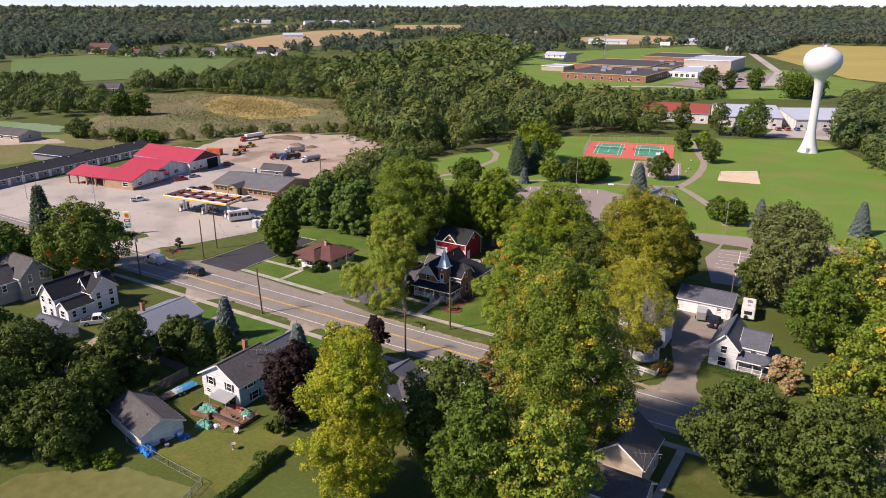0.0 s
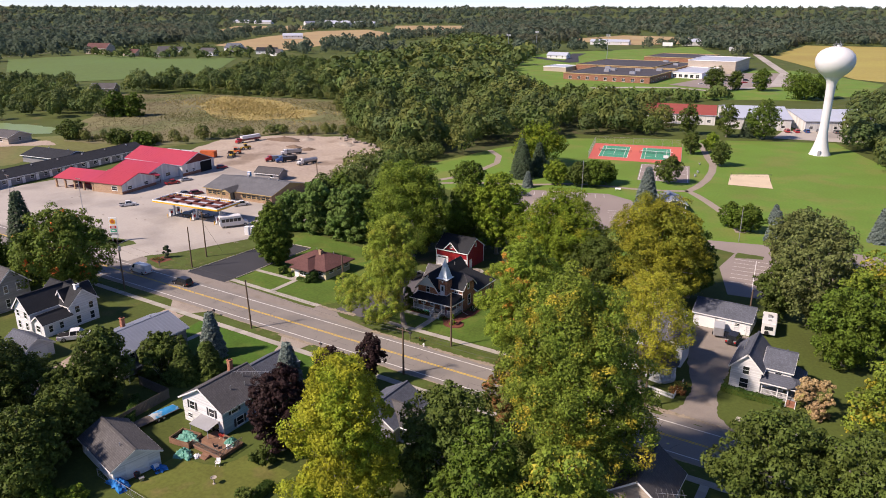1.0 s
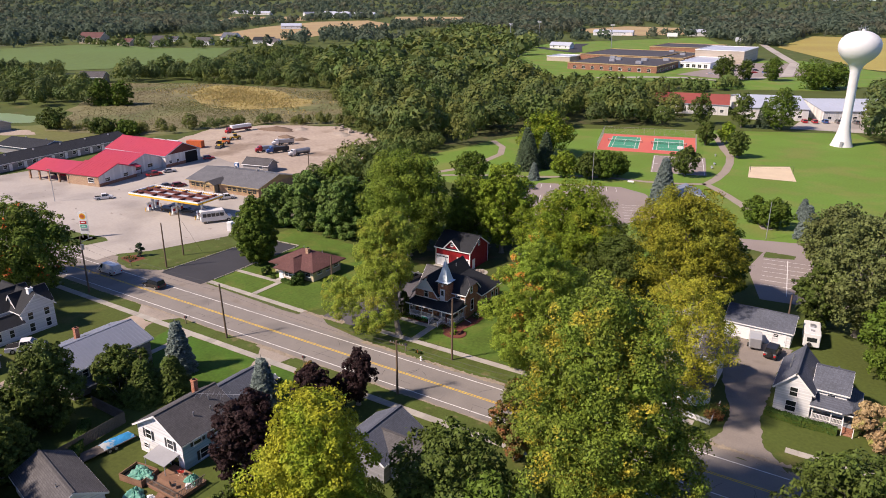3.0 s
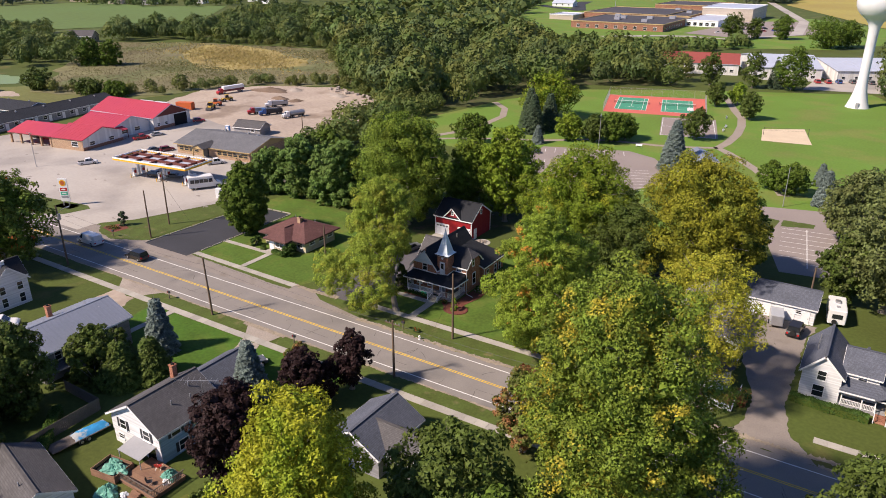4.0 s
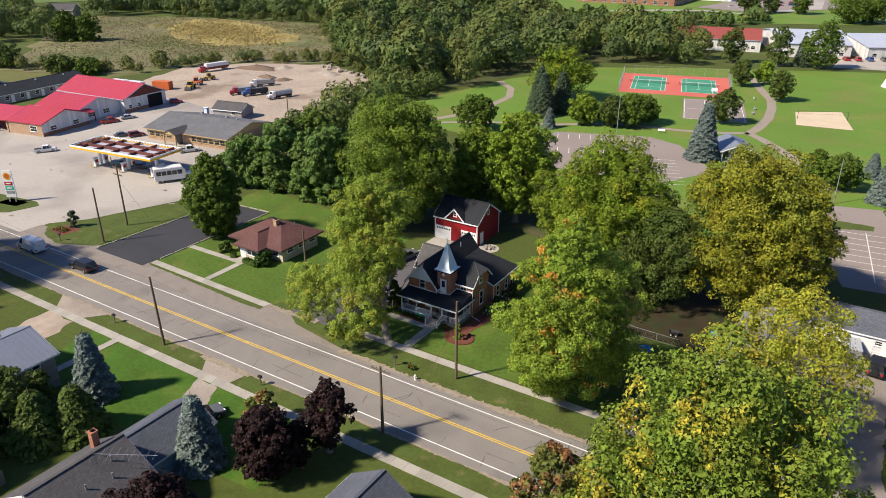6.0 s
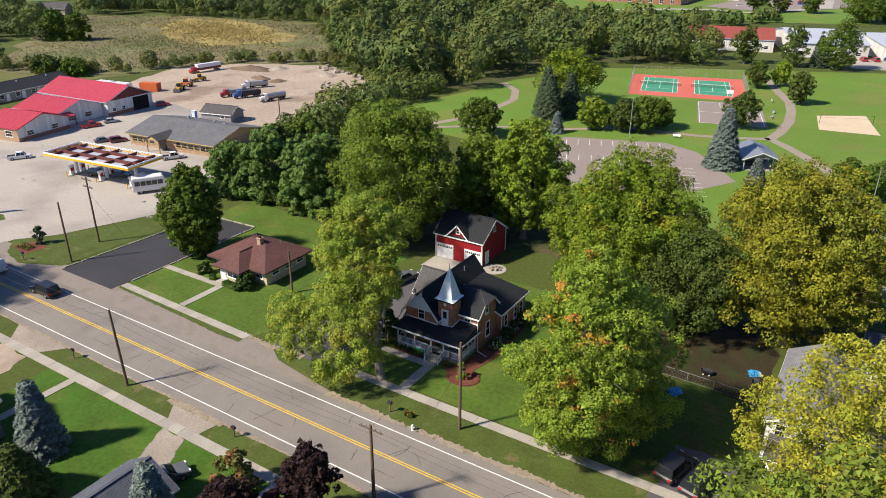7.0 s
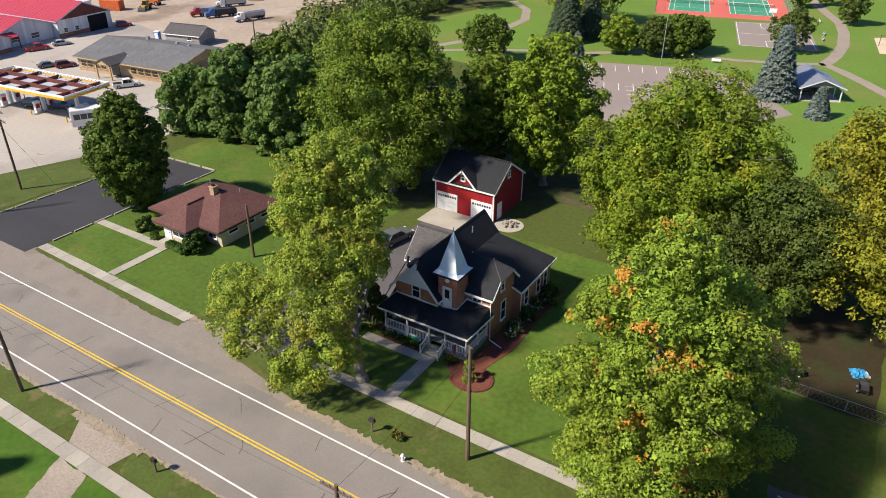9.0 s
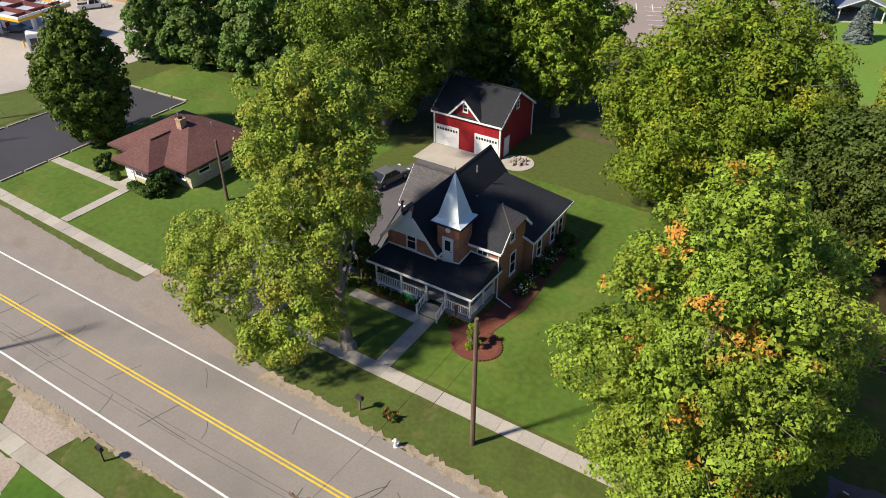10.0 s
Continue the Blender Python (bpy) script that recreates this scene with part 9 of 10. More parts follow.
def station_sign():
    e = thing("station_sign", "white roadside price sign with yellow emblem", "sign", at=pose(-91.8, 12.6, 0, rz=32))
    part("panel", Geo().box(-0.95, -0.12, 1.0, 0.95, 0.12, 6.2), PAINT_W, e)
    for x in (-0.6, 0.6):
        part("post", Geo().cbox(x, 0, 0, 0.2, 0.2, 1.0), METAL, e)
    part("emblem", Geo().tube((0, -0.12, 5.2), (0, -0.16, 5.2), 0.7, n=20), YELLOW_P, e, "plain yellow round emblem")
    part("emblem_core", Geo().tube((0, -0.16, 5.2), (0, -0.18, 5.2), 0.45, n=16), ORANGE_P, e)
    part("price_panel", Geo().box(-0.75, -0.16, 3.4, 0.75, -0.12, 4.1), RED_P, e)
    part("price_panel", Geo().box(-0.75, -0.16, 2.5, 0.75, -0.12, 3.2), GREEN_P, e)
    part("price_panel", Geo().box(-0.75, -0.16, 1.8, 0.75, -0.12, 2.3), PAINT_GREY, e)
    for z in (3.65, 2.75):
        part("price_bar", Geo().box(-0.45, -0.18, z, 0.45, -0.16, z + 0.22), PAINT_W, e)


station_sign()


def portable_toilet(x, y, m):
    e = thing("portable_toilet", "upright plastic ice or toilet cabin beside the forecourt", "cabin", at=pose(x, y, 0, rz=25))
    part("cabin", Geo().cbox(0, 0, 0, 1.15, 1.15, 2.1), m, e, bevel=0.04)
    part("door", Geo().box(-0.42, -0.6, 0.1, 0.42, -0.575, 1.95), PAINT_W, e)
    part("roof", Geo().cbox(0, 0, 2.1, 1.2, 1.2, 0.12), PAINT_W, e)


portable_toilet(-67.8, 34.2, PAINT_W)
portable_toilet(-66.5, 35.3, TARP_B)
portable_toilet(-116.0, 80.5, TARP_B)

# heaps of spoil and rubble in the yard
for label, x, y, r, h, s in (("heap of dark soil in the dirt yard", -158, 141, 7, 1.6, 1), ("heap of dark soil in the dirt yard", -142, 130, 3.6, 1.2, 2), ("heap of tan gravel in the dirt yard", -128, 147, 5, 1.0, 3), ("heap of grey rubble in the dirt yard", -150, 147, 4, 1.1, 4), ("heap of brown soil in the dirt yard", -134, 130, 3.4, 0.9, 5)):
    rr = np.random.default_rng(s)
    g = Geo()
    n = 18
    for k in range(5):
        f = k / 4
        for i in range(n):
            a = i * math.tau / n
            q = r * (1 - f) * (1 + 0.28 * math.sin(2 * a + s) + 0.16 * math.sin(5 * a + 2 * s) + 0.16 * rr.uniform(-1, 1))
            g.v.append((x + q * math.cos(a), y + 0.7 * q * math.sin(a), h * f ** 0.8 * (1 + 0.12 * rr.uniform(-1, 1))))
    g.f = [(k * n + i, k * n + (i + 1) % n, (k + 1) * n + (i + 1) % n, (k + 1) * n + i) for k in range(4) for i in range(n)]
    tagged(part("spoil_heap", g, GRAVEL if "grey" in label or "gravel" in label else mat("dark_soil", (0.17, 0.12, 0.085), 0.95, 0.3, 0.3, 2.0, 0.8), smooth=True), label, "heap", "spoil heaps")
rr = np.random.default_rng(9)
block = mesh_of(Geo().cbox(0, 0, 0, 1.8, 0.8, 0.8), "block", STONE, bevel=0.06)
rubble = thing("concrete_blocks", "row of tumbled pale concrete blocks along the dirt yard", "blocks")
for i in range(26):
    o = new("block", block)
    o.parent = rubble
    f = i / 25
    o.matrix_basis = pose(-142 + 38 * f + rr.uniform(-2, 2), 159 - 14 * f + rr.uniform(-2.5, 2.5), 0, rr.uniform(-10, 10), rr.uniform(-10, 10), rr.uniform(0, 180))


# ---- yards ----
def mailbox(x, y, rz):
    e = thing("mailbox", "black mailbox on a post beside the road", "mailbox", at=pose(x, y, 0, rz=rz))
    part("post", Geo().cbox(0, 0, 0, 0.1, 0.1, 1.05), WOOD_GREY, e)
    part("box", side_prism([(-0.28, 1.05), (0.28, 1.05), (0.28, 1.25), (0.2, 1.36), (-0.2, 1.36), (-0.28, 1.25)], -0.12, 0.12), DARKMETAL, e)
    part("flag", Geo().box(0.05, 0.13, 1.15, 0.1, 0.15, 1.42), RED_P, e)


mailbox(2.8, 6.1, 0)
mailbox(-7.8, -5.5, 180)
mailbox(-66.5, 6.5, 0)
mailbox(-34.5, -5.6, 180)


def hydrant(x, y):
    e = thing("fire_hydrant", "white fire hydrant beside the road", "hydrant", at=pose(x, y, 0))
    part("barrel", Geo().lathe([(0.17, 0), (0.17, 0.06), (0.12, 0.08), (0.12, 0.5), (0.15, 0.52), (0.15, 0.58), (0.1, 0.68), (0.02, 0.74)], 14), PAINT_W, e)
    for s in (-1, 1):
        part("nozzle", Geo().tube((0, 0, 0.42), (s * 0.22, 0, 0.42), 0.06, n=8), PAINT_W, e)


hydrant(6.5, 4.9)


def garden_bed(name, label, poly, m, z=0.05):
    return tagged(part(name, Geo().prism(poly, -0.02, z), m), label, "flower bed")


ring = [(6.0 + 1.75 * math.cos(a), 15.6 + 1.5 * math.sin(a)) for a in np.linspace(-2.6, 1.4, 14)]
garden_bed("mulch_bed", "red mulch bed at the porch corner", ring + [(7.2, 21.0), (7.0, 32.5), (5.5, 32.5), (4.8, 20.5), (4.6, 17.2), (2.5, 17.0)], MULCH)
garden_bed("mulch_bed", "green and red planting before the porch", [(-4.2, 16.3), (0.2, 16.3), (0.2, 17.3), (-4.2, 17.3)], MULCH)
garden_bed("flower_bed", "flower bed beside the forecourt sign", [(-73, 8.4), (-68.5, 7.6), (-68, 11), (-71.5, 12.2)], MULCH)
garden_bed("flower_bed", "stony flower bed under the station sign", [(-94, 10.5), (-89, 11.5), (-89, 14), (-94, 13.5)], MULCH)
g = Geo()
for a in np.linspace(-2.6, 1.4, 26):
    g.cbox(6.0 + 1.85 * math.cos(a), 15.6 + 1.6 * math.sin(a), 0, 0.28, 0.16, 0.12)
tagged(part("bed_edging", g, RUST_M), "dark brown edging of the mulch bed", "edging", kind="stuff")


def flower_clump(label, x, y, rx, ry, m, seed, n=160, h=0.5):
    r = np.random.default_rng(seed)
    p = np.stack([x + rx * r.uniform(-1, 1, n), y + ry * r.uniform(-1, 1, n), r.uniform(0.1, h, n)], 1)
    nr = unit(r.normal(size=(n, 3)) + np.array([0, 0, 1.0]))
    e = thing("flowering_plant", label, "plant", at=pose(x, y, 0))
    o = new("foliage", leaf_mesh("foliage", sprays(r, p - np.array([x, y, 0]), nr, 0.2), L_BOX))
    o.parent = e
    o = new("blossom", leaf_mesh("blossom", sprays(r, p[:n // 3] - np.array([x, y, -0.12]), nr[:n // 3], 0.13), m))
    o.parent = e


flower_clump("low green plants before the porch", -2.0, 16.8, 2.0, 0.4, L_BOX, 1, 500)
flower_clump("orange flowers on the porch bed", 3.4, 16.6, 0.5, 0.35, FLOWER, 2)
flower_clump("white flowers along the brick wall", 6.1, 27.5, 0.6, 2.2, PAINT_W, 3, 400, 0.9)
flower_clump("white flowers along the brick wall", 6.0, 23.2, 0.5, 1.2, PAINT_W, 4, 260, 0.8)
flower_clump("red flowers beside the verge", 4.9, 6.6, 0.5, 0.3, FLOWER, 5)
flower_clump("red flowers beside the forecourt", -70.6, 9.2, 1.4, 0.8, FLOWER, 6, 260)
flower_clump("orange flowers beside a white fence", 48.6, 13.8, 0.7, 1.6, FLOWER, 7, 300, 0.9)


def banner():
    e = thing("porch_banner", "white and green banner on the porch front", "banner")
    part("cloth", Geo().box(-4.0, 17.2, 0.05, -0.2, 17.24, 0.75), PAINT_W, e)
    part("green_band", Geo().box(-1.6, 17.18, 0.12, -0.4, 17.2, 0.68), GREEN_P, e)
    for z in (0.3, 0.5):
        part("text_bar", Geo().box(-3.7, 17.18, z, -1.9, 17.2, z + 0.1), PAINT_GREY, e)


banner()


def flag():
    e = thing("porch_flag", "red and dark cloth flag on a porch pole", "flag", at=pose(3.5, 17.3, 0))
    part("staff", Geo().tube((0, 0.05, 1.5), (0.2, -1.0, 2.2), 0.02, n=6), PAINT_W, e)
    part("cloth", Geo().slab([(0.03, -0.1, 1.6), (0.2, -0.95, 2.15), (0.25, -0.9, 1.0), (0.05, -0.15, 0.75)], 0.01), CP["maroon"], e)


flag()


def fire_ring():
    e = thing("fire_ring", "round stone fire ring on a pale concrete pad", "fire ring", at=pose(-4.4, 42.2, 0))
    part("pad", Geo().tube((0, 0, 0), (0, 0, 0.07), 1.75, n=24), CONCRETE, e)
    r = np.random.default_rng(4)
    for i in range(26):
        a, q = i * 0.9, 0.15 + 0.75 * r.uniform()
        part("stone", Geo().cbox(q * math.cos(a), q * math.sin(a), 0.07, 0.3, 0.26, 0.22 + 0.2 * r.uniform()), STONE, e, bevel=0.05)


fire_ring()


def picket_fence():
    e = thing("picket_fence", "white picket fence at a front garden corner", "fence")
    me = mesh_of(Geo().box(-0.04, -0.015, 0.05, 0.04, 0.015, 0.9), "picket", PAINT_W)
    for a, b in (((41.5, 11.4), (47.9, 10.3)), ((47.9, 10.3), (48.0, 16.0))):
        a, b = Vector((*a, 0)), Vector((*b, 0))
        ang = math.atan2(b.y - a.y, b.x - a.x)
        n = int((b - a).length / 0.17)
        for i in range(n):
            o = new("picket", me)
            o.parent = e
            q = a.lerp(b, i / n)
            o.matrix_basis = pose(q.x, q.y, 0, rz=math.degrees(ang))
        for z in (0.3, 0.75):
            part("rail", Geo().beam((a.x, a.y, z), (b.x, b.y, z), 0.04, 0.08), PAINT_W, e)


picket_fence()


def board_fence(label, a, b, h=1.7):
    e = thing("board_fence", label, "fence")
    a, b = Vector((*a, 0)), Vector((*b, 0))
    ang = math.degrees(math.atan2(b.y - a.y, b.x - a.x))
    n = int((b - a).length / 0.22)
    me = mesh_of(Geo().box(-0.095, -0.015, 0.05, 0.095, 0.015, h), "board", WOOD_GREY)
    for i in range(n):
        o = new("board", me)
        o.parent = e
        q = a.lerp(b, (i + 0.5) / n)
        o.matrix_basis = pose(q.x, q.y, 0, rz=ang)
    for z in (0.4, h - 0.2):
        part("rail", Geo().beam((a.x, a.y, z), (b.x, b.y, z), 0.09, 0.09), WOOD_GREY, e)


board_fence("weathered brown board fence between yards", (-23.8, -29.7), (-16.4, -29.8))
board_fence("weathered brown board fence between yards", (-16.4, -29.8), (-15.9, -40.5))


def deck():
    e = thing("wooden_deck", "brown wooden deck with railing and clutter", "deck")
    for i in range(24):
        part("plank", Geo().box(-3.2, -36.6 + i * 0.17, 0.45, 2.4, -36.45 + i * 0.17, 0.5), WOOD_DECK, e)
    part("skirt", Geo().box(-3.1, -36.5, 0, 2.3, -36.45, 0.45).box(2.25, -36.5, 0, 2.3, -32.6, 0.45), WOOD_DECK, e)
    for a, b in (((-3.1, -36.5), (2.3, -36.5)), ((2.3, -36.5), (2.3, -32.6))):
        railing(e, a, b, 0.5, 0.85, 0.2, WOOD_GREY)
    for i in range(3):
        part("step", Geo().box(-0.6, -37.0 - 0.3 * i, 0, 0.6, -36.7 - 0.3 * i, 0.36 - 0.12 * i), WOOD_DECK, e)


deck()


def tarp_heap(name, label, x, y, rx, ry, h, m, seed, z0=0.0):
    """A crumpled sheet thrown over a heap."""
    r = np.random.default_rng(seed)
    g = Geo()
    n, k = 28, 9
    for j in range(k):
        f = j / (k - 1)
        for i in range(n):
            a = i * math.tau / n
            q = math.cos(f * math.pi / 2) * (1 + 0.25 * math.sin(3 * a + seed) + 0.14 * math.sin(7 * a + 2 * seed) + 0.16 * r.uniform(-1, 1))
            g.v.append((x + rx * q * math.cos(a), y + ry * q * math.sin(a), z0 + h * math.sin(f * math.pi / 2) * (0.85 + 0.3 * math.sin(2 * a + seed) * (1 - f) + 0.22 * r.uniform(-1, 1) * (f < 1)) + 0.02))
    g.f = [(j * n + i, j * n + (i + 1) % n, (j + 1) * n + (i + 1) % n, (j + 1) * n + i) for j in range(k - 1) for i in range(n)]
    tagged(part(name, g, m), label, "tarp")


tarp_heap("tarped_heap", "crumpled green tarp over a heap beside the deck", -4.7, -35.9, 1.5, 1.05, 0.75, TARP_G, 1, 0.62)
tarp_heap("tarped_heap", "crumpled green tarp over a heap in the yard", -2.6, -38.3, 1.2, 0.95, 0.95, TARP_G, 2)
tarp_heap("tarped_heap", "pale green tarp over chairs on the deck", 1.2, -33.6, 0.8, 0.7, 0.9, TARP_G, 3, 0.5)
tarp_heap("tarped_heap", "bright blue tarp along the shed wall", -4.2, -46.8, 1.6, 0.8, 1.0, TARP_B, 4)
tarp_heap("tarped_heap", "bright blue tarp in the yard", -2.8, -41.9, 1.1, 0.7, 0.6, TARP_B, 5)
tarp_heap("tarped_heap", "blue tarp on the ground behind a tree", 27.0, 25.5, 0.7, 0.6, 0.7, TARP_B, 6)
tarp_heap("tarped_heap", "blue and white tent in a back garden", 33.6, 33.8, 0.7, 0.5, 0.6, TARP_S, 7)


def planter_box():
    """A raised timber box, half full, with a tarp thrown into it."""
    e = thing("timber_box", "raised brown timber box half covered by a green tarp", "box", at=pose(-5.0, -36.0, 0, rz=8))
    for x0, y0, x1, y1 in ((-1.7, -1.3, 1.7, -1.22), (-1.7, 1.22, 1.7, 1.3), (-1.7, -1.22, -1.62, 1.22), (1.62, -1.22, 1.7, 1.22)):
        for k in range(4):
            part("board", Geo().box(x0, y0, 0.1 + 0.22 * k, x1, y1, 0.30 + 0.22 * k), WOOD_DECK, e)
    for x in (-1.6, 1.6):
        for y in (-1.2, 1.2):
            part("post", Geo().cbox(x, y, 0, 0.1, 0.1, 1.05), WOOD_DECK, e)
    part("soil", Geo().box(-1.62, -1.22, 0.05, 1.62, 1.22, 0.6), DARK_IN, e)


planter_box()


def folding_chair(label, x, y, z, rz, m):
    e = thing("folding_chair", label, "chair", at=pose(x, y, z, rz=rz))
    part("seat", Geo().box(-0.26, -0.25, 0.40, 0.26, 0.25, 0.43), m, e)
    part("backrest", Geo().slab([(-0.26, 0.25, 0.45), (0.26, 0.25, 0.45), (0.26, 0.40, 0.92), (-0.26, 0.40, 0.92)], 0.03), m, e)
    for s in (-1, 1):
        part("leg", Geo().tube((s * 0.27, -0.3, 0), (s * 0.27, 0.28, 0.45), 0.015, n=6), METAL, e)
        part("leg", Geo().tube((s * 0.27, 0.3, 0), (s * 0.27, -0.25, 0.45), 0.015, n=6), METAL, e)
        part("armrest", Geo().beam((s * 0.28, -0.25, 0.64), (s * 0.28, 0.3, 0.66), 0.05, 0.03), m, e)


folding_chair("red folding garden chair on the deck", -0.8, -33.4, 0.5, 200, RED_P)
folding_chair("dark folding garden chair on the deck", 0.4, -35.4, 0.5, 140, DARKMETAL)
folding_chair("white folding garden chair beside the deck", 2.9, -37.4, 0.0, 30, PAINT_W)
tarp_heap("white_bag", "crumpled white plastic bag beside the tarps", -0.9, -37.6, 0.5, 0.4, 0.45, PAINT_W, 11)
tarp_heap("white_bag", "crumpled white plastic bag on the deck", 1.6, -34.4, 0.45, 0.35, 0.5, PAINT_W, 12, 0.5)


def yard_clutter():
    r = np.random.default_rng(12)
    for i in range(10):
        x, y = -3.4 + r.uniform(-1.2, 1.2), -43.6 + r.uniform(-1.6, 1.6)
        h = r.uniform(0.35, 0.8)
        m = (PAINT_W, RED_P, DARKMETAL, METAL, TARP_B)[i % 5]
        o = thing("storage_tub", "odd plastic tub stacked beside the shed", "tub", "clutter beside the shed", pose(x, y, 0, rz=r.uniform(0, 90)))
        part("tub", Geo().add([(-0.22, -0.16, 0), (0.22, -0.16, 0), (0.22, 0.16, 0), (-0.22, 0.16, 0), (-0.28, -0.22, h), (0.28, -0.22, h), (0.28, 0.22, h), (-0.28, 0.22, h)], [(3, 2, 1, 0), (4, 5, 6, 7), (0, 1, 5, 4), (1, 2, 6, 5), (2, 3, 7, 6), (3, 0, 4, 7)]), m, o)
        part("lid", Geo().cbox(0, 0, h, 0.62, 0.5, 0.05), m, o)


yard_clutter()


def birdbath(x, y):
    e = thing("birdbath", "small pale birdbath on a pedestal", "birdbath", at=pose(x, y, 0))
    part("pedestal", Geo().lathe([(0.2, 0), (0.2, 0.06), (0.08, 0.15), (0.07, 0.7), (0.16, 0.78)], 14), STONE, e)
    part("bowl", Geo().lathe([(0.05, 0.76), (0.3, 0.82), (0.4, 0.95), (0.36, 0.95), (0.25, 0.86), (0.01, 0.84)], 16), STONE, e)


birdbath(5.4, -40.2)
birdbath(-37.0, -14.5)


def hedge(label, pts, h, w, seed):
    r = np.random.default_rng(seed)
    e = thing("hedge", label, "hedge", at=pose(*pts[0], 0))
    qs = []
    for a, b in zip(pts, pts[1:]):
        a, b = np.array(a, float), np.array(b, float)
        L = np.linalg.norm(b - a)
        n = int(L * 230)
        f = r.uniform(size=n)
        side = r.uniform(-1, 1, n)
        z = np.where(np.abs(side) > 0.75, r.uniform(0.05, h, n), h * (1 - 0.12 * r.uniform(size=n)))
        d = np.array([-(b - a)[1], (b - a)[0]]) / L
        p = np.stack([a[0] + (b - a)[0] * f + d[0] * side * w / 2, a[1] + (b - a)[1] * f + d[1] * side * w / 2, z + 0.06 * np.sin(f * L * 3)], 1)
        nr = unit(np.stack([d[0] * side, d[1] * side, np.full(n, 0.7)], 1) + r.normal(size=(n, 3)) * 0.5)
        qs.append(sprays(r, p - np.array([*pts[0], 0]), nr, 0.2))
    o = new("foliage", leaf_mesh("foliage", np.concatenate(qs), L_BOX))
    o.parent = e
    c = Geo()
    for a, b in zip(pts, pts[1:]):
        c.beam((a[0] - pts[0][0], a[1] - pts[0][1], h - 0.14), (b[0] - pts[0][0], b[1] - pts[0][1], h - 0.14), w - 0.24, h - 0.16)
    part("inner_growth", c, L_DARK, e)


hedge("clipped green hedge before the white house", [(53.4, 17.3), (58.0, 16.8), (62.0, 16.9)], 1.0, 1.3, 1)
hedge("clipped low hedge before the ranch house", [(-34.3, 17.1), (-31.9, 17.1)], 0.7, 1.2, 2)
hedge("low shrub row beside the front walk", [(-37.4, 17.3), (-36.6, 17.5)], 0.8, 0.9, 3)
hedge("dark hedge beside a board fence", [(-20, -33.0), (-14.0, -38.5)], 1.2, 1.4, 4)
hedge("ragged dark hedge along a yard edge", [(12.7, -49.0), (12.3, -43.0), (11.7, -36.9)], 1.1, 1.5, 5)


def picnic_table(x, y, rz):
    e = thing("picnic_table", "weathered wooden picnic table", "table", "picnic tables", pose(x, y, 0, rz=rz))
    part("tabletop", Geo().box(-0.9, -0.38, 0.72, 0.9, 0.38, 0.77), WOOD_GREY, e)
    for s in (-1, 1):
        part("bench", Geo().box(-0.9, s * 0.75 - 0.14, 0.43, 0.9, s * 0.75 + 0.14, 0.47), WOOD_GREY, e)
        part("leg", Geo().beam((s * 0.6, -0.7, 0.05), (s * 0.6, 0.0, 0.74), 0.06, 0.1).beam((s * 0.6, 0.7, 0.05), (s * 0.6, 0.0, 0.74), 0.06, 0.1).beam((s * 0.6, -0.85, 0.43), (s * 0.6, 0.85, 0.43), 0.06, 0.08), WOOD_GREY, e)


picnic_table(16.9, 117.0, 25)
picnic_table(18.5, 120.0, 25)
picnic_table(-10.5, 56.0, 70)


def park_bench(x, y, rz):
    e = thing("park_bench", "white park bench beside the path", "bench", "park benches", pose(x, y, 0, rz=rz))
    part("seat", Geo().box(-0.9, -0.2, 0.43, 0.9, 0.2, 0.48), PAINT_W, e)
    part("backrest", Geo().box(-0.9, 0.2, 0.5, 0.9, 0.25, 0.85), PAINT_W, e)
    for s in (-0.7, 0.7):
        part("leg", Geo().cbox(s, 0, 0, 0.08, 0.36, 0.43), METAL, e)


for x, y, rz in ((10.0, 186.0, 100), (13.5, 165.0, 90), (-2.5, 131.0, 10), (13.0, 171.0, 90)):
    park_bench(x, y, rz)


def play_frame():
    e = thing("swing_set", "wooden garden frame behind the barn", "swing", at=pose(-11.0, 52.0, 0, rz=5))
    part("beam", Geo().box(-3.0, -0.06, 2.1, 3.0, 0.06, 2.22), WOOD_GREY, e)
    for s in (-2.9, 2.9):
        for d in (-0.8, 0.8):
            part("leg", Geo().beam((s, d, 0), (s, 0, 2.15), 0.1, 0.1), WOOD_GREY, e)


play_frame()



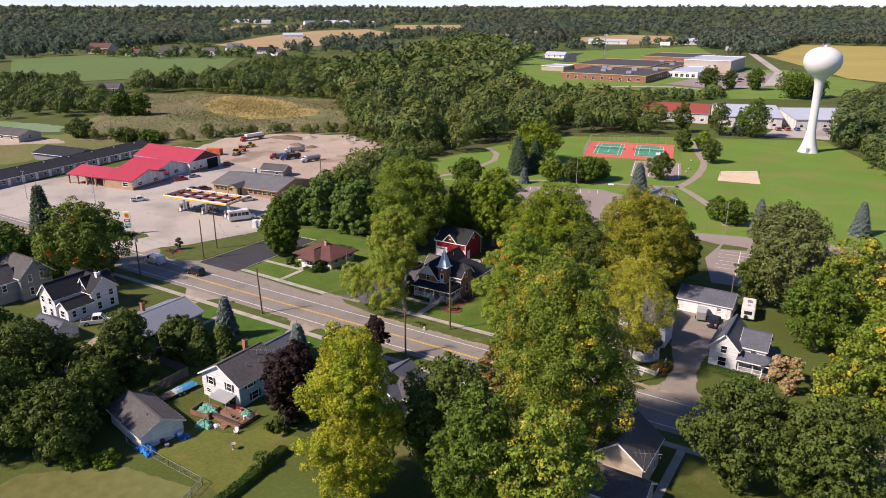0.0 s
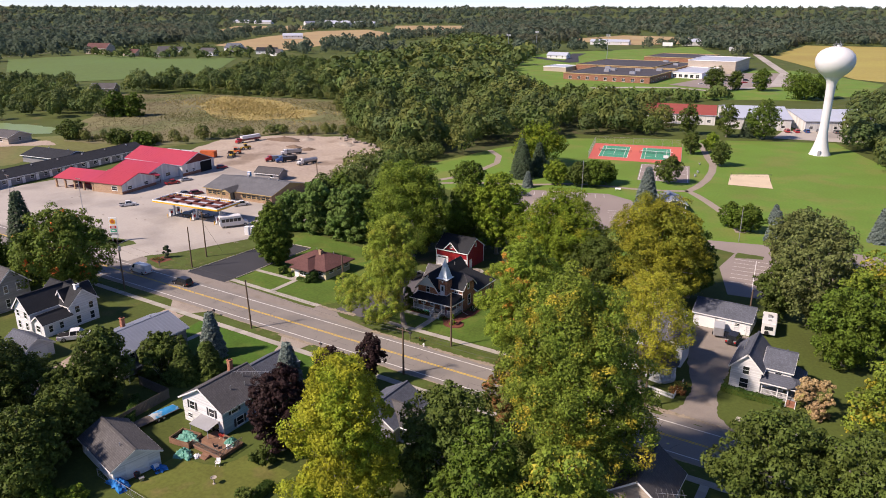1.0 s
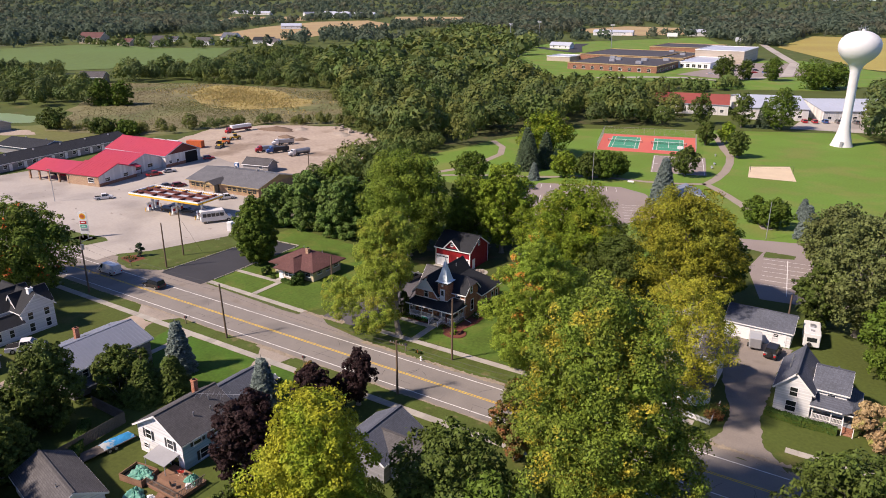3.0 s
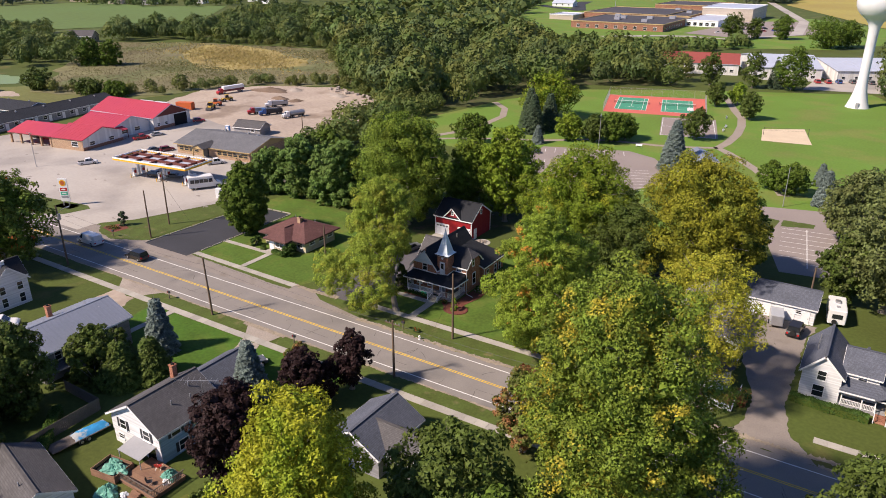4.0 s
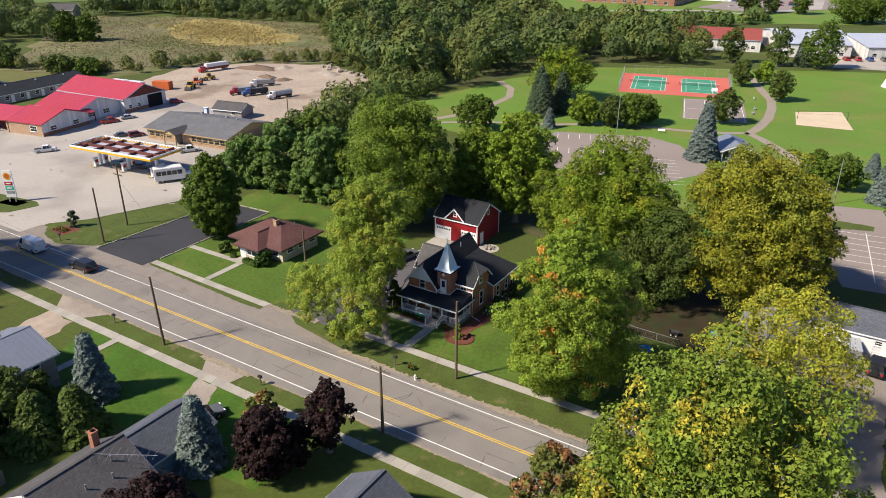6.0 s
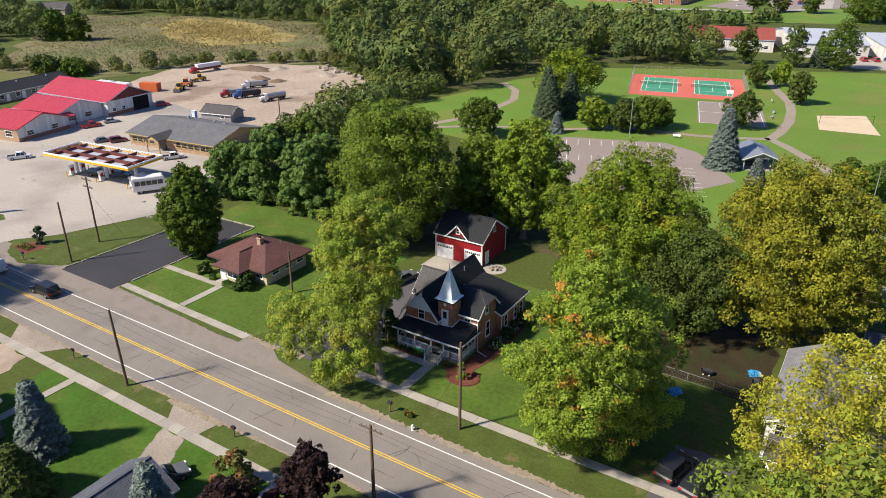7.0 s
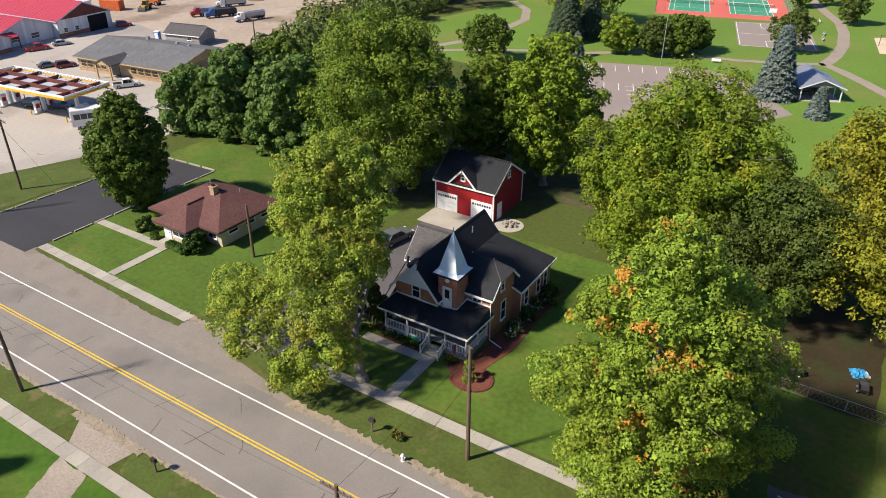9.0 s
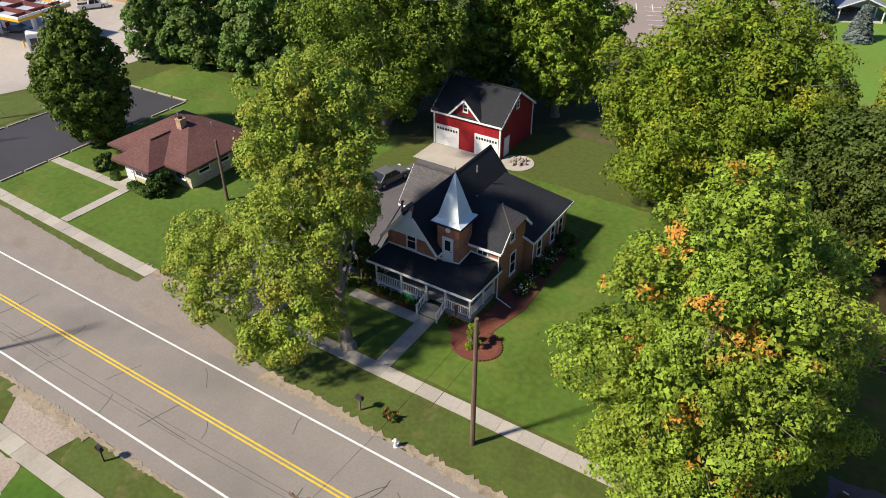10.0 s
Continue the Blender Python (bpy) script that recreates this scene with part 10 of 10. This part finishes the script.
def garden_cart(x, y, rz):
    """A low dump cart: flared tub, axle with two wheels, pulling handle."""
    e = thing("garden_cart", "small black garden cart standing on bare earth", "cart", at=pose(x, y, 0, rz=rz))
    tub = Geo()
    tub.add([(-0.48, -0.28, 0.28), (0.48, -0.28, 0.28), (0.48, 0.28, 0.28), (-0.48, 0.28, 0.28),
             (-0.64, -0.40, 0.62), (0.64, -0.40, 0.62), (0.64, 0.40, 0.62), (-0.64, 0.40, 0.62),
             (-0.60, -0.36, 0.62), (0.60, -0.36, 0.62), (0.60, 0.36, 0.62), (-0.60, 0.36, 0.62),
             (-0.45, -0.25, 0.32), (0.45, -0.25, 0.32), (0.45, 0.25, 0.32), (-0.45, 0.25, 0.32)],
            [(3, 2, 1, 0), (12, 13, 14, 15)]
            + [(i, (i + 1) % 4, 4 + (i + 1) % 4, 4 + i) for i in range(4)]
            + [(4 + i, 4 + (i + 1) % 4, 8 + (i + 1) % 4, 8 + i) for i in range(4)]
            + [(8 + i, 8 + (i + 1) % 4, 12 + (i + 1) % 4, 12 + i) for i in range(4)])
    part("tub", tub, DARKMETAL, e)
    part("handle", Geo().tube((0.45, 0, 0.27), (1.15, 0, 0.75), 0.02).tube((1.15, -0.14, 0.75), (1.15, 0.14, 0.75), 0.02), DARKMETAL, e)
    for wx in (-0.32, 0.32):
        part("axle", Geo().tube((wx, -0.40, 0.17), (wx, 0.40, 0.17), 0.018), METAL, e)
        part("axle_mount", Geo().box(wx - 0.03, -0.2, 0.17, wx + 0.03, 0.2, 0.29), DARKMETAL, e)
        for wy in (-0.36, 0.36):
            w = part("wheel", Geo().tube((wx, wy - 0.05, 0.17), (wx, wy + 0.05, 0.17), 0.17, n=14), DARKMETAL, e)
            part("hub", Geo().tube((wx, wy - 0.058, 0.17), (wx, wy + 0.058, 0.17), 0.08, n=10), PAINT_W, w, "pale wheel hub")


garden_cart(29.0, 31.0, 8)
garden_cart(34.1, 31.6, 95)

# ---- paving pieces ----
def paving(name, label, x0, x1, y0, y1, gap, z=0.075, turn=0.0):
    """A walk of separate slabs with open joints, along its longer side."""
    along_x = (x1 - x0) > (y1 - y0)
    base = structure(name, Geo().box(x0 + 0.03, y0 + 0.03, -0.1, x1 - 0.03, y1 - 0.03, z - 0.03), CONCRETE, label, "sidewalk")
    n = max(1, round(((x1 - x0) if along_x else (y1 - y0)) / gap))
    w, d = ((x1 - x0) / n, y1 - y0) if along_x else (x1 - x0, (y1 - y0) / n)
    me = mesh_of(Geo().box(-w / 2 + 0.008, -d / 2, -0.05, w / 2 - 0.008, d / 2, 0) if along_x else Geo().box(-w / 2, -d / 2 + 0.008, -0.05, w / 2, d / 2 - 0.008, 0), "slab", CONCRETE)
    r = random.Random(int(abs(x0 * 7 + y0)))
    for i in range(n):
        o = new("slab", me)
        o.parent = base
        f = (i + 0.5) / n
        o.matrix_basis = pose(x0 + (x1 - x0) * f if along_x else (x0 + x1) / 2, (y0 + y1) / 2 if along_x else y0 + (y1 - y0) * f, z + r.uniform(-0.008, 0.008), r.uniform(-0.4, 0.4), r.uniform(-0.4, 0.4), 0)
    base.matrix_basis = pose(x0, y0, 0, rz=turn) @ pose(-x0, -y0, 0)


paving("sidewalk", "pale concrete sidewalk of square slabs", -46.4, -21.0, 8.95, 10.1, 1.5, turn=-1.9)
paving("sidewalk", "pale concrete sidewalk of square slabs", -8.6, 46.0, 9.2, 10.35, 1.5)
paving("sidewalk", "pale concrete sidewalk of square slabs", 57.0, 100.0, 9.2, 10.35, 1.5)
paving("sidewalk", "pale concrete sidewalk of square slabs", -70.0, 62.0, -8.35, -7.15, 1.5)
paving("front_walk", "pale concrete walk from the road to the ranch house", -35.0, -33.9, 9.85, 17.0, 1.3)
paving("front_walk", "pale concrete walk beside the ranch lawn", -46.2, -35.0, 16.2, 17.2, 1.3)
paving("front_walk", "pale concrete walk to the brick house steps", 0.9, 2.1, 10.35, 16.2, 1.3)
paving("front_walk", "pale concrete walk before the porch", -5.4, 0.9, 15.2, 16.2, 1.3)
paving("front_walk", "pale concrete walk to a house", -31.0, -29.9, -16.5, -8.35, 1.3)
paving("front_walk", "pale concrete walk to a house", 0.0, 1.0, -13.0, -8.35, 1.3)
paving("front_walk", "pale concrete walk to a cottage", 56.3, 57.4, -24.0, -8.35, 1.3)
for a, b in (((-46.3, 10.6), (-46.3, 34.5)), ((-58.6, 8.0), (-57.2, 34.0)), ((-57.0, 34.3), (-46.4, 34.8))):
    a, b = Vector((*a, 0)), Vector((*b, 0))
    n = int((b - a).length / 2.4)
    kerb = thing("kerb_stops", "row of pale concrete kerb stops beside the black parking pad", "kerb")
    for i in range(n):
        p, q = a.lerp(b, (i + 0.06) / n), a.lerp(b, (i + 0.94) / n)
        part("kerb_stop", Geo().beam((p.x, p.y, 0.16), (q.x, q.y, 0.16), 0.16, 0.16), CONCRETE, kerb)

# tar-sealed cracks in the road: short ones across the lanes, a few branching
g = Geo()
r = np.random.default_rng(31)
rr = np.random.default_rng(41)
for i in range(62):
    x, y = -90 + i * 2.9 + rr.uniform(-1.4, 1.4), rr.uniform(-3.9, 2.6)
    n, a = int(rr.integers(3, 8)), rr.uniform(0.9, 2.2)
    pts = [(x, y)]
    for k in range(n):
        a += rr.uniform(-0.35, 0.35)
        x, y = x + 0.5 * math.cos(a), y + 0.5 * math.sin(a)
        if not -4.3 < y < 4.7:
            break
        pts.append((x, y))
    if len(pts) > 2:
        g.strip(pts, rr.uniform(0.035, 0.075), 0.0395)
for i in range(9):
    x = -80 + i * 14 + rr.uniform(-4, 4)
    g.strip([(x + k * 0.8, -1.75 + 0.06 * rr.uniform(-1, 1)) for k in range(int(rr.integers(4, 9)))], 0.05, 0.0397)
tagged(part("road_cracks", g, TAR), "dark tar-sealed cracks across the road", "cracks", kind="stuff")
g = Geo()
for i in range(70):
    x, y = r.uniform(-165, -64), r.uniform(8, 74)
    g.strip([(x + r.uniform(0.2, 1.4) * k / 4, y + 0.2 * math.sin(k + i)) for k in range(5)], r.uniform(0.15, 0.7), 0.026)
tagged(part("oil_stains", g, mat("oil_stain", (0.27, 0.235, 0.205), 0.85, 0.3)), "dark oil stains on the concrete forecourt", "stain", kind="stuff")

# ---- bases: every thing's empty stands at the middle of its foot ----
for ob in list(scene.objects):
    if ob.type == "EMPTY" and ob.parent is None and ob.matrix_basis == Matrix.Identity(4) and ob.children:
        pts = [c.matrix_basis @ Vector(q) for c in ob.children if c.type == "MESH" for q in c.bound_box]
        mid = Vector(((min(p.x for p in pts) + max(p.x for p in pts)) / 2, (min(p.y for p in pts) + max(p.y for p in pts)) / 2, 0))
        ob.location = mid
        for c in ob.children:
            c.matrix_parent_inverse = Matrix.Translation(-mid)
